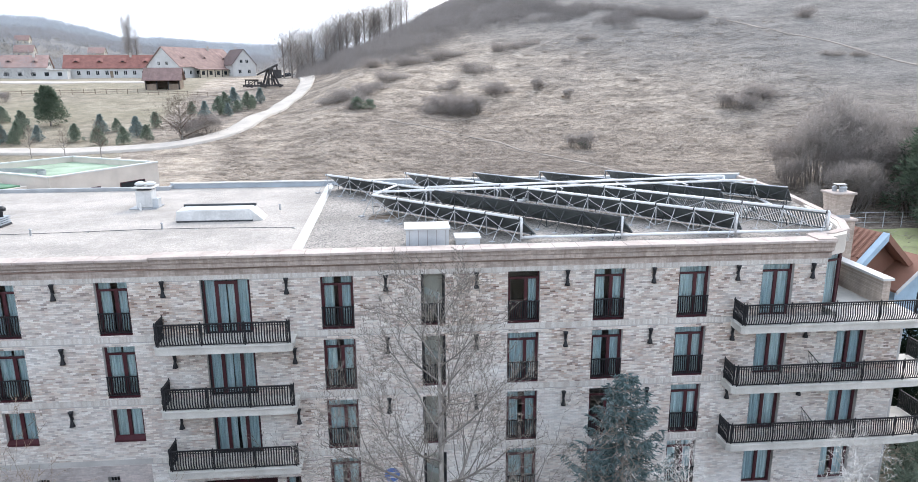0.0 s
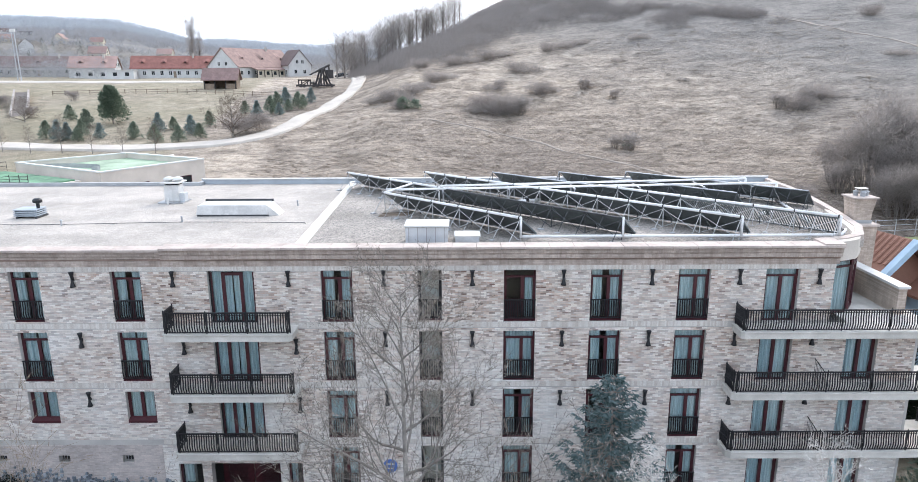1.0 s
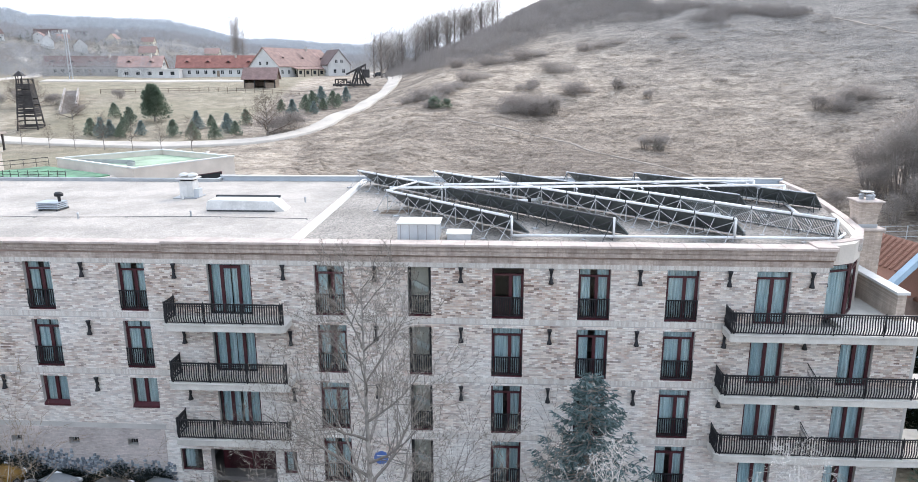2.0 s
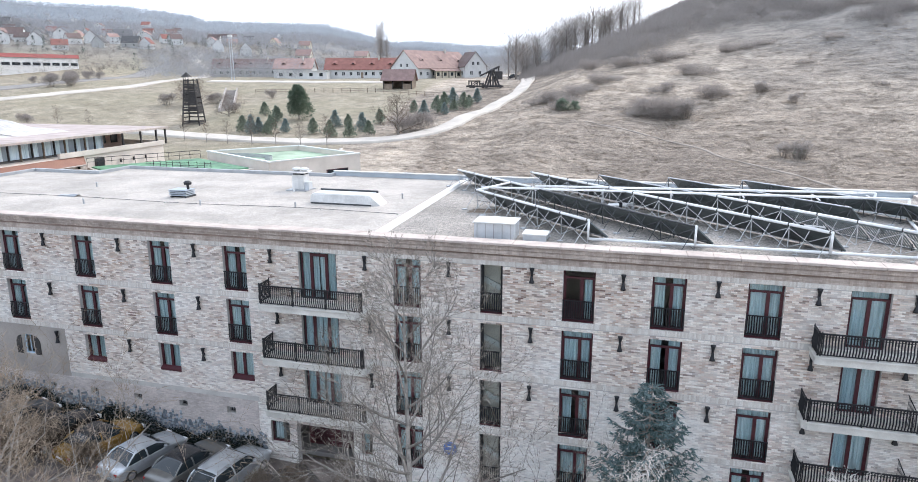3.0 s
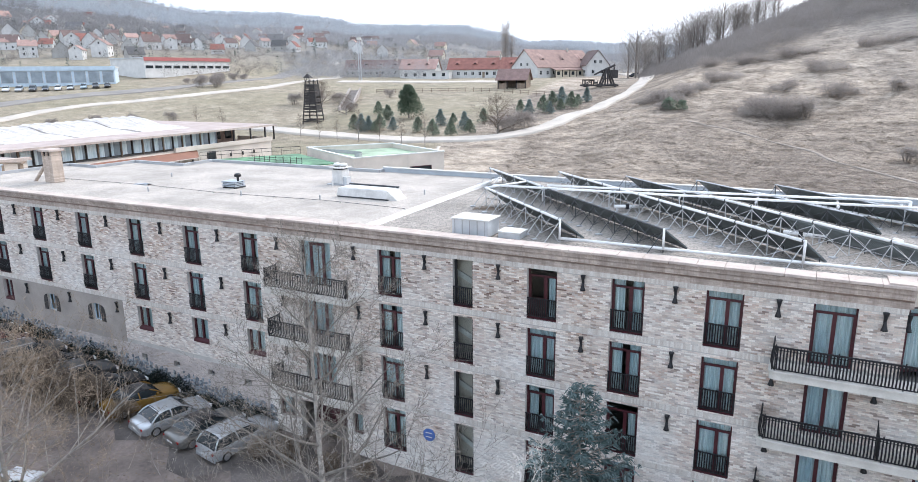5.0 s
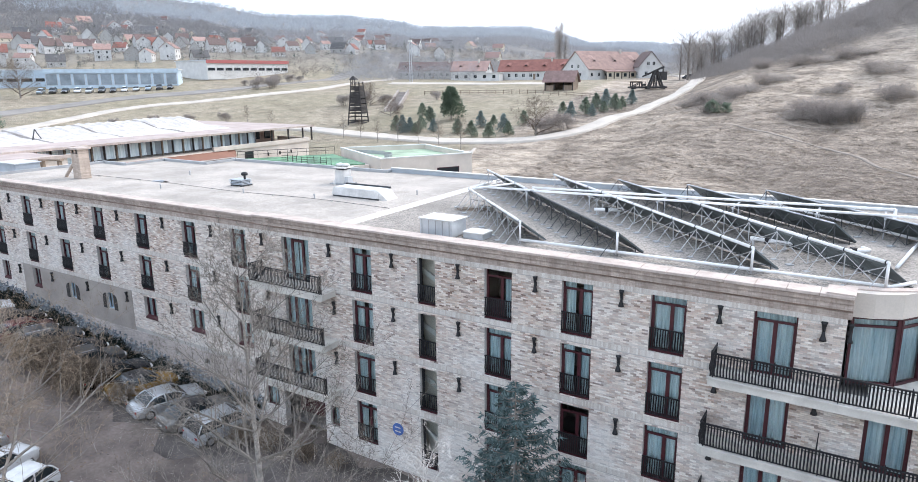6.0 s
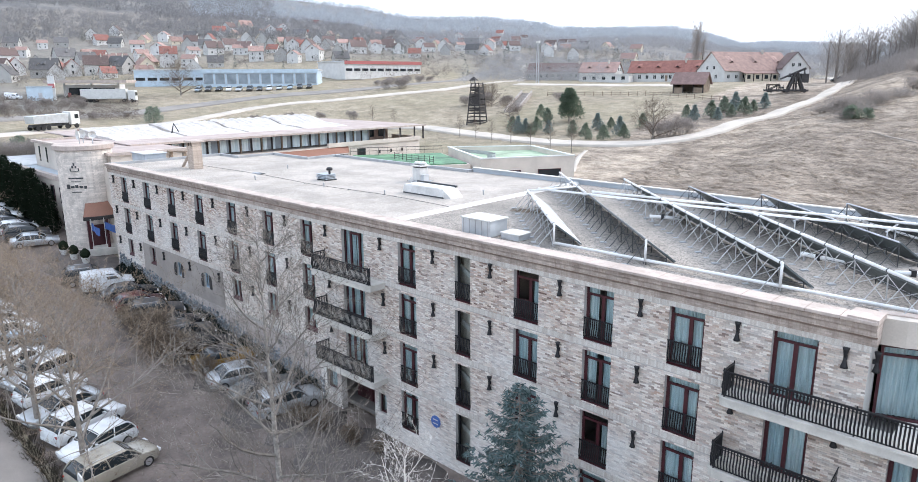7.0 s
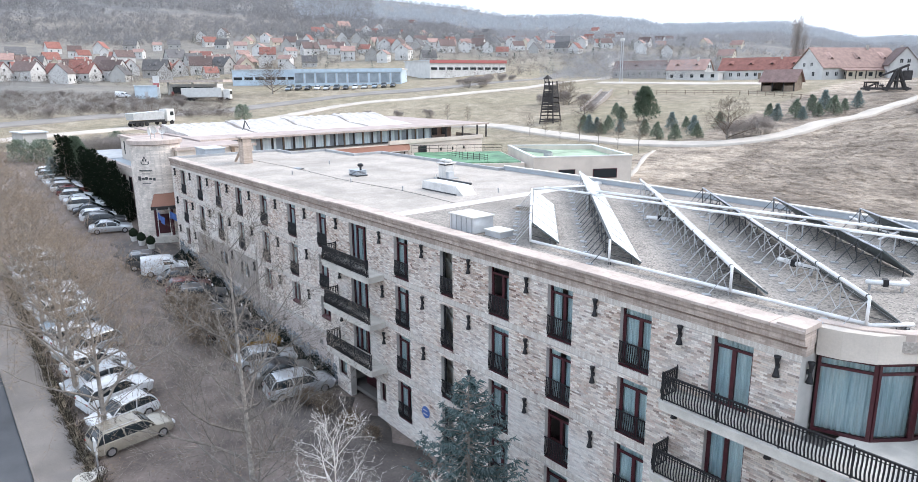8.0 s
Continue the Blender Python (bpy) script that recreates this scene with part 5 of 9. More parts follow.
# solar collector rows, facing the hidden sun
def collector_row(a, b, top=15.15, tilt=36.5, depth=1.68, modules=None, group="solar collector rows", dark=False, slatted=0, head=0.0):
    """dark: a row with dark legs and no pipe on top; head: where along the row the pipe begins and the legs turn pale; slatted: how many of its last panels are open banks of tubes."""
    a, b = Vector((*a, 0)), Vector((*b, 0))
    u = (b - a)
    L = u.length
    n = modules or max(2, round(L / 2.1))
    m = Matrix.Translation((a.x, a.y, 0)) @ Matrix.Rotation(math.atan2(u.y, u.x), 4, "Z")   # local x along the row, +y to the sun
    row = thing("solar_row", "row of dark solar collectors on dark steel legs" if dark else "row of dark solar collectors on pale steel struts", "solar panels", m, group)
    lace_at = lambda x: M_DARKSTEEL if dark or x < head * L - 0.1 else M_BRACE
    dy, dz = depth * math.cos(radians(tilt)), depth * math.sin(radians(tilt))
    off = Vector((0, math.sin(radians(tilt)), math.cos(radians(tilt)))) * 0.07
    w = L / n
    for i in range(n):
        x0, x1 = i * w + 0.03, (i + 1) * w - 0.03
        quad = [(x0, 0.02, top), (x1, 0.02, top), (x1, dy, top - dz), (x0, dy, top - dz)]
        if i >= n - slatted:
            p = part("panel", Mesh().box(x0, x1, -0.02, 0.06, top - 0.08, top).box(x0, x1, dy - 0.05, dy + 0.03, top - dz - 0.05, top - dz + 0.03), M_PANELBACK, row, "open bank of dark collector tubes")
            tube = Mesh().tube((0, 0.02, top - 0.02), (0, dy, top - dz), 0.034, n=5).data("tube", M_PANELBACK)
            for k in range(15):
                part("tube", tube, M_PANELBACK, p, at=Matrix.Translation((x0 + (x1 - x0) * (k + 0.5) / 15, 0, 0)))
            continue
        p = part("panel", Mesh().loft([quad, [tuple(Vector(q) + off) for q in quad]]), M_PANELBACK, row)
        g = [Vector(q) + off * 1.06 for q in quad]
        c = sum(g, Vector()) / 4
        g = [c + (q - c) * 0.965 for q in g]
        part("glazing", Mesh().add(g, [(0, 3, 2, 1)]), M_PANEL, p, "collector glass coloured white for sky glare")
    for i in range(n + 1):
        x = i * w
        lace = lace_at(x)
        part("leg", Mesh().tube((x, 0.05, ROOF), (x, 0.0, top), 0.026, n=5), lace, row)
        part("rear_leg", Mesh().tube((x, dy * 0.7, ROOF), (x, dy * 0.7, top - dz * 0.7), 0.024, n=4).tube((x, 0.03, ROOF + 0.5), (x, dy * 0.7, top - dz * 0.7 - 0.1), 0.016, n=4), M_DARKSTEEL, row)
        part("strut", Mesh().tube((x, -0.85, ROOF), (x, 0.0, top - 0.05), 0.02, n=5), lace, row)
        part("foot", Mesh().box(x - 0.12, x + 0.12, -1.0, -0.7, ROOF, ROOF + 0.08), M_FLASH, row)
        if not dark and x >= head * L:
            part("pipe_clamp", Mesh().tube((x - 0.03, -0.03, top + 0.07), (x + 0.03, -0.03, top + 0.07), 0.082, n=8), M_IRON, row, "dark clamp on the pipe")
        if i < n:
            part("strut", Mesh().tube((x + w / 2, -0.85, ROOF), (x + w / 2, 0.0, top - 0.05), 0.018, n=4), lace, row)
            part("brace", Mesh().tube((x, -0.02, ROOF + 0.05), (x + w, -0.02, top - 0.1), 0.018, n=4).tube((x + w, -0.03, ROOF + 0.05), (x, -0.03, top - 0.1), 0.018, n=4), lace, row)
            part("foot", Mesh().box(x + w / 2 - 0.1, x + w / 2 + 0.1, -0.97, -0.73, ROOF, ROOF + 0.05), M_FLASH, row)
    part("bottom_rail", Mesh().tube((0, dy * 0.96, top - dz + 0.02), (L, dy * 0.96, top - dz + 0.02), 0.03, n=5), lace, row)
    if dark or head:
        part("top_rail", Mesh().tube((0, 0.0, top + 0.03), (L if dark else head * L, 0.0, top + 0.03), 0.04, n=6), M_STEEL if dark == "bare" or head else M_DARKSTEEL, row)
    if not dark:
        part("header_pipe", Mesh().tube((head * L - 0.1, -0.03, top + 0.07), (L + 0.1, -0.03, top + 0.07), 0.072, n=8), M_PIPE, row, "white jacketed header pipe", smooth=True)
    if dark == "bare":
        part("end_post", Mesh().tube((-0.05, 0, ROOF), (-0.05, 0, top + 0.05), 0.035, n=6), M_STEEL, row)
        return row
    part("riser_pipe", Mesh().tube((L + 0.1, -0.03, top + 0.09), (L + 0.1, -0.03, ROOF + 0.25), 0.055, n=8), M_PIPE, row, "white jacketed riser pipe", smooth=True)
    return row


for a, b, dark, slatted in (((-0.4, 38.9), (6.9, 31.6), False, 0), ((-3.8, 47.2), (2.7, 40.7), False, 0), ((2.8, 40.6), (11.8, 31.6), True, 0), ((1.6, 47.3), (17.5, 31.6), False, 0), ((6.3, 47.4), (22.2, 31.6), False, 4), ((11.0, 47.3), (20.0, 38.5), "bare", 0), ((15.7, 47.3), (24.4, 39.0), "bare", 0)):
    collector_row(a, b, dark=dark, slatted=slatted, head=0.4 if slatted else 0.0)

pp = thing("roof_pipes", "white jacketed pipes running between the collector rows", "pipes", None)
part("pipe", Mesh().tube((6.9, 31.55, ROOF + 0.25), (22.4, 31.6, ROOF + 0.25), 0.075, n=8).tube((22.4, 31.6, ROOF + 0.25), (23.2, 32.7, ROOF + 0.25), 0.075, n=8), M_PIPE, pp, smooth=True)
for k, (y0, y1, x1) in enumerate(((40.0, 41.4, 23.6), (41.3, 43.2, 22.4))):
    part("pipe", Mesh().tube((-0.4 + 3.2 * k, y0, 15.2), (x1, y1, 15.28), 0.07, n=8), M_PIPE, pp, smooth=True)
part("pipe", Mesh().tube((-0.4, 38.9, 15.2), (1.0, 42.3, 15.2), 0.07, n=8), M_PIPE, pp, smooth=True)
part("pipe", Mesh().tube((23.6, 41.4, 15.3), (23.6, 41.4, ROOF + 0.2), 0.08, n=8).tube((22.4, 43.2, 15.3), (22.4, 43.2, ROOF + 0.2), 0.08, n=8).tube((23.6, 41.4, ROOF + 0.2), (22.6, 35.0, ROOF + 0.2), 0.08, n=8), M_PIPE, pp, smooth=True)
part("pipe", Mesh().tube((14.5, 49.2, ROOF + 0.25), (23.4, 41.0, ROOF + 0.25), 0.07, n=8), M_PIPE, pp, "low pipe along the last rows", smooth=True)
for x in (3, 7, 11, 15, 19, 22):
    ya, yb = 40.02 + 0.058 * x, 41.02 + 0.097 * x
    part("stand", Mesh().tube((x, ya, ROOF), (x, ya, 15.15), 0.03, n=5).tube((x, yb, ROOF), (x, yb, 15.15), 0.03, n=5).box(x - 0.05, x + 0.05, ya - 0.2, yb + 0.2, 15.08, 15.12), M_STEEL, pp)
for x, y, L, r in ((7.4, 40.2, 1.6, 20), (16.6, 37.0, 1.8, -15), (20.4, 36.2, 1.4, 35)):
    e = thing("pipe_manifold", "short white pipe manifold with dark valves", "pipes", pose(x, y, ROOF, 0, 0, r))
    part("pipe", Mesh().tube((0, 0, 0.35), (L, 0, 0.35), 0.1, n=8).tube((L, 0, 0.35), (L, 0.5, 0.35), 0.09, n=8), M_PIPE, e, smooth=True)
    part("valve", Mesh().box(L * 0.4, L * 0.4 + 0.18, -0.14, 0.14, 0.22, 0.5), M_IRON, e)
    part("stand", Mesh().box(0.1, 0.18, -0.05, 0.05, 0, 0.28).box(L - 0.2, L - 0.12, -0.05, 0.05, 0, 0.28), M_STEEL, e)
lump = thing("board_stack", "loose stack of weathered boards on the gravel roof", "boards", pose(0.2, 37.9, ROOF, 0, 0, 12))
for i in range(4):
    part("board", Mesh().box(-0.9 + 0.1 * i, 0.8 + 0.07 * i, -0.35 + 0.2 * i, -0.17 + 0.2 * i, 0, 0.06 + 0.05 * (i % 2)), M_PLANK, lump)

# bright line of sheet joints and small vents on the gravel
for x, y in ((-17.5, 35.5), (-11.3, 36.3), (-25.0, 34.0), (-6.0, 41.0), (-29.5, 40.0)):
    p = thing("breather", "small grey roof breather pipe", "vent", pose(x, y, ROOF), "roof breathers")
    part("pipe", Mesh().tube((0, 0, 0), (0, 0, 0.3), 0.05, n=7), M_FLASH, p)
    part("cap", Mesh().tube((0, 0, 0.3), (0, 0, 0.36), 0.09, 0.03, 7), M_FLASH, p)
mat_ = thing("folded_sheet", "dark crumpled sheet lying on the gravel roof", "sheet", pose(-28.3, 36.2, ROOF))
part("fold", Mesh().loft([[(x, -0.3, 0.0), (x + 0.1, -0.1, 0.12 + 0.06 * math.sin(x * 4)), (x, 0.2, 0.08), (x - 0.05, 0.4, 0.0)] for x in np.linspace(-0.7, 0.7, 9)], caps=False, closed=False), M_FLASH, mat_)

wire = thing("roof_cable", "thin dark cable lying across the gravel roof", "cable", None)
run_ = spline([(-40.0, 35.4, 0), (-28.0, 35.9, 0), (-19.0, 35.6, 0), (-11.0, 36.1, 0), (-4.4, 35.8, 0)], 1.2)
cab = Mesh().loft([[(p.x, p.y + 0.016 * math.cos(a), ROOF + 0.06 + 0.016 * math.sin(a)) for a in np.linspace(0, 2 * math.pi, 5, endpoint=False)] for p in run_])
part("cable", cab, M_DARKSTEEL, wire)
for i, p in enumerate(run_[::4]):
    part("block", Mesh().box(p.x - 0.08, p.x + 0.08, p.y - 0.06, p.y + 0.06, ROOF, ROOF + 0.045), M_SLAB, wire)


# ---- cars ----
def paint(name, colour, rough=0.25, metal=0.3):
    m, n, l, b = nodes_of(name, rough, metal)
    co = n.new("ShaderNodeTexCoord").outputs["Object"]
    d = noise_of(n, l, co, 2.5, 5)
    r = ramp_of(n, [(0.3, tuple(c * 0.82 for c in colour)), (0.65, colour)])
    l.new(d.outputs["Fac"], r.inputs[0])
    l.new(r.outputs[0], b.inputs["Base Color"])
    b.inputs["Coat Weight"].default_value = 0.6
    b.inputs["Coat Roughness"].default_value = 0.08
    return m


SHAPES = {  # length, width, belt height, roof height, bonnet height, windscreen foot, roof front, roof back, tail foot (metres from the nose)
    "saloon": (4.6, 1.78, 0.92, 1.44, 0.84, 1.25, 2.0, 3.35, 4.0),
    "hatch": (4.1, 1.74, 0.95, 1.5, 0.9, 1.05, 1.75, 3.5, 3.95),
    "estate": (4.7, 1.82, 0.98, 1.6, 0.92, 1.2, 1.9, 4.2, 4.6),
    "suv": (4.5, 1.86, 1.08, 1.68, 1.02, 1.2, 1.85, 3.95, 4.4),
    "van": (4.4, 1.83, 1.1, 1.85, 1.0, 0.95, 1.6, 4.3, 4.38),
}


def section(x, w, z0, z1, crown=0.04):
    """A rounded cross-section of a body, across the car: sill, bulging flank, shoulder and crowned top."""
    h, d = w / 2, z1 - z0
    pts = [(-h + 0.09, z0), (-h + 0.02, z0 + 0.06), (-h, z0 + 0.45 * d), (-h + 0.015, z0 + 0.72 * d), (-h + 0.06, z1 - 0.05), (-h + 0.13, z1 - 0.01), (-h * 0.45, z1 + crown)]
    return [(x, a, b) for a, b in pts] + [(x, -a, b) for a, b in pts[::-1]]


def smoothed(mesh, name, mat, angle=40):
    d = mesh.data(name, mat, True)
    d.set_sharp_from_angle(angle=radians(angle))
    return d


def make_car(shape, mat, label, category="car", top_mat=None):
    L, W, belt, roof, bonnet, wf, rf, rb, tf = SHAPES[shape]
    car = thing("van" if shape == "van" else "car", label, category, None, "parked cars")
    x = lambda d: L / 2 - d                                # nose towards +x
    deck = belt + 0.02 if shape == "saloon" else belt
    stations = [(0.0, 0.74, 0.4, bonnet - 0.27), (0.05, 0.84, 0.3, bonnet - 0.2), (0.16, 0.92, 0.24, bonnet - 0.13), (0.4, 0.975, 0.2, bonnet - 0.06), (0.75, 1, 0.2, bonnet - 0.01), (wf, 1, 0.2, bonnet + 0.05), (wf + 0.5, 1, 0.2, belt),
                ((wf + tf) / 2, 1, 0.2, belt), (tf - 0.5, 1, 0.2, belt), (tf, 0.995, 0.2, deck), (L - 0.3, 0.975, 0.22, deck - 0.03), (L - 0.12, 0.93, 0.28, deck - 0.08), (L - 0.03, 0.86, 0.34, deck - 0.15), (L, 0.78, 0.4, deck - 0.24)]
    part("body", smoothed(Mesh().loft([section(x(d), W * k, z0, z1) for d, k, z0, z1 in sorted(stations)]), "body", mat), mat, car)
    hw, hr = W / 2 - 0.09, W / 2 - 0.25

    def arch(d, top, grow=0.0):
        """The cabin across, from the belt over the roof edge; leans in as it rises."""
        f = min(1, max(0.02, (top - belt) / (roof - belt)))
        e = hw + (hr - hw) * f + grow
        pts = [(-hw - grow, belt - 0.03), (-(hw + e) / 2 - 0.02, belt + (top - belt) * 0.5), (-e - 0.005, top - 0.1 * f), (-e + 0.06, top - 0.03 * f + grow), (-e * 0.5, top + grow)]
        return [(x(d), a, b) for a, b in pts] + [(x(d), -a, b) for a, b in pts[::-1]]

    def roofline(d):
        if d < rf:
            return belt + (roof - 0.05 - belt) * ((d - wf) / (rf - wf)) ** 0.92
        if d > rb:
            return belt + (roof - 0.06 - belt) * max(0, (tf - d) / (tf - rb)) ** 0.85
        u = (d - rf) / (rb - rf)
        return roof - 0.05 + 0.2 * u * (1 - u)
    cuts = [wf + (rf - wf) * u for u in (0.02, 0.35, 0.7)] + [rf + (rb - rf) * u for u in (0, 0.15, 0.4, 0.7, 0.9, 1)] + [rb + (tf - rb) * u for u in (0.35, 0.7, 0.98)]
    cabin = Mesh().loft([arch(d, roofline(d)) for d in cuts])
    if shape == "van":
        part("cabin", smoothed(cabin, "cabin", mat), mat, car)
        for s in (-1, 1):
            part("side_window", Mesh().loft([[(x(wf + 0.35), s * (hw + 0.02), belt + 0.06), (x(wf + 1.3), s * (hw + 0.02), belt + 0.06)], [(x(rf + 0.12), s * (hr + 0.05), roof - 0.22), (x(rf + 0.75), s * (hr + 0.05), roof - 0.22)]], caps=False, closed=False), M_CARGLASS, car)
        part("windscreen", Mesh().loft([[(x(wf + 0.03) + 0.03, -hw + 0.14, belt + 0.08), (x(wf + 0.03) + 0.03, hw - 0.14, belt + 0.08)], [(x(rf) + 0.05, -hr + 0.08, roof - 0.12), (x(rf) + 0.05, hr - 0.08, roof - 0.12)]], caps=False, closed=False), M_CARGLASS, car)
    else:
        part("cabin_glass", smoothed(cabin, "cabin_glass", M_CARGLASS), M_CARGLASS, car, "dark tinted glass")
        for s in (-1, 1):
            for a, b in ((wf, rf), ((wf + tf) / 2 + 0.05, (rf + rb) / 2 + 0.05), (tf - 0.03, rb)):
                part("pillar", Mesh().tube((x(a), s * (hw + 0.012), belt - 0.02), (x((a + b) / 2), s * ((hw + hr) / 2 + 0.03), belt + (roof - belt) * 0.5), 0.045, n=5).tube((x((a + b) / 2), s * ((hw + hr) / 2 + 0.03), belt + (roof - belt) * 0.5), (x(b), s * (hr + 0.012), roof - 0.1), 0.045, n=5), mat, car)
        top = [rf - 0.06 + (rb - rf + 0.12) * u for u in (0, 0.08, 0.3, 0.6, 0.92, 1)]
        rp = Mesh().loft([[p for p in arch(d, roofline(d), 0.012)[2:8]] for d in top], caps=False, closed=False)
        rp.loft([[(px, py, pz - 0.05) for px, py, pz in arch(d, roofline(d), 0.004)[2:8]] for d in top], caps=False, closed=False)
        part("roof_panel", smoothed(rp, "roof_panel", top_mat or mat), top_mat or mat, car)
        if shape in ("estate", "suv"):
            for s in (-1, 1):
                part("roof_rail", Mesh().tube((x(rf + 0.3), s * (hr - 0.06), roof + 0.03), (x(rb - 0.2), s * (hr - 0.06), roof + 0.03), 0.02, n=5), M_RIM, car)
    tyre = Mesh()
    a = np.linspace(0, 2 * math.pi, 16, endpoint=False)
    tyre.loft([[(r * math.cos(t), y, r * math.sin(t)) for t in a] for r, y in ((0.26, -0.1), (0.315, -0.085), (0.32, 0.085), (0.26, 0.1))])
    rimm = Mesh().loft([[(r * math.cos(t), y, r * math.sin(t)) for t in a] for r, y in ((0.21, -0.104), (0.05, -0.108))], caps=True)
    rim2 = Mesh().loft([[(r * math.cos(t), y, r * math.sin(t)) for t in a] for r, y in ((0.05, 0.108), (0.21, 0.104))], caps=True)
    td, rd, rd2 = tyre.data("tyre", M_RUBBER), rimm.data("rim", M_RIM), rim2.data("rim", M_RIM)
    for d in (0.85, L - 0.85):
        for s in (-1, 1):
            w = part("wheel", td, M_RUBBER, car, at=Matrix.Translation((x(d), s * (W / 2 - 0.09), 0.32)))
            part("rim", rd if s < 0 else rd2, M_RIM, w, "alloy wheel rim")
    for s in (-1, 1):
        part("headlight", Mesh().box(x(0.16), x(0.02), s * (W * 0.36) - 0.17, s * (W * 0.36) + 0.17, bonnet - 0.32, bonnet - 0.16), M_LAMP, car)
        part("tail_light", Mesh().box(x(L - 0.07), x(L - 0.012), s * (W * 0.375) - 0.1, s * (W * 0.375) + 0.08, belt - 0.3, belt - 0.16), M_TAIL, car)
        part("wing_mirror", Mesh().box(x(wf + 0.42), x(wf + 0.28), s * (W / 2 + 0.02) - 0.09, s * (W / 2 + 0.02) + 0.09, belt, belt + 0.14), mat, car)
    part("bumper", Mesh().box(x(L + 0.03), x(L - 0.12), -W * 0.4, W * 0.4, 0.32, 0.5), M_RUBBER if shape == "van" else mat, car)
    part("number_plate", Mesh().box(x(L + 0.04), x(L + 0.025), -0.26, 0.26, 0.5, 0.61), M_LAMP, car)
    part("number_plate", Mesh().box(x(-0.02), x(0.0), -0.26, 0.26, 0.4, 0.51), M_LAMP, car)
    return car


SILVER, WHITEP = paint("silver_paint", (0.5, 0.52, 0.54), 0.3, 0.6), paint("white_car_paint", (0.75, 0.76, 0.77), 0.25, 0.0)
BLACKP, GREYP = paint("black_paint", (0.025, 0.026, 0.03)), paint("grey_paint", (0.065, 0.068, 0.072), 0.3, 0.3)
REDP, OCHRE = paint("dark_red_car_paint", (0.13, 0.02, 0.02)), paint("ochre_paint", (0.3, 0.17, 0.04))
BLUEP = paint("pale_blue_paint", (0.32, 0.4, 0.46))
CARS = {k: make_car(s, m, lab, cat, BLACKP if k in ("ochre", "midgrey") else None) for k, (s, m, lab, cat) in {
    "silver": ("saloon", SILVER, "silver saloon car parked nose to the wall", "car"), "black": ("saloon", BLACKP, "black saloon car parked on the paving", "car"), "midgrey": ("saloon", paint("bronze_grey_paint", (0.17, 0.165, 0.155), 0.3, 0.5), "bronze-grey saloon car with a black roof", "car"),
    "grey": ("estate", SILVER, "silver estate car parked on the paving", "car"), "white": ("hatch", WHITEP, "white hatchback parked in the row", "car"),
    "whitesuv": ("suv", WHITEP, "white off-road car parked in the row", "car"), "darkgrey": ("suv", GREYP, "dark grey off-road car parked in the row", "car"),
    "red": ("hatch", REDP, "dark red hatchback parked by the hotel wall", "car"), "ochre": ("saloon", OCHRE, "ochre saloon with a black roof parked by the wall", "car"),
    "blue": ("hatch", BLUEP, "pale blue hatchback parked in the row", "car"), "van": ("van", WHITEP, "white delivery van parked by the wall", "van"), "beige": ("estate", paint("beige_paint", (0.42, 0.38, 0.31)), "beige estate car parked in the row", "car")}.items()}
used = set()


SMALL = ("pillar", "roof_rail", "rim", "number_plate", "wing_mirror", "tail_light", "bumper")


def park(kind, x, y, turn, far=False):
    z = land(x, y) + 0.06
    dx = land(x + math.cos(radians(turn)), y + math.sin(radians(turn))) - land(x - math.cos(radians(turn)), y - math.sin(radians(turn)))
    roll = land(x - math.sin(radians(turn)), y + math.cos(radians(turn))) - land(x + math.sin(radians(turn)), y - math.cos(radians(turn)))
    m = pose(x, y, z) @ Matrix.Rotation(radians(turn), 4, "Z") @ Matrix.Rotation(-math.atan(dx / 2), 4, "Y") @ Matrix.Rotation(math.atan(roll / 2), 4, "X")
    if kind in used:
        ob = copy_thing(CARS[kind], m)
        if far:                                     # too far off to show its small fittings
            for o in [c for c in ob.children_recursive if c.name.split(".")[0] in SMALL]:
                bpy.data.objects.remove(o)
        return ob
    used.add(kind)
    CARS[kind].matrix_basis = m
    return CARS[kind]


# row with noses to the hotel wall
for i, (kind, x) in enumerate((("grey", -10.9), ("midgrey", -13.4), ("silver", -16.1), ("ochre", -19.2), ("black", -22.0), ("darkgrey", -24.7), ("black", -27.5), ("darkgrey", -30.3), ("red", -33.2), ("black", -36.0), ("van", -39.4), ("darkgrey", -41.9))):
    park(kind, x, 27.0 - 0.15 * (i % 3) - (0.5 if x < -39 else 0) - (0.6 if x < -41 else 0), 82 - (i % 4) * 2)
# row along the street hedge
for i, kind in enumerate(("beige", "white", "whitesuv", "silver", "white", "grey", "white", "blue", "whitesuv", "silver", "white", "darkgrey", "white", "silver", "white")):
    park(kind, -11.2 - 2.75 * i, 16.2 + 0.2 * (i % 3), 280 + (i % 3) * 4 if i % 2 else 99 + (i % 4) * 3)
# far row beside the cypress hedge
for i, kind in enumerate(("silver", "darkgrey", "white", "black", "whitesuv", "silver", "white", "red", "white", "silver", "white", "grey", "white")):
    park(kind, -56.5 - 2.9 * i, 25.3 - 0.06 * i + 0.15 * (i % 2), 78 + (i % 3) * 3, i > 2)


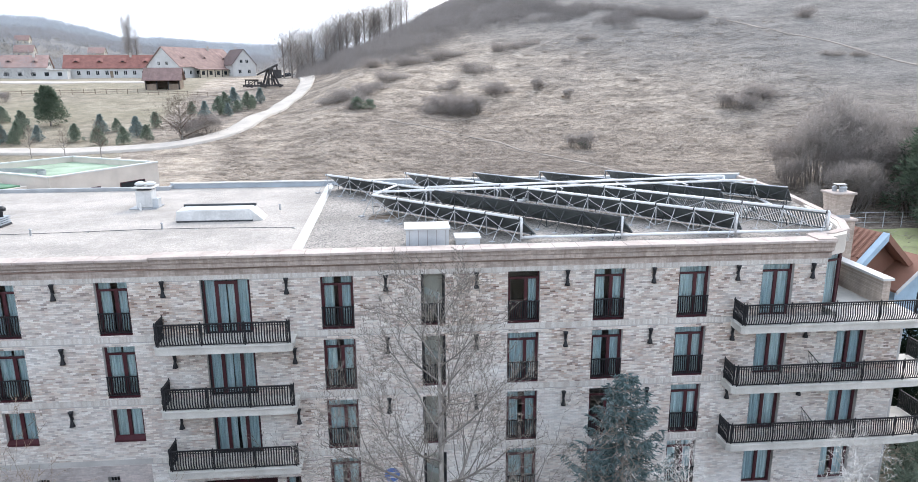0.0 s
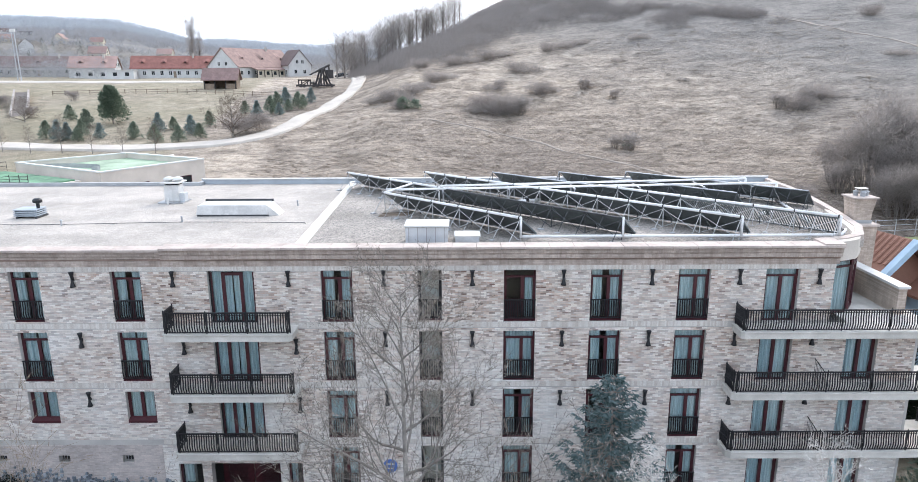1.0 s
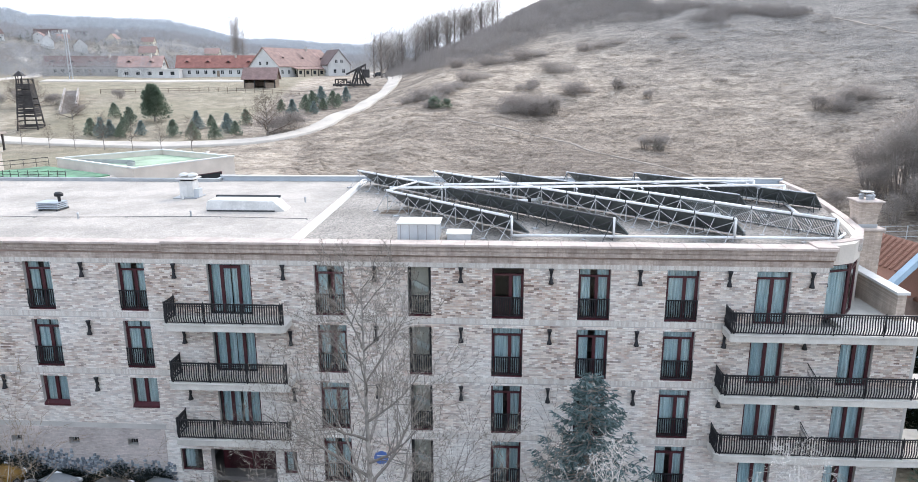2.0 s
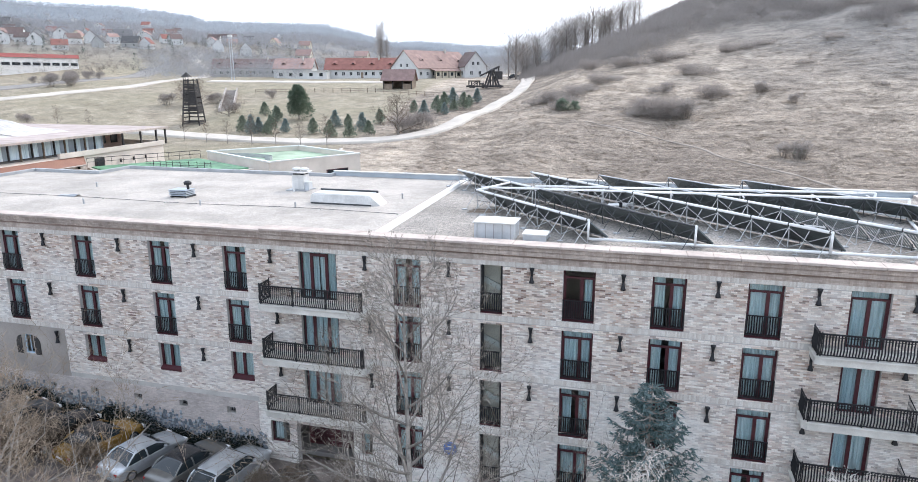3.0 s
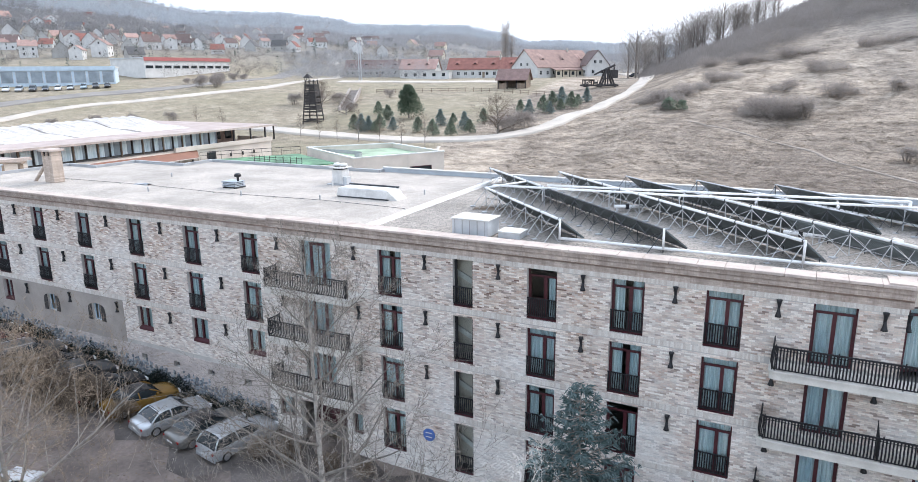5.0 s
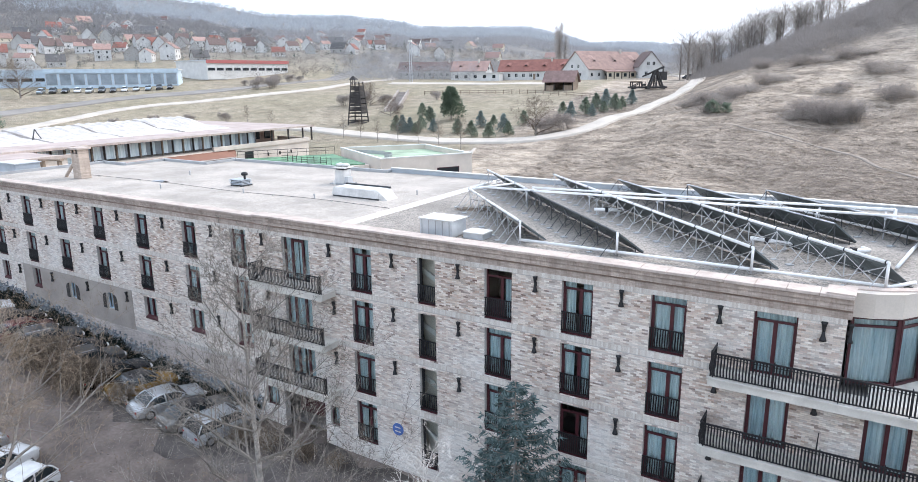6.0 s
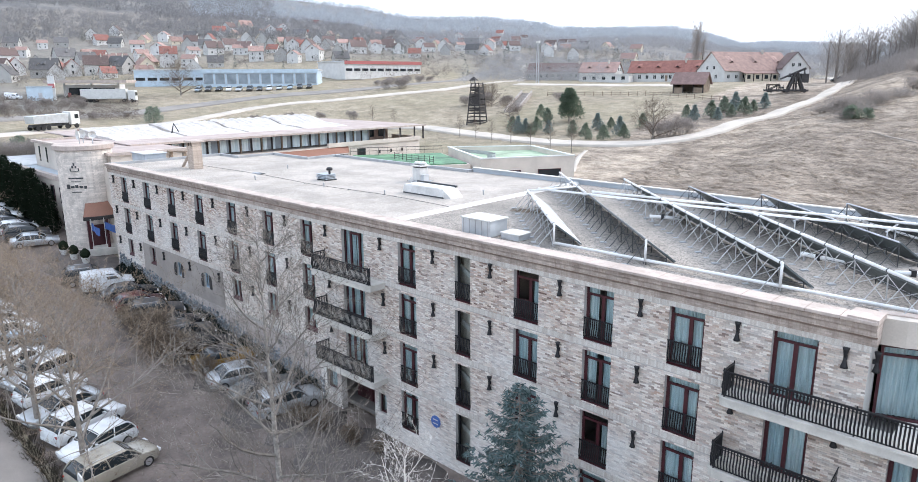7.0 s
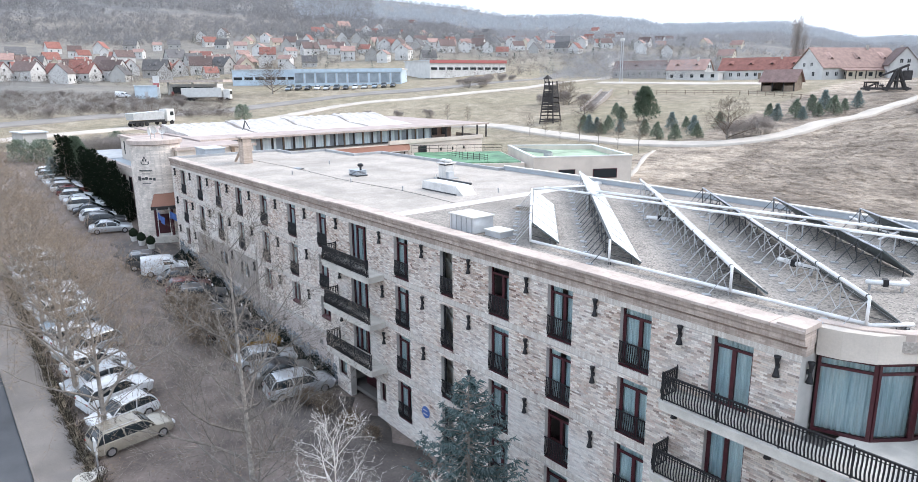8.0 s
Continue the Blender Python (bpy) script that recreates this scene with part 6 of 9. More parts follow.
# ---- trees and shrubs ----
def grow(rnd, base, direction, length, radius, depth, out, twigs, spread=0.6, lift=0.15, segs=4, kids=(3, 5)):
    """A limb bends as it goes up and bears smaller limbs."""
    p, d = Vector(base), Vector(direction).normalized()
    step = length / segs
    r = radius
    for i in range(segs):
        q = p + d * step
        r2 = radius * (1 - 0.75 * (i + 1) / segs)
        if depth == 0:
            w = d.orthogonal().normalized()
            w.rotate(Matrix.Rotation(rnd.uniform(0, 3.1), 3, d))
            w *= max(r, 0.006) * 1.3
            twigs.add([p - w, p + w, q], [(0, 1, 2)])
            g = (d + Vector((rnd.uniform(-0.8, 0.8), rnd.uniform(-0.8, 0.8), rnd.uniform(-0.2, 0.9)))).normalized() * step * 0.8
            twigs.add([p - w * 0.7, p + w * 0.7, p + g], [(0, 1, 2)])
        else:
            (twigs if depth <= 1 else out).tube(p, q, max(r, 0.006), max(r2, 0.004), 5 if depth > 2 else (4 if depth == 2 else 3), caps=False)
        if depth > 0 and i > 0 or (depth > 0 and segs <= 2):
            for _ in range(rnd.randint(*kids) if i < segs - 1 else rnd.randint(2, 3)):
                a = rnd.uniform(0, 2 * math.pi)
                s = d.orthogonal().normalized()
                s.rotate(Matrix.Rotation(a, 3, d))
                nd = (d * (1 - spread) + s * spread + Vector((0, 0, lift))).normalized()
                grow(rnd, p.lerp(q, rnd.random()), nd, length * rnd.uniform(0.36, 0.6), max(r2 * 0.55, 0.006), depth - 1, out, twigs, spread, lift, 3 if depth > 1 else 2, kids)
        p, r = q, r2
        d = (d + Vector((rnd.uniform(-1, 1), rnd.uniform(-1, 1), rnd.uniform(-0.3, 0.6))) * 0.2).normalized()


def bare_tree(name, label, seed, height, radius, bark, twig, depth=3, spread=0.62, lift=0.2, first=0.25, limbs=16, reach=0.42, split=False, kids=(1, 3), rise=0.35, limb_bark=None, steep=0.9, taper=1.0):
    rnd = random.Random(seed)
    t = thing(name, label, "tree")
    trunk, twigs, limbm = Mesh(), Mesh(), Mesh()
    p, d, n = Vector((0, 0, -0.3)), Vector((0, 0, 1)), 12
    line = [p]
    for i in range(n):
        d = (d + Vector((rnd.uniform(-1, 1), rnd.uniform(-1, 1), 0.9)) * 0.01).normalized()
        p = p + d * (height + 0.3) / n
        line.append(p)
    trunk.loft([[(p.x + radius * (1 - 0.93 * i / n) * math.cos(a), p.y + radius * (1 - 0.93 * i / n) * math.sin(a), p.z) for a in np.linspace(0, 2 * math.pi, 8, endpoint=False)] for i, p in enumerate(line)])
    part("trunk", trunk, bark, t, smooth=True)
    for k in range(limbs):
        f = first + (1 - first) * (k + rnd.random()) / limbs
        i = min(n - 1, int(f * n))
        q = line[i].lerp(line[i + 1], f * n - i)
        a = k * 2.4 + rnd.uniform(-0.4, 0.4)
        up = rise + steep * f
        L = height * reach * (1.15 - f) * rnd.uniform(0.75, 1.15) * min(1, taper + 2 * f) + 0.5
        grow(rnd, q, (math.cos(a), math.sin(a), up), L, radius * 0.52 * (1.1 - f) + 0.008, depth, limbm, twigs, spread, lift, 5 if split else 4, kids)
        if split:
            o = part("limb", limbm, limb_bark or bark, t)
            part("twig_spray", twigs, twig, o)["kind"] = "stuff"
            limbm, twigs = Mesh(), Mesh()
    if not split:
        limbm.add(twigs.v, twigs.f)
        part("crown", limbm, twig, t)
    return t


def place(t, x, y, turn=0.0, scale=1.0, first=False, dz=0.0):
    m = pose(x, y, land(x, y) + dz, 0, 0, turn)
    if first:
        t.matrix_basis = m @ Matrix.Scale(scale, 4)
        return t
    c = copy_thing(t, m)
    c.scale = (scale,) * 3
    return c


def conifer(name, label, seed, height, width, mat, whorls=26, per=9, needle=0.1, droop=0.25, dense=1.0, trunk_r=0.14):
    rnd = random.Random(seed)
    t = thing(name, label, "tree")
    part("trunk", Mesh().tube((0, 0, -0.2), (0, 0, height * 0.97), trunk_r, 0.02, 7), M_BARK, t)
    m = Mesh()
    sticks = Mesh()
    for w in range(whorls):
        f = (w + 0.5) / whorls
        z0 = height * (0.06 + 0.93 * f)
        R = width * (1 - f) ** (0.85 if name not in ("pine_tree", "young_fir", "young_spruce") else 0.55) * rnd.uniform(0.8, 1.12) + 0.12
        for k in range(max(4, int(per * (1 - 0.5 * f)))):
            a = 2 * math.pi * (k + rnd.random() * 0.7) / per + w * 0.7
            L = R * rnd.uniform(0.55, 1.1)
            z = z0 + rnd.uniform(-0.6, 0.6) * height / whorls
            dirv = Vector((math.cos(a), math.sin(a), -droop * (1 - f) + 0.25 * f))
            side = Vector((-math.sin(a), math.cos(a), 0))
            sticks.tube((0, 0, z), Vector((0, 0, z)) + dirv * L * 0.9, 0.012 + 0.02 * (1 - f), 0.004, 3, caps=False)
            n = max(3, int(L / needle * 1.1 * dense))
            for j in range(n):
                g = (j + rnd.random()) / n
                c = Vector((0, 0, z)) + dirv * L * g + Vector((0, 0, -0.12 * L * math.sin(g * 3) * droop))
                span = (0.42 * L * (1 - g) + needle * 1.2) * rnd.uniform(0.6, 1.1)
                for s in (-1, 1):
                    tip = c + side * s * span + dirv * span * 0.55 + Vector((0, 0, rnd.uniform(-0.3, 0.12) * span))
                    wv = dirv * needle * rnd.uniform(0.6, 1.1) + Vector((0, 0, rnd.uniform(-0.6, 0.6) * needle))
                    k0 = len(m.v)
                    m.v.extend([tuple(c - wv * 0.5), tuple(c + wv * 0.6), tuple(c.lerp(tip, 0.6) + wv * 0.7 + Vector((0, 0, -0.04))), tuple(tip)])
                    m.f.extend([(k0, k0 + 1, k0 + 2), (k0, k0 + 2, k0 + 3)])
    part("bough", sticks, M_BARK, t)
    part("crown", m, mat, t)
    return t


def tufted(name, label, seed, height, width, mat, tufts, length=0.32, shape=1.0, lobes=26, trunk_r=0.12, clear=0.05):
    """A rounded conifer: lobes of needle tufts round the trunk; shape 1 is a full cone, 0.4 an egg."""
    rnd = random.Random(seed)
    t = thing(name, label, "tree")
    part("trunk", Mesh().tube((0, 0, -0.2), (0, 0, height * 0.9), trunk_r, 0.02, 7), M_BARK, t)
    m, sticks, blobs = Mesh(), Mesh(), []
    for k in range(lobes):
        f = clear + (0.97 - clear) * (k + rnd.random()) / lobes
        R = width * max(0.06, 1 - f) ** shape * min(1, 0.55 + 2.5 * f)
        a = k * 2.4 + rnd.uniform(-0.5, 0.5)
        q = R * rnd.uniform(0.45, 0.8)
        c = Vector((q * math.cos(a), q * math.sin(a), height * f))
        blobs.append((c, max(0.14 * width, R * rnd.uniform(0.38, 0.6))))
        sticks.tube((0, 0, max(0.05, c.z - 0.25 * q)), c, 0.03, 0.012, 3, caps=False)
    for _ in range(tufts):
        c, r = rnd.choice(blobs)
        d = Vector((rnd.gauss(0, 1), rnd.gauss(0, 1), rnd.gauss(0.25, 0.9))).normalized()
        p = c + Vector((d.x * r, d.y * r, d.z * r * 0.75)) * rnd.random() ** 0.4
        out = (d + Vector((p.x, p.y, 0)) * (0.5 / width) + Vector((0, 0, 0.25))).normalized()
        for _ in range(3):
            g = (out + Vector((rnd.uniform(-0.7, 0.7), rnd.uniform(-0.7, 0.7), rnd.uniform(-0.5, 0.7)))).normalized() * length * rnd.uniform(0.6, 1.2)
            w = g.orthogonal().normalized()
            w.rotate(Matrix.Rotation(rnd.uniform(0, 3.1), 3, g.normalized()))
            w *= length * 0.13
            k0 = len(m.v)
            m.v.extend([tuple(p - w), tuple(p + w), tuple(p + g)])
            m.f.append((k0, k0 + 1, k0 + 2))
    part("bough", sticks, M_BARK, t)["kind"] = "stuff"
    part("crown", m, mat, t)
    return t


def shrub(name, label, seed, r, h, mat, stems=60, depth=1, kids=(1, 3), thick=0.022):
    rnd = random.Random(seed)
    t = thing(name, label, "shrub")
    m = Mesh()
    for k in range(stems):
        a, q = rnd.uniform(0, 2 * math.pi), r * 0.55 * math.sqrt(rnd.random())
        base = Vector((q * math.cos(a), q * math.sin(a), -0.1))
        d = Vector((math.cos(a) * rnd.uniform(0.1, 0.9), math.sin(a) * rnd.uniform(0.1, 0.9), 1))
        grow(rnd, base, d, h * rnd.uniform(0.6, 1.05), thick, depth, m, m, 0.55, 0.25, 3, kids)
    part("crown", m, mat, t)
    return t


def fuzzy_bush(name, label, seed, r, h, mat, count, length=0.4, width=0.018, lobes=9):
    """A dense leafless bush: stems, and rounded billows of fine twigs that thin out at the edge."""
    rnd = random.Random(seed)
    t = thing(name, label, "shrub")
    st, m = Mesh(), Mesh()
    heads = []
    for k in range(lobes):
        a, q = k * 2.4 + rnd.uniform(-0.4, 0.4), r * 0.72 * math.sqrt((k + 0.3) / lobes)
        rr = r * rnd.uniform(0.3, 0.5)
        top = h * (1.0 - 0.45 * (q / r) ** 2) * rnd.uniform(0.72, 1.05)
        heads.append((Vector((q * math.cos(a), q * math.sin(a), max(0.15, top - rr * 0.9))), rr, min(rr, top * 0.6)))
        for _ in range(3):
            st.tube((q * 0.5 * math.cos(a), q * 0.5 * math.sin(a), -0.2), heads[-1][0] + Vector((rnd.uniform(-0.5, 0.5), rnd.uniform(-0.5, 0.5), rnd.uniform(0, 0.5))) * rr, 0.035, 0.01, 3, caps=False)
    for _ in range(count):
        c, rr, hh = rnd.choice(heads)
        d = Vector((rnd.gauss(0, 1), rnd.gauss(0, 1), rnd.gauss(0.2, 1))).normalized() * (rnd.random() ** 0.5 * 1.12)
        p = c + Vector((d.x * rr, d.y * rr, d.z * hh))
        if p.z < 0.0:
            p.z = rnd.uniform(0, 0.3) * h
        g = (d + Vector((rnd.uniform(-0.9, 0.9), rnd.uniform(-0.9, 0.9), rnd.uniform(-0.3, 0.9)))).normalized() * length * rnd.uniform(0.5, 1.2)
        w = g.orthogonal().normalized()
        w.rotate(Matrix.Rotation(rnd.uniform(0, 3.1), 3, g.normalized()))
        w *= width * rnd.uniform(0.6, 1.3)
        k0 = len(m.v)
        m.v.extend([tuple(p - w), tuple(p + w), tuple(p + g)])
        m.f.append((k0, k0 + 1, k0 + 2))
    part("stem", st, mat, t)["kind"] = "stuff"
    part("crown", m, mat, t)
    return t


birch = bare_tree("birch_tree", "tall bare birch with pale bark on the car park", 4, 15.4, 0.18, M_BIRCH, M_TWIG_GREY, 3, spread=0.5, lift=0.16, first=0.1, limbs=32, reach=0.4, split=True, kids=(2, 3), rise=0.22, limb_bark=M_BIRCHLIMB, steep=0.8, taper=0.5)
place(birch, 2.4, 18.5, 0, 1.0, True)
street = bare_tree("street_tree", "bare spreading street tree with brown twigs", 9, 8.6, 0.17, M_BARK, M_TWIG_PALE, 3, first=0.2, limbs=17, reach=0.76, split=True, kids=(2, 3))
place(street, -12.0, 15.0, 0, 1.1, True)
for x, y, a, q in ((-18.5, 14.6, 70, 1.12), (-24.8, 14.9, 140, 1.0), (-31.5, 14.6, 200, 1.05), (-38.5, 14.8, 260, 1.0), (-46.5, 14.5, 310, 1.0), (-55, 14.6, 35, 1.05), (-65, 14.5, 90, 0.95), (-77, 14.6, 150, 1.0)):
    place(street, x, y, a, q)
white = bare_tree("young_birch", "slim bare birch with white arching branches", 15, 9.1, 0.12, M_BIRCHWHITE, M_BIRCHWHITE, 2, spread=0.55, lift=-0.05, first=0.4, limbs=20, reach=0.42, split=True, kids=(1, 3), rise=0.55)
place(white, 9.8, 18.9, 0, 1.0, True)
place(white, 16.1, 18.9, 120, 1.0)
def spruce_tree(name, label, seed, height, width, mat):
    """Whorls of drooping boughs that turn up at the tip, with hanging sprays of fine needles."""
    rnd = random.Random(seed)
    t = thing(name, label, "tree")
    part("trunk", Mesh().tube((0, 0, -0.2), (0, 0, height * 0.98), 0.15, 0.015, 7), M_BARK, t)
    wood, m = Mesh(), Mesh()
    levels = 34
    for w in range(levels):
        f = (w + rnd.uniform(0.2, 0.8)) / levels
        z0, R = height * (0.04 + 0.94 * f), width * (1 - f) ** 0.78 + 0.12
        for k in range(int(9 - 3 * f)):
            a, L = rnd.uniform(0, 6.283), R * rnd.uniform(0.55, 1.12)
            out, side = Vector((math.cos(a), math.sin(a), 0)), Vector((-math.sin(a), math.cos(a), 0))
            sag = L * rnd.uniform(0.25, 0.5) * (1 - 0.7 * f)
            at = lambda g: Vector((0, 0, z0)) + out * L * g + Vector((0, 0, -sag * math.sin(min(1, g * 1.15) * 2.3) + (0.3 * f + 0.12) * L * g * g))
            for g0, g1 in ((0, 0.35), (0.35, 0.7), (0.7, 1.0)):
                wood.tube(at(g0), at(g1), 0.03 * (1 - g0) + 0.006, 0.03 * (1 - g1) + 0.004, 3, caps=False)
            for _ in range(int(8 + 13 * L)):
                g = rnd.uniform(0.12, 1.0)
                p, span = at(g), (0.2 * L * (1.05 - g) + 0.14) * rnd.uniform(0.4, 1.1)
                d = (side * rnd.choice((-1, 1)) * rnd.uniform(0.5, 1) + out * rnd.uniform(0.3, 0.9) + Vector((0, 0, rnd.uniform(-0.55, 0.1)))).normalized()
                for q in range(3):
                    p0 = p + d * span * q / 3
                    e = (d + Vector((rnd.uniform(-0.7, 0.7), rnd.uniform(-0.7, 0.7), rnd.uniform(-0.6, 0.3)))).normalized() * rnd.uniform(0.14, 0.3)
                    x = e.orthogonal().normalized()
                    x.rotate(Matrix.Rotation(rnd.uniform(0, 3.1), 3, e.normalized()))
                    x *= 0.026
                    i0 = len(m.v)
                    m.v.extend([tuple(p0 - x), tuple(p0 + x), tuple(p0 + e * 0.7 + x * 1.2), tuple(p0 + e)])
                    m.f.extend([(i0, i0 + 1, i0 + 2), (i0, i0 + 2, i0 + 3)])
    part("bough", wood, M_BARK, t)["kind"] = "stuff"
    part("crown", m, mat, t)
    return t


spruce = spruce_tree("spruce_tree", "bluish-green spruce in front of the hotel", 21, 9.8, 4.3, M_SPRUCE)
place(spruce, 10.2, 24.9, 0, 1.0, True)
small_con = conifer("juniper", "small dark conifer by the hotel wall", 23, 2.6, 0.7, M_PINE, 16, 8, 0.09, 0.05, 1.2, 0.05)
place(small_con, 22.3, 26.6, 0, 1.0, True)
hedge_sh = fuzzy_bush("wall_shrub", "bushy leafless shrub with pale brown twigs", 31, 1.75, 3.0, M_TWIG_BROWN, 8000, 0.36, 0.01, 13)
place(hedge_sh, -21.4, 24.6, 0, 0.95, True)
for i, (x, y, q) in enumerate(((-18.6, 25.2, 0.55), (-23.6, 24.2, 0.9), (-25.8, 25.0, 1.0), (-27.8, 24.4, 0.8), (-30.6, 24.8, 0.6), (-9.0, 26.6, 0.45), (-7.2, 27.0, 0.55), (-4.6, 27.4, 0.45), (-2.6, 27.8, 0.35))):
    place(hedge_sh, x, y, 40 * i, q)
low = shrub("street_shrub", "low dark brown shrub of the street hedge", 37, 0.75, 0.8, M_HEDGE, 44, 1, (2, 3))
place(low, -6.2, 13.65, 0, 1.0, True)
for i in range(38):
    place(low, -7.2 - 1.05 * i, 13.65 + 0.06 * math.sin(i * 2.1), 50 * i, 0.75 + 0.25 * math.sin(i * 1.7) ** 2)

# cypress hedge by the west wing, tree by tree
cyp = tufted("cypress", "tall dark cypress of a close-set hedge", 41, 6.9, 1.5, M_CYPRESS, 1700, 0.34, 0.3, 34, 0.1)
place(cyp, -60.0, 28.25, 0, 0.6, True)
for i in range(1, 15):
    place(cyp, -60.0 - 1.55 * i, 28.2 - 0.03 * i + 0.12 * math.sin(i * 3), 47 * i, 0.68 + 0.05 * min(i, 4) + 0.05 * math.sin(i * 1.9) - 0.02 * max(0, i - 10))
place(cyp, -84.2, 25.7, 30, 1.06)
place(cyp, -85.4, 26.3, 130, 0.98)

# cypresses stand in for the dark area by the round east corner; evergreen bushes
for i, (x, y, q) in enumerate(((29.6, 34.0, 0.75), (31.2, 35.6, 0.85), (30.6, 38.2, 0.9), (33.0, 38.0, 0.9))):
    place(cyp, x, y, 65 * i, q)
yard_bush = tufted("evergreen_bush", "rounded dark evergreen bush by the hotel corner", 43, 2.6, 1.9, M_JUNIPER, 900, 0.3, 0.4, 18, 0.08)
place(yard_bush, 25.8, 27.4, 0, 1.0, True)
place(yard_bush, 28.3, 30.2, 90, 1.1)
place(yard_bush, -151, 79, 40, 1.5)
place(yard_bush, -112, 39, 130, 1.2)
place(yard_bush, -109, 42.5, 10, 0.9)
litter, rl = Mesh(), random.Random(19)
for i in range(9000):                     # fallen leaves and twigs on the paving
    x, y = rl.uniform(-60, 24), 14.0 + 15.2 * rl.random() ** 1.2
    if noise.noise(Vector((x * 0.35, y * 0.35, 4))) < -0.12:
        continue
    z, a, q = land(x, y) + 0.07, rl.uniform(0, 6.3), rl.uniform(0.04, 0.11)
    c, k = math.cos(a) * q, math.sin(a) * q
    litter.add([(x - c, y - k, z), (x + k * 0.5, y - c * 0.5, z + 0.012), (x + c, y + k, z + 0.004), (x - k * 0.5, y + c * 0.5, z + 0.01)], [(0, 1, 2, 3)])
tagged(part("leaf_litter", litter, M_LEAF), "fallen brown leaves and twigs on the paving", "leaf litter", kind="stuff")
# meadow trees behind the hotel
pine = tufted("pine_tree", "dark green pine standing alone on the meadow", 51, 6.6, 2.9, M_PINE, 3600, 0.42, 0.5, 34, 0.16, 0.16)
place(pine, -65.5, 138.0, 0, 1.12, True)
fir = tufted("young_fir", "young green conifer planted on the meadow", 53, 2.45, 1.3, M_JUNIPER, 1100, 0.24, 0.75, 20, 0.07)
bluefir = tufted("young_spruce", "young bluish conifer planted on the meadow", 55, 2.5, 1.25, M_BLUEFIR, 1100, 0.24, 0.95, 22, 0.07)
firs = [(-64.3, 122.0, 0.95), (-67.8, 122.1, 1.50), (-65.3, 125.5, 1.30), (-71.0, 124.1, 1.30), (-67.0, 123.8, 1.20), (-75.5, 140.6, 1.25), (-68.7, 134.1, 1.45), (-61.6, 124.9, 1.10), (-55.3, 124.5, 1.25), (-50.2, 121.6, 1.30), (-53.6, 131.2, 1.40), (-51.6, 133.4, 0.95), (-46.0, 121.5, 1.20), (-45.8, 127.2, 1.45), (-43.1, 124.1, 1.10), (-45.0, 134.9, 1.20), (-38.4, 144.4, 1.30), (-42.2, 148.6, 1.10), (-36.7, 148.6, 1.50), (-34.3, 146.4, 1.05), (-37.3, 156.7, 1.40), (-33.6, 151.7, 1.00), (-36.0, 159.4, 1.60), (-32.2, 155.0, 1.50), (-32.0, 159.5, 1.00), (-31.0, 163.2, 1.35)]
for i, (x, y, s) in enumerate(firs):
    p = (fir, bluefir)[i % 3 == 1]
    place(p, x, y, 77 * i, s, first=i < 2)
sapling = bare_tree("sapling", "slim bare sapling along the gravel track", 61, 4.4, 0.07, M_BARK, M_TWIG, 2, first=0.35, limbs=16, reach=0.3)
place(sapling, -77.9, 114.5, 0, 1, True)
for i, (x, y, q) in enumerate([(-72.1, 113.3, 0.90), (-66.8, 112.2, 0.95), (-61.6, 112.2, 1.30), (-56.5, 112.0, 1.00), (-50.8, 110.7, 1.05), (-44.5, 108.5, 1.30), (-103.0, 117.5, 0.95), (-110.0, 116.5, 1.05)]):
    place(sapling, x, y, 60 * i, q)
clump = bare_tree("meadow_tree", "low spreading bare tree on the meadow", 63, 6.2, 0.2, M_BARK, M_TWIG, 3, first=0.08, limbs=22, reach=0.72, kids=(2, 3))
place(clump, -37.2, 124.6, 0, 1.05, True)
thorn = fuzzy_bush("meadow_thorn", "grey-brown leafless thorn thicket on the meadow", 77, 3.0, 4.4, M_FUZZ_DARK, 4200, 0.5, 0.026)
place(thorn, -36.9, 125.4, 0, 0.8, True)
for i, (x, y, q) in enumerate(((-33.6, 130.2, 0.85), (-35.6, 128.0, 0.75), (-103, 152, 0.95), (-108, 149, 0.8), (-99, 156, 0.7), (-85, 143, 0.6), (-88.5, 166, 0.6), (-120, 118, 0.6), (-126, 112, 0.55), (-131, 106, 0.6), (-137, 99, 0.5),
                                 (-153, 158.5, 0.9), (-150, 162, 0.95), (-152.5, 165.5, 0.8), (-166, 172, 0.7), (-164.5, 178, 0.8), (-164, 184, 0.75), (-165, 190, 0.6), (-167, 166, 0.5))):
    place(thorn, x, y, 55 * i, q)
place(clump, -101, 152, 60, 0.9)
place(clump, -107, 155, 160, 0.8)
place(clump, -83.5, 138.5, 210, 0.7)
place(clump, -197, 108, 20, 1.5)
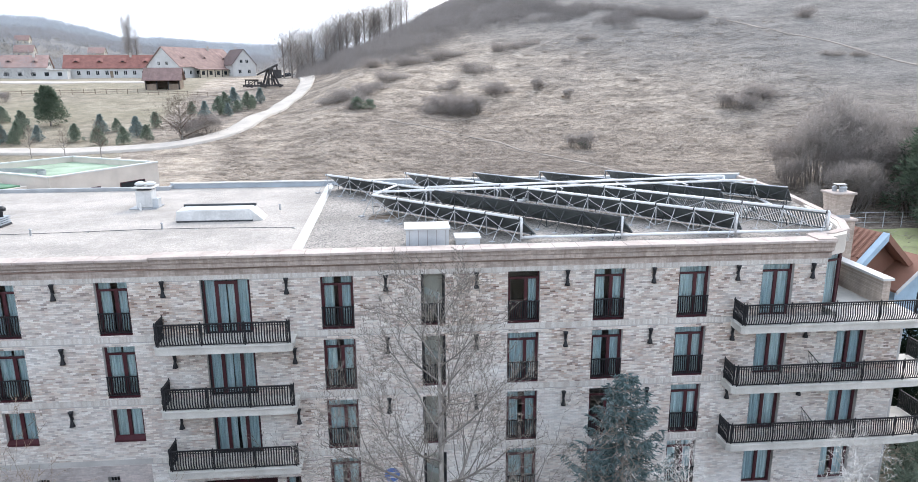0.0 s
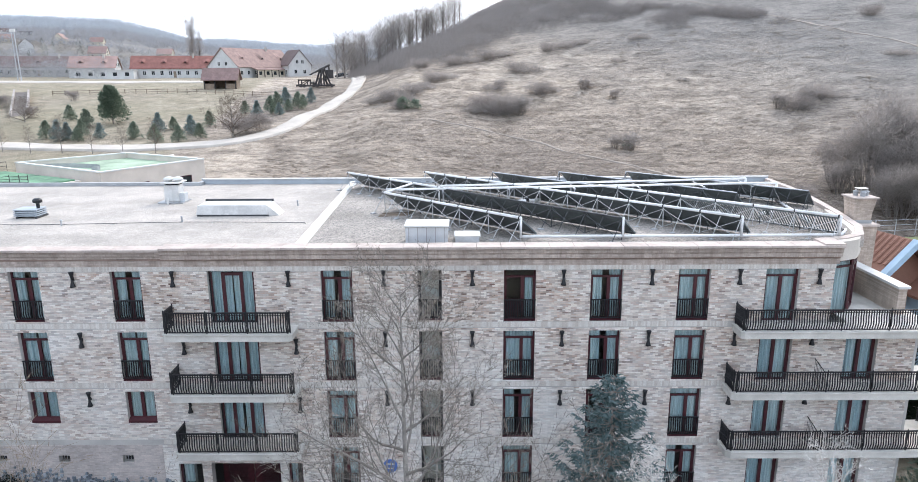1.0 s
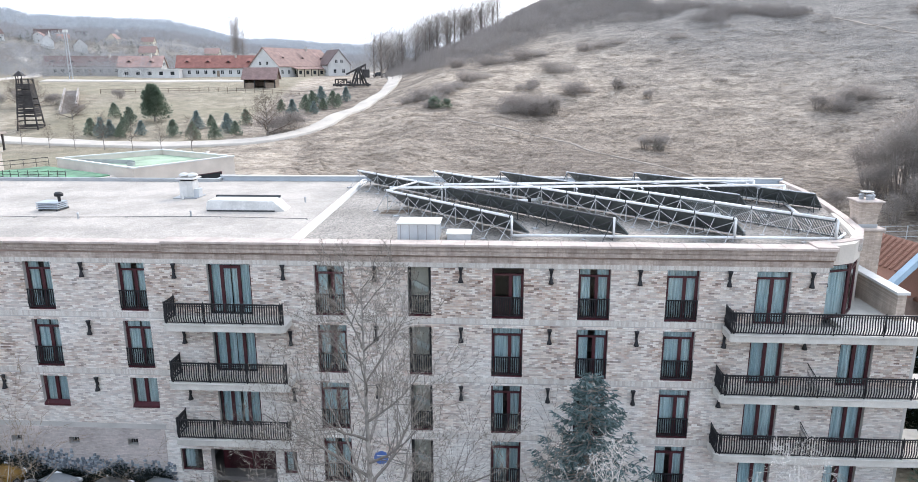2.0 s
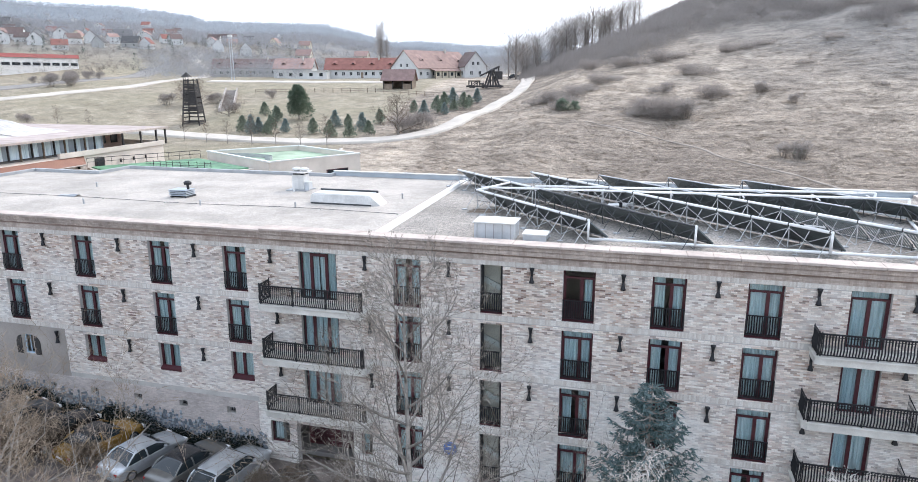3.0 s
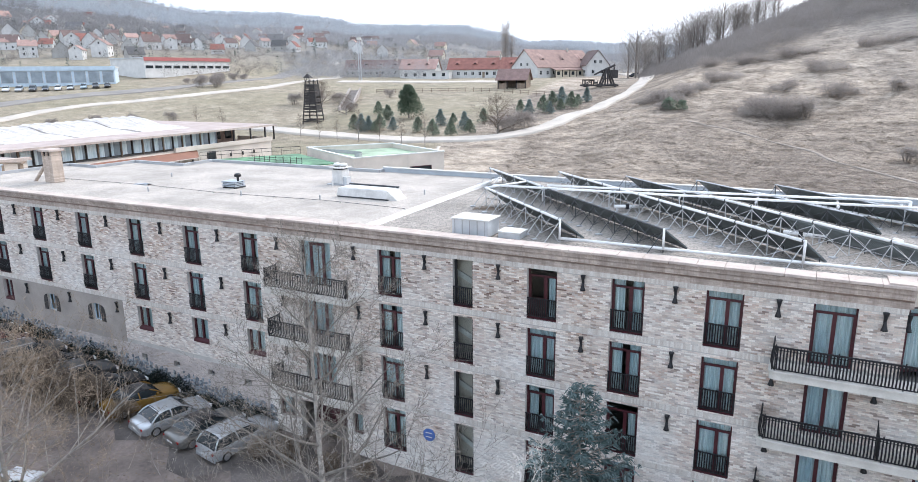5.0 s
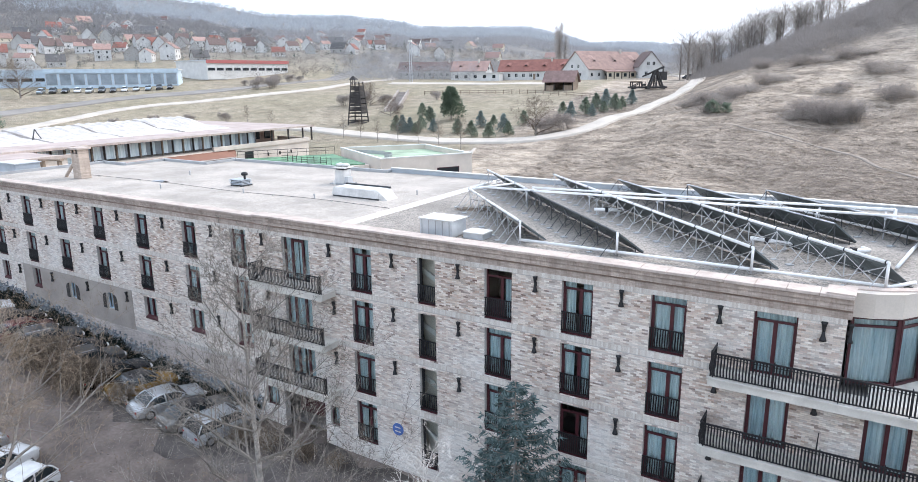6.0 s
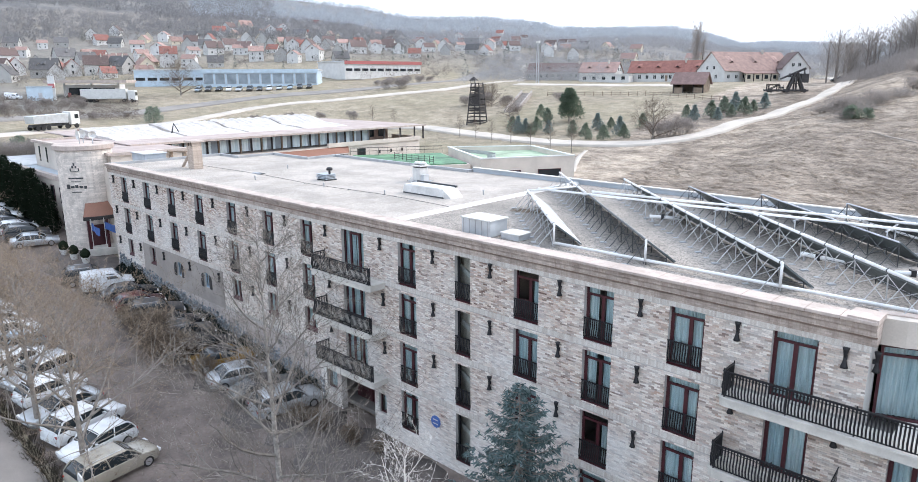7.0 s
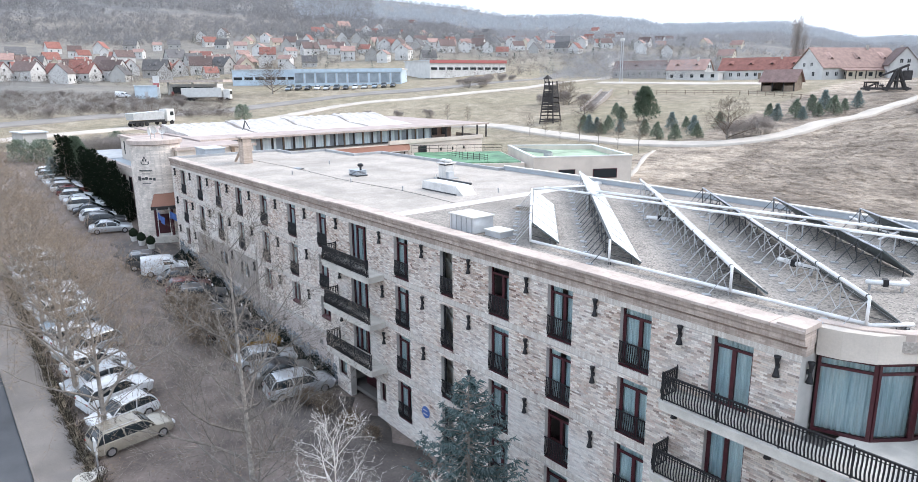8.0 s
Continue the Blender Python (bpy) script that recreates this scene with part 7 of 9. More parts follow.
# scrub on the grass hill
bushes = [fuzzy_bush("hill_bush", "grey leafless thorn bush on the grass hill", 71, 2.6, 2.3, M_FUZZ_DARK, 3600, 0.4, 0.02), fuzzy_bush("hill_bush", "low grey bramble patch on the grass hill", 72, 3.2, 1.5, M_FUZZ, 3000, 0.38, 0.02),
          fuzzy_bush("hill_bush", "thin upright grey bush on the grass hill", 74, 1.7, 2.7, M_FUZZ, 2600, 0.45, 0.018)]
spots = [(11.5, 136.5, 1.35, 0), (6.9, 136.5, 1.0, 1), (16.0, 137.6, 1.2, 2), (14, 138.5, 1.4, 0), (9, 138.6, 1.35, 0), (21.1, 149.5, 1.1, 0), (23.2, 150.3, 0.8, 1), (19.9, 164.5, 1.1, 1), (17, 165.5, 0.9, 0), (11, 153.5, 0.8, 1), (13, 155, 0.6, 0),
         (-14, 148, 0.9, 1), (-11.5, 147.5, 1.0, 0), (-9, 146.5, 1.1, 1), (-7, 150.5, 1.0, 0), (-4.5, 156, 1.1, 1), (-2, 161, 1.0, 0), (1.5, 163, 0.9, 1), (-10.5, 152, 0.9, 1), (-8.5, 138.8, 0.7, 0), (30.6, 151, 0.8, 2), (32, 152.5, 0.5, 1), (35.9, 143.5, 0.65, 2),
         (32.1, 113.2, 0.95, 2), (29.9, 114.5, 0.7, 2), (64.8, 132.5, 1.0, 2), (67.9, 132, 1.15, 0), (70.5, 134, 1.1, 2), (73.7, 136, 1.1, 0), (76.5, 137, 0.7, 1), (101.5, 157, 0.9, 1), (107.5, 156, 0.8, 1), (113.6, 191, 1.1, 0), (52.7, 153, 0.5, 1),
         (50.3, 185.5, 0.9, 1), (31.6, 186, 1.1, 1), (27, 184, 0.9, 0), (36, 187, 0.8, 1), (6.6, 179.5, 1.1, 1), (11, 181, 1.0, 0), (2, 178, 0.9, 0), (15, 183, 0.9, 1), (-6, 181, 1.0, 0), (42, 170, 0.6, 1)]
for i, (x, y, q, k) in enumerate(spots):
    place(bushes[k], x, y, 53 * i, q * 1.22, first=i in (0, 1, 2))
gb = tufted("hill_juniper", "low dark green juniper on the hill", 73, 1.9, 1.5, M_JUNIPER, 600, 0.35, 0.4, 12, 0.06)
place(gb, -7.4, 138.4, 0, 1.15, True)
place(gb, -5.0, 138.8, 70, 0.9)
place(gb, 32.3, 115.6, 0, 0.7)
# thicket at the foot of the hill to the east
thick = fuzzy_bush("thicket_bush", "tall soft brown thicket bush at the hill foot", 79, 3.4, 6.2, M_FUZZ_DARK, 8500, 0.45, 0.022, 16)
thin = fuzzy_bush("thicket_bush", "loose grey-brown thicket bush at the hill foot", 80, 3.0, 6.8, M_FUZZ, 4500, 0.5, 0.018, 12)
rt = random.Random(8)
for i in range(36):
    x = 46 + 3.2 * (i % 12) + 4.0 * (i // 12) + rt.uniform(-1.5, 1.5)
    kind = (thick, thin)[i % 3 == 1]
    place(kind, x, 77 - 0.1 * (x - 57) + 6.5 * (i // 12) + rt.uniform(-2, 2), 40 * i, rt.uniform(0.75, 1.2) * (1.0, 1.35, 1.6)[i // 12] * (0.6 if x < 50 + 4 * (i // 12) else 1), first=i in (0, 1))
for i, (x, y, s) in enumerate(((62.5, 73, 1.7), (65.5, 75.5, 2.0), (67.5, 72, 1.8), (69.5, 77, 2.1), (60.5, 69.5, 1.2), (72.5, 74, 1.9))):
    place(pine, x, y, 70 * i, s)
# wood along the crest of the hill
def wood_tree(name, label, seed, height, mat, count, wide=0.16, thickness=0.035):
    """A bare woodland tree seen from afar: trunk, ascending limbs and a haze of twigs."""
    rnd = random.Random(seed)
    t = thing(name, label, "tree")
    part("trunk", Mesh().tube((0, 0, -0.3), (0, 0, height * 0.55), 0.2, 0.12, 6).tube((0, 0, height * 0.55), (0, 0, height * 0.9), 0.12, 0.03, 6), M_SCRUB, t)
    m = Mesh()
    tips = []
    for k in range(14):
        a, f = k * 2.4, 0.12 + 0.048 * k
        R = height * wide * rnd.uniform(0.6, 1.25)
        q = Vector((math.cos(a) * R, math.sin(a) * R, height * min(0.98, f + 0.34)))
        m.tube((0, 0, height * f), q, 0.085, 0.02, 3, caps=False)
        tips.append((Vector((0, 0, height * f)), q))
    for _ in range(count):
        a, b = rnd.choice(tips)
        p = a.lerp(b, rnd.uniform(0.1, 1.1)) + Vector((rnd.gauss(0, 1), rnd.gauss(0, 1), rnd.gauss(0, 1.0))) * height * wide * 0.3
        g = Vector((rnd.gauss(0, 0.6), rnd.gauss(0, 0.6), 1)).normalized() * rnd.uniform(0.5, 1.4)
        s = g.orthogonal().normalized() * thickness
        k0 = len(m.v)
        m.v.extend([tuple(p - s), tuple(p + s), tuple(p + g)])
        m.f.append((k0, k0 + 1, k0 + 2))
    part("crown", m, mat, t)
    return t


crests = [wood_tree("crest_tree", "tall bare woodland tree on the hill crest", 83, 12.0, M_FUZZ, 1150, 0.34, 0.018), wood_tree("crest_tree", "slim bare woodland tree on the hill crest", 84, 11.0, M_BELT, 950, 0.3, 0.018)]
for i in range(60):
    f = (i / 60) ** 1.25
    x = -33 + 36 * f + rt.uniform(-3, 3)
    y = 216 + 24 * math.sin(f * 2.5) + rt.uniform(-10, 22) + 26 * f
    place(crests[i % 2], x, y, 61 * i, rt.uniform(0.75, 1.25) * (1.1 - 0.35 * max(0, f - 0.75) * 4 * 0.6), first=i < 2)
# soft belt of scrub below the crest, too thick to count
sc = Mesh()
for i in range(8200):
    x = -29 + 121 * rt.random() ** 1.6
    lowy = np.interp(x, [-29, -20, -12, -2, 7, 14, 21, 32, 39, 55, 69, 92], [214, 200, 189, 186, 189, 199, 208, 211, 211, 202, 196, 193])
    depth = np.interp(x, [-29, 0, 30, 60, 92], [34, 62, 44, 22, 10])
    y = lowy + depth * rt.random() + rt.gauss(0, 4.0)
    if noise.noise(Vector((x * 0.09, y * 0.09, 11))) < -0.45 + 0.5 * ease(30, 80, np.array(x)):
        continue
    z, big = land(x, y), (0.5 + 1.9 * max(0, noise.noise(Vector((x * 0.16, y * 0.16, 5))) + 0.35)) * rt.uniform(0.6, 1.3)
    for _ in range(int(14 + 20 * big)):
        d = Vector((rt.gauss(0, 0.8), rt.gauss(0, 0.8), abs(rt.gauss(0, 0.8)))) * big * 0.85
        g = (d.normalized() + Vector((rt.uniform(-0.5, 0.5), rt.uniform(-0.5, 0.5), 0.8))).normalized() * 0.6
        w = g.orthogonal().normalized() * 0.035
        p = Vector((x, y, z)) + d
        sc.add([p - w, p + w, p + g], [(0, 1, 2)])
tuft = Mesh()
for i in range(34000):                    # dead grass wisps, combed along the slope
    y = 60 + 135 * rt.random() ** 1.8
    x = rt.uniform(-46, 40 + 0.35 * y)
    if is_hill(np.array(x), np.array(y)) < 0.6 or noise.noise(Vector((x * 0.3, y * 0.6, 2))) < -0.05:
        continue
    p, q = Vector((x, y, land(x, y) - 0.05)), rt.uniform(0.3, 0.75) * (0.8 + y / 300)
    for k in range(3):
        g = Vector((rt.choice((-1, 1)) * rt.uniform(0.5, 1.3), rt.uniform(-0.5, 0.3), rt.uniform(0.12, 0.42))) * q
        o = Vector((rt.uniform(-0.6, 0.6), rt.uniform(-0.3, 0.3), 0)) * q
        tuft.add([p + o + Vector((0, -0.1, 0)), p + o + Vector((0, 0.12, 0.05)), p + o + g], [(0, 1, 2)])
tagged(part("grass_tussocks", tuft, M_STRAW), "dead straw tussocks over the grass hill", "grass", kind="stuff")
tagged(part("hillside_scrub", sc, M_BELT), "soft grey-brown belt of leafless scrub below the crest", "scrub", kind="stuff")
poplar = wood_tree("poplar", "tall narrow bare poplar behind the farm", 89, 22.0, M_FUZZ, 2200, 0.085, 0.05)
place(poplar, -102, 280, 0, 1.0, True)
place(poplar, -99.6, 281, 80, 0.85)


# ---- other buildings ----
def gable_roof(mesh, L, W, z, rise, over=0.4, thick=0.18):
    a, b = L / 2 + over, W / 2 + over
    drop = rise * over / (W / 2)
    for s in (-1, 1):
        low, top = [(-a, s * b, z - drop), (a, s * b, z - drop)], [(a, 0, z + rise), (-a, 0, z + rise)]
        q = low + top
        mesh.loft([q, [(x, y, zz + thick) for x, y, zz in q]])
    return mesh


def make_house(name, label, L, W, H, rise, wall, roof, floors=1, dormers=0, seed=1, chim=True, group="village houses", gable_window=True, win_n=None):
    """A gabled house; its ridge lies along x."""
    rnd = random.Random(seed)
    h = thing(name, label, "house", None, group)
    body = Mesh().box(-L / 2, L / 2, -W / 2, W / 2, -2.0, H)
    for s in (-1, 1):
        body.add([(s * L / 2, -W / 2, H), (s * L / 2, W / 2, H), (s * L / 2, 0, H + rise), (s * (L / 2 - 0.25), -W / 2, H), (s * (L / 2 - 0.25), W / 2, H), (s * (L / 2 - 0.25), 0, H + rise)],
                 [(0, 1, 2), (5, 4, 3), (0, 3, 4, 1), (1, 4, 5, 2), (0, 2, 5, 3)])
    part("wall", body, wall, h)
    r = part("roof", gable_roof(Mesh(), L, W, H, rise), roof, h)
    def win(x, y, z, w, hh, face):
        m = pose(x, y, z, 0, 0, face)
        f = part("window", Mesh().box(-w / 2, w / 2, -0.05, 0.02, 0, hh, m), M_CARGLASS, h)
        if group != "village houses":
            part("frame", Mesh().box(-w / 2 - 0.08, w / 2 + 0.08, -0.07, -0.03, hh, hh + 0.1, m).box(-w / 2 - 0.08, w / 2 + 0.08, -0.09, -0.03, -0.1, 0, m).box(-0.04, 0.04, -0.07, -0.051, 0, hh, m), M_WHITE, f)
    n = win_n or 2
    for fl in range(floors):
        for i in range(n):
            x = -L / 2 + L * (i + 0.5) / n
            win(x, -W / 2, 0.9 + 2.7 * fl, 0.9, 1.2, 0)
            if group != "village houses":
                win(x, W / 2, 0.9 + 2.7 * fl, 0.9, 1.2, 180)
    for s, face in ((-1, 270), (1, 90)) if group != "village houses" or floors > 1 else ((1, 90),):
        for y in ((-W / 5, W / 5) if group != "village houses" else (0.0,)):
            win(s * L / 2, y, 0.9, 0.9, 1.2, face)
            if gable_window and rise > 2.4:
                win(s * L / 2, y * 0.6, H + 0.3, 0.8, 1.1, face)
    if group != "village houses":
        part("door", Mesh().box(-0.45, 0.45, -W / 2 - 0.06, -W / 2, 0, 2.05), M_PLANK, h)
    if chim:
        part("chimney", Mesh().box(L * 0.2, L * 0.2 + 0.6, -0.9, -0.3, H + rise * 0.5, H + rise + 0.9), M_BAND, r)
    for k in range(dormers):
        x = -L / 2 + L * (k + 0.5) / dormers
        part("dormer", Mesh().loft([[(x - 1.0, -W / 4 - 0.9, H + rise * 0.42), (x, -W / 4 - 0.9, H + rise * 0.42 + 0.65), (x + 1.0, -W / 4 - 0.9, H + rise * 0.42)], [(x - 1.0, -W / 8, H + rise * 0.78), (x, -W / 8, H + rise * 0.8), (x + 1.0, -W / 8, H + rise * 0.78)]]), roof, r)
        if group != "village houses":
            part("pane", Mesh().box(x - 0.35, x + 0.35, -W / 4 - 0.93, -W / 4 - 0.905, H + rise * 0.44, H + rise * 0.44 + 0.32), M_CARGLASS, r)
    return h


def roof_tint(name, c):
    m, n, l, b = nodes_of(name, 0.85)
    co = n.new("ShaderNodeTexCoord").outputs["Object"]
    big, w = noise_of(n, l, co, 0.8, 6, 0.7), n.new("ShaderNodeTexWave")
    w.inputs["Scale"].default_value, w.inputs["Distortion"].default_value = 1.6, 1.5
    w.bands_direction = "X"
    l.new(co, w.inputs["Vector"])
    r = ramp_of(n, [(0.3, tuple(v * 0.7 for v in c)), (0.65, tuple(v * 1.15 for v in c))])
    l.new(big.outputs["Fac"], r.inputs[0])
    o = n.new("ShaderNodeObjectInfo")
    r3 = ramp_of(n, [(0, (0.75,) * 3), (1, (1.2,) * 3)])
    l.new(o.outputs["Random"], r3.inputs[0])
    l.new(mixed(n, l, r.outputs[0], r3.outputs[0], None, "MULTIPLY", 1.0), b.inputs["Base Color"])
    bumped(n, l, b, w.outputs["Fac"], 0.5, 0.06)
    return m


R_RED, R_PINK, R_BROWN, R_GREY = roof_tint("red_tiles", (0.27, 0.115, 0.092)), roof_tint("faded_tiles", (0.32, 0.21, 0.18)), roof_tint("brown_tiles", (0.15, 0.105, 0.095)), roof_tint("grey_tiles", (0.13, 0.125, 0.125))
R_SHED = roof_tint("faded_brown_tiles", (0.27, 0.175, 0.155))
W_WHITE, W_CREAM, W_GREY = worn("house_white", (0.63, 0.62, 0.6), 0.9, scale=0.5, spread=0.12, vary=0.12), worn("house_cream", (0.62, 0.55, 0.44), 0.9, scale=0.5, spread=0.12, vary=0.15), worn("house_grey", (0.45, 0.44, 0.42), 0.9, scale=0.5, spread=0.12, vary=0.15)


def stand(h, x, y, turn, dz=0.0):
    h.matrix_basis = pose(x, y, land(x, y) + dz, 0, 0, turn)
    return h


# farm beyond the meadow
stand(make_house("farm_house", "long white farm house under a faded tiled roof", 30, 13, 3.5, 5.9, W_WHITE, R_PINK, 1, 3, 3, group="farm buildings", win_n=9), -68.3, 245.9, 66)
stand(make_house("farm_house", "white gabled farm house with dark tiled roof", 12, 8.0, 4.0, 4.8, W_WHITE, R_BROWN, 1, 0, 4, group="farm buildings"), -55.2, 251, 122.6)
stand(make_house("farm_barn", "long low white barn with red tiled roof and eyebrow dormers", 27, 8.5, 3.2, 3.8, W_WHITE, R_RED, 1, 4, 5, group="farm buildings", win_n=10), -92.5, 239, 14)
stand(make_house("farm_barn", "small white barn with bright red roof", 14, 8.0, 3.4, 3.4, W_WHITE, R_PINK, 1, 2, 6, group="farm buildings"), -117, 233, 12)
stand(make_house("farm_barn", "long grey-roofed low barn", 30, 9.0, 3.2, 3.4, W_GREY, R_BROWN, 1, 5, 7, group="farm buildings", win_n=12), -144, 248, 20)
def open_shed(x, y, turn):
    sh = thing("meadow_shed", "open timber shed under a reddish tiled roof", "shed", pose(x, y, land(x, y), 0, 0, turn), "farm buildings")
    part("back_wall", Mesh().box(-4.2, 4.2, 2.3, 2.5, -0.5, 2.5), M_PLANK, sh)
    for s in (-1, 1):
        part("side_wall", Mesh().box(s * 4.2 - 0.08, s * 4.2 + 0.08, -2.4, 2.3, -0.5, 2.5).add([(s * 4.2 - 0.06, -2.5, 2.5), (s * 4.2 - 0.06, 2.5, 2.5), (s * 4.2 - 0.06, 0, 5.0), (s * 4.2 + 0.06, -2.5, 2.5), (s * 4.2 + 0.06, 2.5, 2.5), (s * 4.2 + 0.06, 0, 5.0)],
             [(0, 1, 2), (5, 4, 3), (0, 3, 4, 1), (1, 4, 5, 2), (0, 2, 5, 3)]), M_PLANK, sh)
    for x in (-4.0, -1.4, 1.4, 4.0):
        part("post", Mesh().box(x - 0.12, x + 0.12, -2.5, -2.26, -0.5, 2.5), M_TIMBER, sh)
    for x in (-4.1, 1.4):
        part("low_wall", Mesh().box(x, x + 2.7, -2.45, -2.3, -0.5, 1.2), M_PLANK, sh)
    part("beam", Mesh().box(-4.3, 4.3, -2.55, -2.2, 2.3, 2.52), M_TIMBER, sh)
    part("roof", gable_roof(Mesh(), 8.6, 5.2, 2.5, 2.6, 0.5), R_SHED, sh, "faded red-brown tiles")
    return sh


open_shed(-60.0, 188.0, 6)
an = thing("farm_annex", "long low white outbuilding with a flat roof", "building", pose(-110.5, 226.5, land(-110.5, 226.5), 0, 0, 12), "farm buildings")
part("wall", Mesh().box(-9, 9, -2.5, 2.5, -1, 2.5), W_WHITE, an)
part("roof", Mesh().box(-9.3, 9.3, -2.8, 2.8, 2.5, 2.75), M_WHITE, an)
for i in range(5):
    part("window", Mesh().box(-8 + 3.6 * i, -6.8 + 3.6 * i, -2.56, -2.48, 0.8, 1.9), M_CARGLASS, an)
vr = thing("farm_veranda", "brownish lean-to veranda along the farm house front", "veranda", pose(-68.3, 245.9, land(-68.3, 245.9), 0, 0, 66), "farm buildings")
part("roof", Mesh().loft([[(x, -6.5, 3.3), (x, -9.3, 2.5), (x, -9.3, 2.35), (x, -6.5, 3.15)] for x in (-9, 14)]), R_PINK, vr)
part("wall", Mesh().box(-8.8, 13.8, -8.9, -8.7, -1, 2.4), W_CREAM, vr)
for i in range(7):
    part("post", Mesh().box(-8.9 + 3.75 * i, -8.65 + 3.75 * i, -9.1, -8.9, -1, 2.4), M_TIMBER, vr)
    if i < 6:
        part("window", Mesh().box(-7.7 + 3.75 * i, -6.3 + 3.75 * i, -8.95, -8.9, 0.7, 1.9), M_CARGLASS, vr)
# paddock fence
pf = thing("paddock_fence", "weathered wooden paddock fence", "fence")
fx = [(-97 + 2.6 * i, 172.5 + 6 * math.sin(i * 0.16)) for i in range(22)]
for (xa, ya), (xb, yb) in zip(fx, fx[1:]):
    part("post", Mesh().box(xa - 0.07, xa + 0.07, ya - 0.07, ya + 0.07, land(xa, ya) - 0.3, land(xa, ya) + 1.25), M_PLANK, pf)
    for hgt in (0.5, 1.05):
        part("rail", Mesh().tube((xa, ya, land(xa, ya) + hgt), (xb, yb, land(xb, yb) + hgt), 0.055, n=5), M_PLANK, pf)

# dark wooden machine and lookout tower
mc = thing("wooden_machine", "large dark timber siege machine on the meadow", "machine", pose(-33.6, 186, land(-33.6, 186), 0, 0, 30) @ Matrix.Scale(0.9, 4))
for s in (-1, 1):
    part("side_frame", Mesh().tube((-6.4, s * 1.4, 0.55), (4.4, s * 1.4, 0.55), 0.3, n=6).tube((-0.6, s * 1.4, 0.6), (1.0, s * 1.1, 5.2), 0.3, n=6).tube((3.2, s * 1.4, 0.6), (1.4, s * 1.1, 5.6), 0.3, n=6).tube((1.2, s * 1.4, 0.6), (1.2, s * 1.1, 5.4), 0.24, n=6)
         .tube((-0.1, s * 1.3, 2.4), (2.5, s * 1.3, 2.4), 0.2, n=6).tube((-5.6, s * 1.4, 0.6), (-5.6, s * 1.4, 2.2), 0.18, n=6).tube((-3.0, s * 1.4, 0.6), (-3.0, s * 1.4, 2.2), 0.18, n=6).tube((-5.6, s * 1.4, 2.1), (-2.8, s * 1.4, 2.1), 0.18, n=6).tube((-5.4, s * 1.4, 0.7), (-3.1, s * 1.4, 2.0), 0.13, n=5), M_TIMBER, mc)
part("arm", Mesh().tube((-2.6, 0, 3.6), (3.6, 0, 6.4), 0.24, 0.34, 6), M_TIMBER, mc)
part("weight", bevelled(Mesh().box(2.4, 4.4, -0.9, 0.9, 2.6, 5.0), "weight", M_TIMBER, 0.12, 1), M_TIMBER, mc)
part("hanger", Mesh().tube((3.4, -0.5, 4.9), (3.3, 0, 6.3), 0.12, n=5).tube((3.4, 0.5, 4.9), (3.3, 0, 6.3), 0.12, n=5), M_TIMBER, mc)
part("axle", Mesh().tube((1.2, -1.7, 5.3), (1.2, 1.7, 5.3), 0.22, n=8), M_TIMBER, mc)
for i in range(6):
    part("plank", Mesh().box(-5.8 + 0.5 * i, -5.4 + 0.5 * i, -1.7, 1.7, 2.2, 2.34 + 0.03 * (i % 2)), M_PLANK, mc)
part("windlass", Mesh().tube((-2.0, -1.7, 1.3), (-2.0, 1.7, 1.3), 0.28, n=8).tube((-2.0, -1.75, 0.6), (-2.0, -1.75, 2.0), 0.06, n=4).tube((-2.0, 1.75, 0.6), (-2.0, 1.75, 2.0), 0.06, n=4), M_TIMBER, mc)
for xx in (-5.0, -1.0, 3.4):
    for s in (-1, 1):
        part("wheel", Mesh().tube((xx, s * 1.62, 0.5), (xx, s * 1.8, 0.5), 0.5, n=14), M_TIMBER, mc)

tw = thing("lookout_tower", "dark timber lookout tower clad in rough planks", "tower", pose(-86.4, 129.6, land(-86.4, 129.6), 0, 0, 14))
half = lambda z: 1.8 - 0.72 * z / 8.6
for sx in (-1, 1):
    for sy in (-1, 1):
        part("post", Mesh().tube((sx * half(-0.4), sy * half(-0.4), -0.4), (sx * half(9.6), sy * half(9.6), 9.6), 0.16, n=5), M_TIMBER, tw)
rw = random.Random(27)
for s, face in ((-1, 0), (1, 1), (-1, 2), (1, 3)):
    for k in range(27):
        z, hh = 0.5 + 0.3 * k, 0.25
        if rw.random() < 0.2 or (z < 2.6 and k % 3):
            continue
        a, b, lean = half(z) + 0.04, half(z) + 0.12, rw.uniform(-0.03, 0.03)
        p = Mesh().box(-a, a, s * a - 0.04, s * a + 0.04, z, z + hh) if face in (0, 1) else Mesh().box(s * a - 0.04, s * a + 0.04, -a, a, z, z + hh)
        part("plank", p, M_TIMBER, tw)
    for z in (0.2, 3.2, 6.2, 8.5):
        r = half(z) + 0.1
        part("beam", Mesh().box(-r, r, s * r - 0.08, s * r + 0.08, z - 0.1, z + 0.1) if face in (0, 1) else Mesh().box(s * r - 0.08, s * r + 0.08, -r, r, z - 0.1, z + 0.1), M_TIMBER, tw)
part("platform", Mesh().box(-1.25, 1.25, -1.25, 1.25, 8.5, 8.65), M_TIMBER, tw)
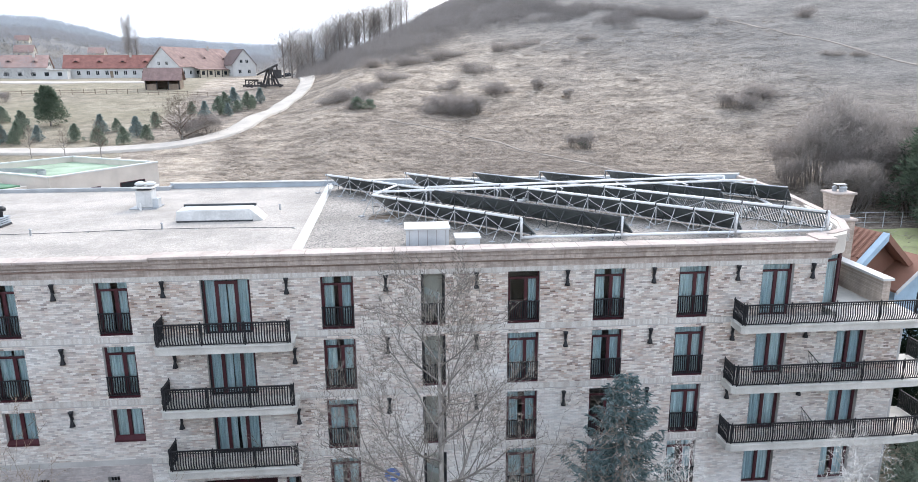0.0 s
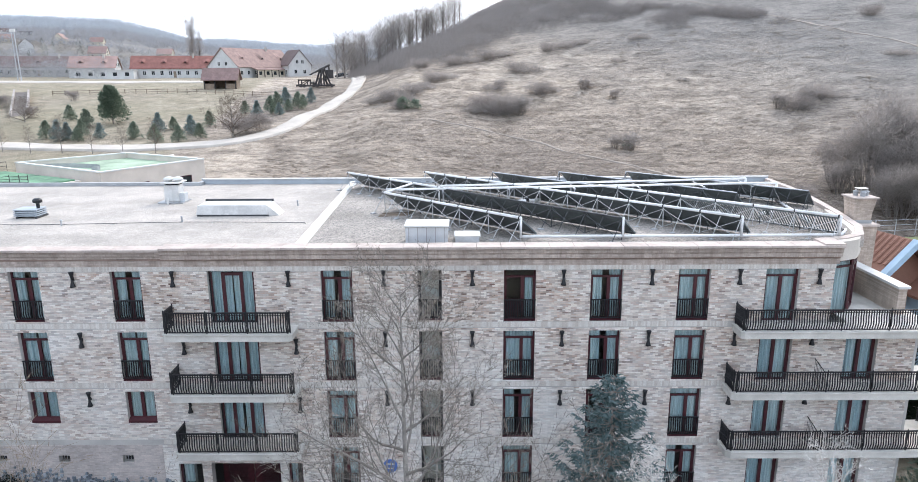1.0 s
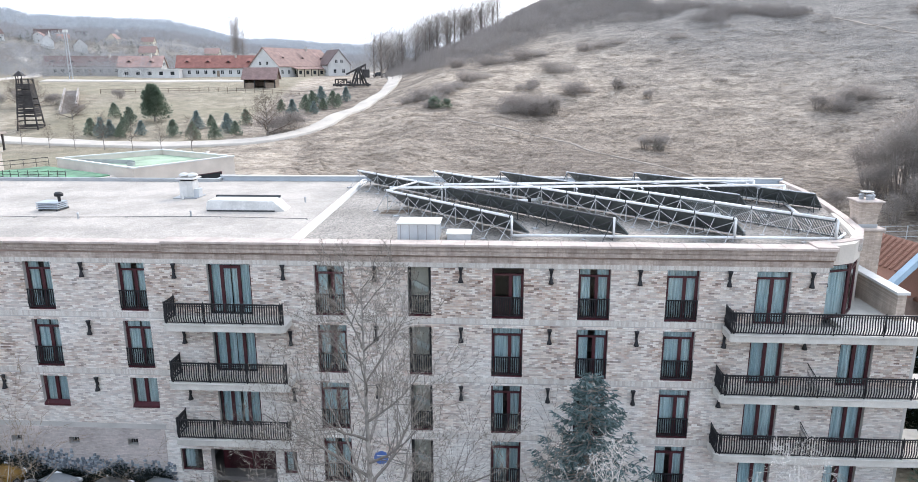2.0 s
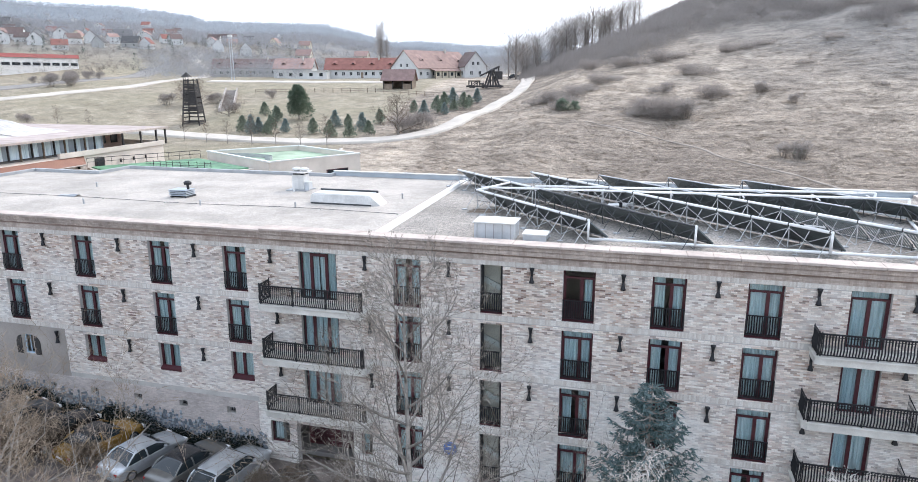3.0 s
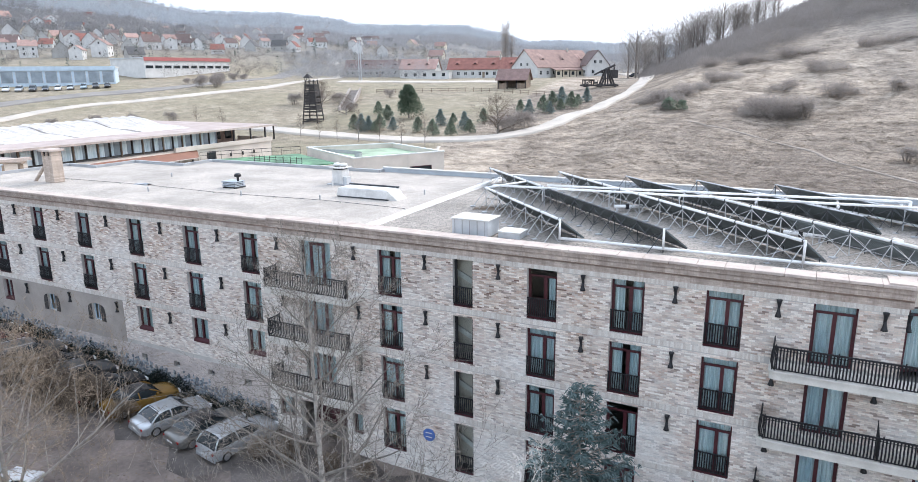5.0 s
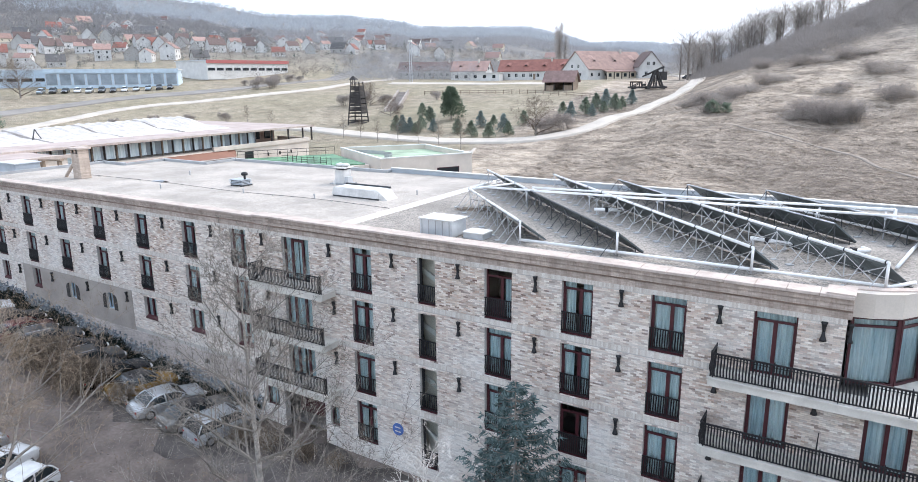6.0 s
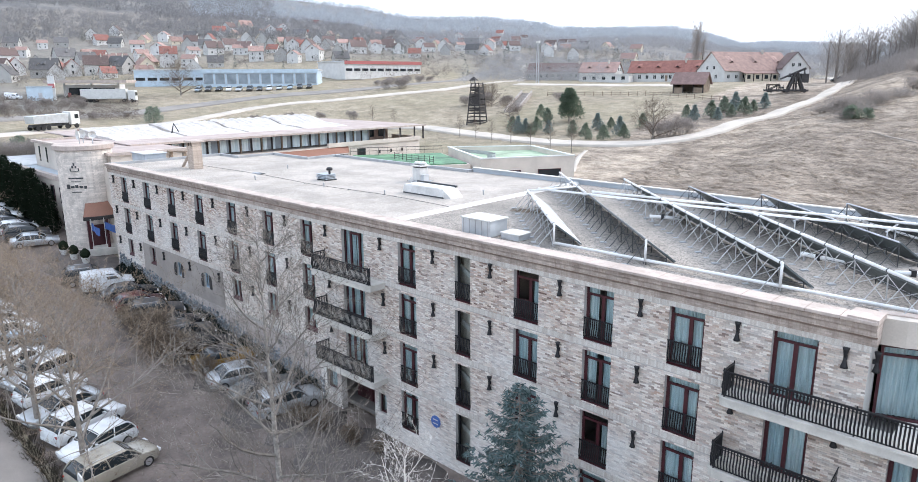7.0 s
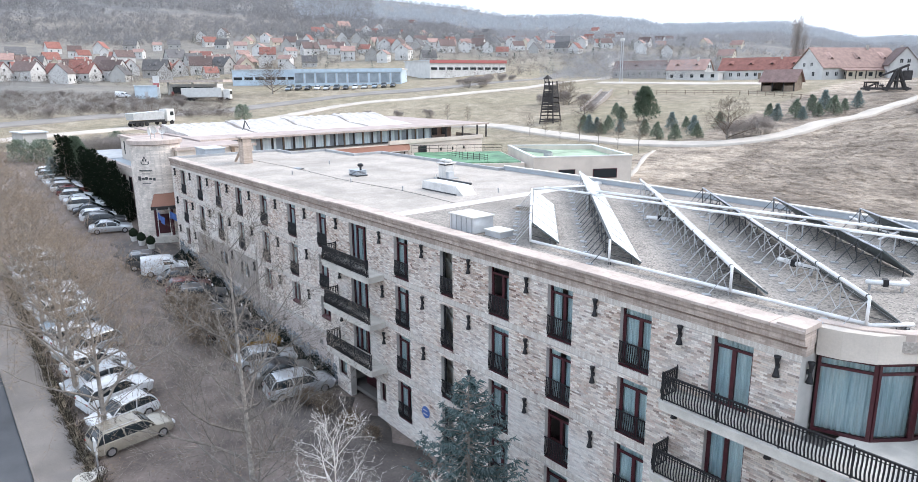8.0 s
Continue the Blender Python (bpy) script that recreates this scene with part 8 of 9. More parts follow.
for s in (-1, 1):
    part("rail", Mesh().box(-1.15, 1.15, s * 1.1 - 0.05, s * 1.1 + 0.05, 9.3, 9.45).box(s * 1.1 - 0.05, s * 1.1 + 0.05, -1.15, 1.15, 9.3, 9.45), M_TIMBER, tw)
part("turret_post", Mesh().box(-1.15, -1.03, -1.15, -1.03, 8.6, 10.2).box(-0.1, 0.02, -1.15, -1.03, 8.6, 10.2).box(-1.15, -1.03, -0.1, 0.02, 8.6, 10.2), M_TIMBER, tw)
part("roof", Mesh().add([(-1.45, -1.45, 10.1), (0.3, -1.45, 10.1), (0.3, 0.3, 10.1), (-1.45, 0.3, 10.1), (-0.58, -0.58, 11.1)], [(0, 1, 4), (1, 2, 4), (2, 3, 4), (3, 0, 4), (3, 2, 1, 0)]), M_TIMBER, tw)

st = thing("stair_ramp", "grey concrete stair ramp set in the slope", "stairs", None)
P0, P1 = Vector((-89.0, 145.5, land(-89, 145.5))), Vector((-104.0, 171.5, land(-104, 171.5) + 0.8))
run = (P1 - P0)
side = Vector((-run.y, run.x, 0)).normalized()
for i in range(30):
    a, c = P0.lerp(P1, i / 30), P0.lerp(P1, (i + 1) / 30)
    q = [a + side * 1.3, a - side * 1.3, c - side * 1.3, c + side * 1.3]
    part("step", Mesh().loft([[(p.x, p.y, a.z - 1.0) for p in q], [(p.x, p.y, a.z + 0.1) for p in q]]), M_RENDER, st)
for s in (-1, 1):
    e = side * s * 1.5
    ring = lambda p: [tuple(p + e + side * 0.18 + Vector((0, 0, -1.5))), tuple(p + e - side * 0.18 + Vector((0, 0, -1.5))), tuple(p + e - side * 0.18 + Vector((0, 0, 0.7))), tuple(p + e + side * 0.18 + Vector((0, 0, 0.7)))]
    part("side_wall", Mesh().loft([ring(P0), ring(P1)]), M_RENDER, st)
mast = thing("lattice_mast", "slim pale lattice mast", "mast", pose(-123, 201.7, land(-123, 201.7)))
for s in (-1, 1):
    part("leg", Mesh().tube((s * 0.5, 0, 0), (s * 0.35, 0, 14.0), 0.16, n=5), M_STEEL, mast)
for k in range(12):
    part("lacing", Mesh().tube((-0.5, 0, 0.4 + 1.1 * k), (0.45, 0, 1.5 + 1.1 * k), 0.04, n=4), M_STEEL, mast)
part("head", Mesh().box(-0.7, 0.7, -0.3, 0.3, 13.6, 14.4), M_WHITE, mast)

# pool house with a green covered court behind the hotel
gp = thing("pool_house", "low cream pool house with a green covered court", "building", None)
plan = [(-50.3, 82.6), (-35.2, 73.5), (-28.3, 85.5), (-41.5, 93.0)]
part("wall", rim(plan, 0.0, 0.35, 4.5, 11.55), M_CREAM, gp)
part("coping", rim(plan, -0.06, 0.42, 11.554, 11.7), M_WHITE, gp, "pale metal coping")
part("court", Mesh().prism(inset(plan, 0.36), 10.2, 10.95), M_COURT, gp, "pale green cover over the court")
part("inner_wall", Mesh().loft([[(x, y, z) for x, y in [(-44.5 + 5.5 * math.cos(a), 80.6 + 2.4 * math.sin(a)) for a in np.linspace(-0.4, 2.4, 12)]] for z in (10.9, 11.45)], caps=False, closed=False), M_FLASH, gp, "curved grey inner wall")
for i, (a, b) in enumerate(((0.25, 0.42), (0.6, 0.85))):
    p, q = Vector((*plan[1], 0)), Vector((*plan[2], 0))
    m = Matrix.Translation(p.lerp(q, a)) @ Matrix.Rotation(math.atan2((q - p).y, (q - p).x), 4, "Z")
    w = part("window", Mesh().box(0, (q - p).length * (b - a), -0.05, 0.03, 8.6, 9.9, m), M_REDWOOD, gp)
    part("pane", Mesh().box(0.12, (q - p).length * (b - a) - 0.12, -0.07, -0.052, 8.7, 9.8, m), M_CARGLASS, w)
gt = thing("terrace_block", "low cream block with a green roof terrace", "building", None)
part("wall", Mesh().prism([(-59.0, 70.0), (-46.0, 62.0), (-38.0, 74.5), (-51.0, 82.0)], 4.5, 10.6), M_CREAM, gt)
part("court", Mesh().prism([(-58.5, 70.1), (-46.1, 62.6), (-38.6, 74.4), (-50.9, 81.4)], 10.6, 10.75), M_GREEN, gt, "green roof surface")
nf = thing("wire_fence", "dark wire fence at the edge of the green terrace", "fence")
for i in range(9):
    a, b = Vector((-41.5 - 1.05 * i, 70.8 + 0.25 * math.sin(i), 10.75)), Vector((-42.55 - 1.05 * i, 70.8 + 0.25 * math.sin(i + 1), 10.75))
    part("post", Mesh().tube(a, a + Vector((0, 0, 1.0)), 0.04, n=5), M_TIMBER, nf)
    for hgt in (0.25, 0.55, 0.85):
        part("wire", Mesh().tube(a + Vector((0, 0, hgt)), b + Vector((0, 0, hgt - 0.05)), 0.025, n=4), M_TIMBER, nf)
for i in range(11):
    p = Vector((-59, 70.0, 10.7)).lerp(Vector((-51, 82, 10.7)), i / 10)
    part("rail_post", Mesh().tube(p, p + Vector((0, 0, 1.1)), 0.03, n=4), M_TIMBER, gt)
part("rail", Mesh().tube((-59, 70, 11.8), (-51, 82, 11.8), 0.04, n=4).tube((-59, 70, 11.3), (-51, 82, 11.3), 0.03, n=4), M_TIMBER, gt)

# back wing with a dark band of windows under a wide eave
bw = thing("back_wing", "two-storey cream wing with a long window band and pale roof", "building", None)
part("lower_wall", Mesh().box(-90, -59.2, 40, 84.8, 3.0, 12.15), M_CREAM, bw)
part("parapet", Mesh().box(-59.4, -59.0, 66.0, 84.9, 12.154, 12.75).box(-66, -59.404, 84.5, 84.9, 12.154, 12.75), M_CREAM, bw)
part("upper_wall", Mesh().box(-90, -61.6, 39.5, 76.0, 12.15, 14.3), M_DARKROOM, bw, "recessed upper storey, coloured dark for its shade")
part("loggia_wall", Mesh().box(-90, -63.5, 76.0, 81.5, 12.15, 14.3), M_BROWNBRICK, bw, "brown brick wall of the open loggia")
for y in (77.2, 79.4):
    part("loggia_window", Mesh().box(-63.5, -63.42, y, y + 1.2, 12.8, 14.0), M_CARGLASS, bw)
part("roof", bevelled(Mesh().box(-92, -59.6, 37.5, 86.6, 14.45, 14.62), "roof", M_PINKROOF, 0.05, 1), M_PINKROOF, bw, "wide pinkish roof slab")
part("roof_edge", Mesh().box(-59.6, -59.4, 37.5, 86.6, 14.36, 14.64), M_COPING, bw, "pale pink eave board")
part("soffit", Mesh().box(-61.5, -59.7, 37.6, 86.4, 14.38, 14.44), M_TILE, bw, "reddish boarded soffit")
for y in (77.5, 81.0, 84.2, 86.2):
    part("roof_post", Mesh().box(-59.95, -59.75, y, y + 0.2, 12.2, 14.4), M_TIMBER, bw)
for y0, y1, up in ((38.5, 47.5, 0.25), (48.2, 57, 0.45), (57.6, 66.5, 0.62), (67.2, 75.5, 0.8)):
    part("roof_sheet", Mesh().loft([[(-80, y, 14.62), (-79.5, y, 15.35 + up + 0.09 * math.sin(y * 4.1)), (-76.5 + 0.3 * math.sin(y * 2.1), y, 15.3 + up * 0.8 + 0.12 * math.sin(y * 5.3 + 1)), (-73, y, 15.05 + 0.1 * math.sin(y * 3.7)), (-69, y, 14.85 + 0.06 * math.sin(y * 6.1)), (-66.5, y, 14.62)] for y in np.linspace(y0, y1, 25)]), M_SHEET, bw, "white crumpled sheeting on the roof")
part("roof_ridge", Mesh().box(-80.3, -79.6, 38.5, 76, 15.2, 15.45), M_TILE, bw, "brown ridge board")
part("frame_stand", Mesh().tube((-70, 47.2, 14.6), (-70.4, 47.9, 16.2), 0.07, n=4).tube((-70, 48.6, 14.6), (-70.4, 47.9, 16.2), 0.07, n=4).tube((-71.2, 47.9, 14.6), (-70.4, 47.9, 16.2), 0.07, n=4).box(-71.3, -69.9, 47.1, 48.7, 14.62, 14.72), M_DARKSTEEL, bw)
rb_ = random.Random(12)
for i in range(22):
    y = 40.0 + 1.63 * i
    f = part("window", Mesh().box(-61.6, -61.45, y, y + 1.5, 12.35, 14.25), M_TIMBER, bw)
    part("pane", Mesh().box(-61.44, -61.42, y + 0.12, y + 1.42, 12.45, 14.15), M_SHOPGLASS, f)
    part("curtain", Mesh().box(-61.415, -61.41, y + 0.15, y + rb_.choice((0.5, 0.8, 1.1, 1.35)), 12.45, 14.12), M_CURTAIN, f)
    if i % 2 == 0:
        part("pier", Mesh().box(-61.6, -61.3, y - 0.1, y + 0.02, 12.15, 14.38), M_PLANK, f)
part("tile_skirt", Mesh().loft([[(-59.2, y, 12.1), (-57.5 - dx, y, 11.35), (-57.5 - dx, y, 11.2), (-59.2, y, 11.95)] for y, dx in ((37, 0), (68.2, 0), (69.8, 1.5))]), M_TILE, bw, "red tiled skirt roof")
part("gutter", Mesh().tube((-57.4, 37, 11.25), (-57.4, 68.2, 11.25), 0.09, n=6).tube((-57.4, 68.2, 11.25), (-57.9, 69.0, 9.5), 0.07, n=6), M_COPING, bw)
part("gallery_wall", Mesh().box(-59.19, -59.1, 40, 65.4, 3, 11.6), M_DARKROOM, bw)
for i in range(11):
    y = 40 + 2.5 * i
    part("column", Mesh().box(-58.0, -57.7, y, y + 0.3, 4, 11.3), M_BAND if i % 2 else M_PLANK, bw)
    part("shutter", Mesh().box(-59.1, -59.02, y + 0.6, y + 1.5, 8.6, 11.2), M_REDWOOD if i % 3 else M_WHITE, bw)
w = part("window", Mesh().box(-59.2, -59.1, 71.5, 73.1, 9.5, 11.6), M_TIMBER, bw)
part("pane", Mesh().box(-59.09, -59.07, 71.7, 72.9, 9.7, 11.5), M_CARGLASS, w)
for y in (68.6, 75.8, 78.2, 80.6):
    part("wall_lantern", Mesh().box(-59.1, -58.95, y, y + 0.2, 10.6, 11.1), M_IRON, bw)

# round stair tower and west wing of the hotel
rt_ = thing("round_tower", "round pale stone stair tower with a cornice", "tower", pose(-53.9, 30.5, 3.35) @ Matrix.Scale(1.06, 4))
ringp = lambda r, z: [(r * math.cos(a), r * math.sin(a), z) for a in np.linspace(0, 2 * math.pi, 36, endpoint=False)]
part("shaft", Mesh().loft([ringp(2.55, -1), ringp(2.55, 11.0)]), M_TOWER, rt_, smooth=False)
part("cornice", Mesh().loft([ringp(2.55, 11.0), ringp(2.8, 11.1), ringp(2.8, 11.5), ringp(2.65, 11.55)]), M_COPING, rt_)
def curved_bar(a0, a1, z0, z1, r=2.56):
    s = np.linspace(a0, a1, 8)
    return Mesh().loft([[(r * math.cos(a), r * math.sin(a), z0), ((r + 0.03) * math.cos(a), (r + 0.03) * math.sin(a), z0), ((r + 0.03) * math.cos(a), (r + 0.03) * math.sin(a), z1), (r * math.cos(a), r * math.sin(a), z1)] for a in s])
emblem = [(-0.86, -0.6, 9.0, 9.05), (-0.9, -0.86, 9.05, 9.35), (-0.6, -0.56, 9.05, 9.35), (-0.82, -0.76, 9.35, 9.6), (-0.7, -0.64, 9.35, 9.6), (-0.76, -0.7, 9.6, 9.85)]
lines = [(-1.0, -0.45, 8.3, 8.42), (-0.9, -0.55, 8.0, 8.06), (-1.12, -0.98, 7.3, 7.75), (-0.94, -0.8, 7.4, 7.6), (-0.77, -0.66, 7.4, 7.7), (-0.62, -0.5, 7.4, 7.6), (-0.46, -0.36, 7.3, 7.6), (-0.92, -0.55, 6.95, 7.02)]
for a0, a1, z0, z1 in emblem + lines:
    part("sign_bar", curved_bar(a0, a1, z0, z1), M_DARKSTEEL, rt_, "dark bar of a wall sign")
w = part("window", curved_bar(-1.9, -1.55, 7.0, 9.2, 2.5), M_CARGLASS, rt_)
part("window", curved_bar(-0.6, -0.45, 4.7, 5.9, 2.5), M_CARGLASS, rt_)
for i, (x, y, r) in enumerate(((0.6, -0.5, 0.55), (-0.7, 0.3, 0.45), (1.2, 0.6, 0.4))):
    dsh = thing("satellite_dish", "white satellite dish on the tower roof", "dish", pose(-53.9 + x, 30.5 + y, 15.45, 0, 0, 40 * i))
    part("pole", Mesh().tube((0, 0, -0.2), (0, 0, 0.9), 0.05, n=6), M_STEEL, dsh)
    part("dish", Mesh().loft([[(rr * math.cos(a), 0.25 * (rr / r) ** 2 * -1 + 0.1, 1.1 + rr * math.sin(a)) for a in np.linspace(0, 2 * math.pi, 14, endpoint=False)] for rr in (0.05, r * 0.5, r)], caps=False), M_WHITE, dsh)
ww = thing("west_wing", "stepped cream west wing of the hotel", "building", None)
part("wall", Mesh().box(-92, -56.0, 29.6, 40, 2.5, 11.2), M_CREAM, ww)
part("link_wall", Mesh().box(-56.0, -45.05, 31.4, 41, 2.5, 13.2), M_CREAM, ww)
part("upper_wall", Mesh().box(-77, -50.7, 32.0, 41, 11.2, 14.35), M_CREAM, ww)
part("roof", Mesh().box(-91.6, -77.1, 30, 39.6, 11.2, 11.35), M_FLASH, ww)
part("terrace", Mesh().box(-77, -57.0, 30.1, 31.9, 11.204, 11.3), M_BLUESHEET, ww, "blue-grey roof sheet")
part("cornice", Mesh().box(-92.2, -56.2, 29.4, 29.95, 11.0, 11.55), M_COPING, ww)
part("roof_edge", Mesh().box(-77.3, -50.4, 31.7, 32.2, 14.35, 14.65).box(-77.3, -76.8, 32.2, 41.3, 14.35, 14.65).box(-50.9, -50.4, 32.2, 41.3, 14.35, 14.65), M_COPING, ww)
part("upper_roof", Mesh().box(-76.8, -50.9, 32.2, 41.3, 14.35, 14.42), M_PINKROOF, ww)
for x in (-75.0, -72.2):
    part("slit_window", Mesh().box(x - 0.2, x + 0.2, 31.94, 32.0, 12.0, 13.9), M_CARGLASS, ww)
for i in range(10):
    for z in (5.6, 8.4):
        x = -60.0 - 3.1 * i
        f = part("window", Mesh().box(x - 0.6, x + 0.6, 29.52, 29.6, z, z + 1.9), M_REDWOOD, ww)
        part("pane", Mesh().box(x - 0.45, x + 0.45, 29.5, 29.515, z + 0.1, z + 1.8), M_CARGLASS, f)
bx = thing("plant_box", "pale blue-grey sheet metal plant box on the roof", "air unit", pose(-47.0, 34.5, 13.2))
part("housing", bevelled(Mesh().box(-1.6, 1.6, -1.1, 1.1, 0, 1.55), "housing", M_BLUESHEET, 0.03, 1), M_BLUESHEET, bx)
part("lid", Mesh().box(-1.7, 1.7, -1.2, 1.2, 1.55, 1.63), M_METAL, bx)
bn = thing("roof_bench", "brown timber bench frame on the roof", "bench", pose(-49.3, 38.6, 13.2, 0, 0, 20))
part("seat", Mesh().box(-1.3, 1.3, -0.25, 0.25, 1.15, 1.3), M_PLANK, bn)
for x in (-1.0, 1.0):
    part("leg", Mesh().box(x - 0.12, x + 0.12, -0.2, 0.2, 0, 1.15), M_PLANK, bn)
cp = thing("entrance_canopy", "curved clay-tiled canopy on timber posts by the main door", "canopy", pose(-53.9, 30.5, 0))
arc = lambda r, z, a0=-0.5, a1=0.42: [(r * math.cos(a), r * math.sin(a), z) for a in np.linspace(a0, a1, 12)]
part("roof", Mesh().loft([arc(2.74, 9.55), arc(4.55, 8.4), arc(4.55, 8.25), arc(2.74, 9.4)], closed=False, caps=False), M_TILE, cp, "clay tiles")
part("fascia", Mesh().loft([arc(4.56, 8.38), arc(4.66, 8.38), arc(4.66, 8.0), arc(4.56, 8.0), arc(4.56, 8.38)], closed=False, caps=False), M_TIMBER, cp, "dark curved fascia board")
for a in (-0.42, -0.02, 0.35):
    part("post", Mesh().box(4.35 * math.cos(a) - 0.12, 4.35 * math.cos(a) + 0.12, 4.35 * math.sin(a) - 0.12, 4.35 * math.sin(a) + 0.12, 4.0, 8.2), M_REDWOOD, cp)
part("step", Mesh().loft([arc(2.74, 3.6), arc(4.9, 3.6), arc(4.9, 4.95), arc(2.74, 4.95)], closed=False, caps=False), M_SLAB, cp, "pale stone entrance step")
part("door", Mesh().loft([arc(2.72, 4.96, -0.5, 0.1), arc(2.8, 4.96, -0.5, 0.1), arc(2.8, 7.2, -0.5, 0.1), arc(2.72, 7.2, -0.5, 0.1)], closed=False, caps=False), M_REDWOOD, cp, "dark red entrance door")
for a, turn in ((-0.36, 20), (-0.1, 60)):
    q = (-53.9 + 4.75 * math.cos(a), 30.5 + 4.75 * math.sin(a), 7.0)
    fl = thing("flag", "dark blue flag hanging by the main door", "flag", pose(*q, 0, 0, turn), "flags by the door")
    part("cloth", Mesh().loft([[(x, 0.1 * math.sin(x * 6 + z), z - 0.5 * x) for x in np.linspace(0, 1.1, 9)] for z in (0.0, 0.4, 0.8)], caps=False, closed=False), M_BLUE, fl)
    part("pole", Mesh().tube((0, 0, -2.4), (0, 0, 1.2), 0.035, n=6), M_WHITE, fl)
wsn = thing("wall_sign", "white board with dark marks on the west wing", "sign", pose(-58.6, 29.5, 9.0))
part("board", Mesh().box(0, 2.0, -0.08, 0, 0, 1.1), M_WHITE, wsn)
for k in range(4):
    part("mark", Mesh().box(0.2 + 0.42 * k, 0.45 + 0.42 * k, -0.09, -0.081, 0.35, 0.9), M_FLASH, wsn, "dark plain bar")
part("stripe", Mesh().box(0.1, 1.9, -0.09, -0.081, 0.1, 0.22), M_TAIL, wsn, "red stripe")
for i, (x, y) in enumerate(((-51.6, 26.6), (-49.6, 26.9), (-47.8, 27.4))):
    tb = thing("planter", "stone planter with a small dark shrub", "planter", pose(x, y, land(x, y) + 0.05), "planters by the door")
    part("pot", Mesh().loft([ringp(0.3, 0), ringp(0.42, 0.55)]), M_WHITE, tb)
    part("plant", Mesh().loft([[(r * math.cos(a) * (1 + 0.2 * math.sin(5 * a)), r * math.sin(a), z) for a in np.linspace(0, 2 * math.pi, 12, endpoint=False)] for r, z in ((0.25, 0.5), (0.5, 0.8), (0.42, 1.2), (0.1, 1.5))]), M_CYPRESS, tb)

# neighbour's house east of the hotel
nb = thing("neighbour_house", "neighbour house with clay tiles and a blue gable board", "house", pose(29.9, 45.2, 3.0, 0, 0, 15))
part("wall", Mesh().box(-3.6, 3.6, -5, 5, -2.5, 5.6), M_BROWNBRICK, nb)
# gable and right board take tile brown, to look like a roof slope from the camera
part("gable", Mesh().add([(-3.6, -5.1, 5.6), (3.6, -5.1, 5.6), (0, -5.1, 8.8), (-3.6, -4.8, 5.6), (3.6, -4.8, 5.6), (0, -4.8, 8.8)], [(0, 1, 2), (5, 4, 3), (0, 3, 4, 1)]), M_TILE, nb, "gable coloured tile brown to pass for a roof slope")
part("wing_wall", Mesh().box(1.1, 5.0, -6.3, -1.0, -2.5, 5.7).add([(1.1, -6.3, 5.7), (5.0, -6.3, 5.7), (3.05, -6.3, 7.1), (1.1, -6.1, 5.7), (5.0, -6.1, 5.7), (3.05, -6.1, 7.1)], [(0, 1, 2), (5, 4, 3), (0, 3, 4, 1)]), M_BLUEBOARD, nb, "pale blue boarded wall of the lower wing")
for s in (-1, 1):
    part("wing_roof", Mesh().loft([[(3.05, y, 7.25), (3.05 + s * 2.6, y, 5.35), (3.05 + s * 2.6, y, 5.5), (3.05, y, 7.4)] for y in (-6.9, -0.6)]), M_TILE, nb, "brown tiled roof of the lower wing")
    part("wing_barge_board", Mesh().loft([[(3.05, y, 7.45), (3.05 + s * 2.7, y, 5.48), (3.05 + s * 2.7, y, 5.28), (3.05, y, 7.2)] for y in (-7.0, -6.905)]), M_WHITE, nb)
for s in (-1, 1):
    rf_ = part("roof", Mesh().loft([[(0, y, 8.9), (s * 4.4, y, 5.0), (s * 4.4, y, 5.15), (0, y, 9.05)] for y in (-5.8, 5.6)]), M_TILE, nb)
    tile = Mesh().loft([[(0.0, -0.1, 0.0), (0.0, 0.1, 0.0), (0.0, 0.1, 0.03), (0.0, 0.0, 0.075), (0.0, -0.1, 0.03)], [(0.36, -0.1, 0.02), (0.36, 0.1, 0.02), (0.36, 0.1, 0.05), (0.36, 0.0, 0.095), (0.36, -0.1, 0.05)]]).data("tile", M_TILE)
    slope = math.atan2(3.9, 4.4)
    for i in range(15):
        for j in range(28):
            if s < 0 and i < 6 and j < 20:
                u = 0.1 + 0.37 * i
                part("roof_tile", tile, M_TILE, rf_, at=Matrix.Translation((s * u * math.cos(slope), -5.6 + 0.4 * j, 9.07 - u * math.sin(slope))) @ Matrix.Rotation(math.pi if s < 0 else 0, 4, "Z") @ Matrix.Rotation(slope, 4, "Y"))
    part("barge_board", Mesh().loft([[(0, y, 9.1), (s * 4.6, y, 5.02), (s * 4.6, y, 4.6), (0, y, 8.6)] for y in (-6.2, -5.75)]), M_BLUEBOARD if s < 0 else M_TILE, nb, "pale blue gable board" if s < 0 else "right gable board coloured tile brown to match")
gf = thing("garden_fence", "thin metal garden fence behind the terrace", "fence")
for i in range(16):
    p = Vector((40 + 2.2 * i, 71.6, 0))
    part("post", Mesh().tube((p.x, p.y, land(p.x, p.y) - 0.2), (p.x, p.y, land(p.x, p.y) + 1.8), 0.05, n=5), M_STEEL, gf)
    for hgt in (0.6, 1.2, 1.75):
        part("rail", Mesh().tube((p.x, p.y, land(p.x, p.y) + hgt), (p.x + 2.2, p.y, land(p.x + 2.2, p.y) + hgt), 0.025, n=4), M_STEEL, gf)

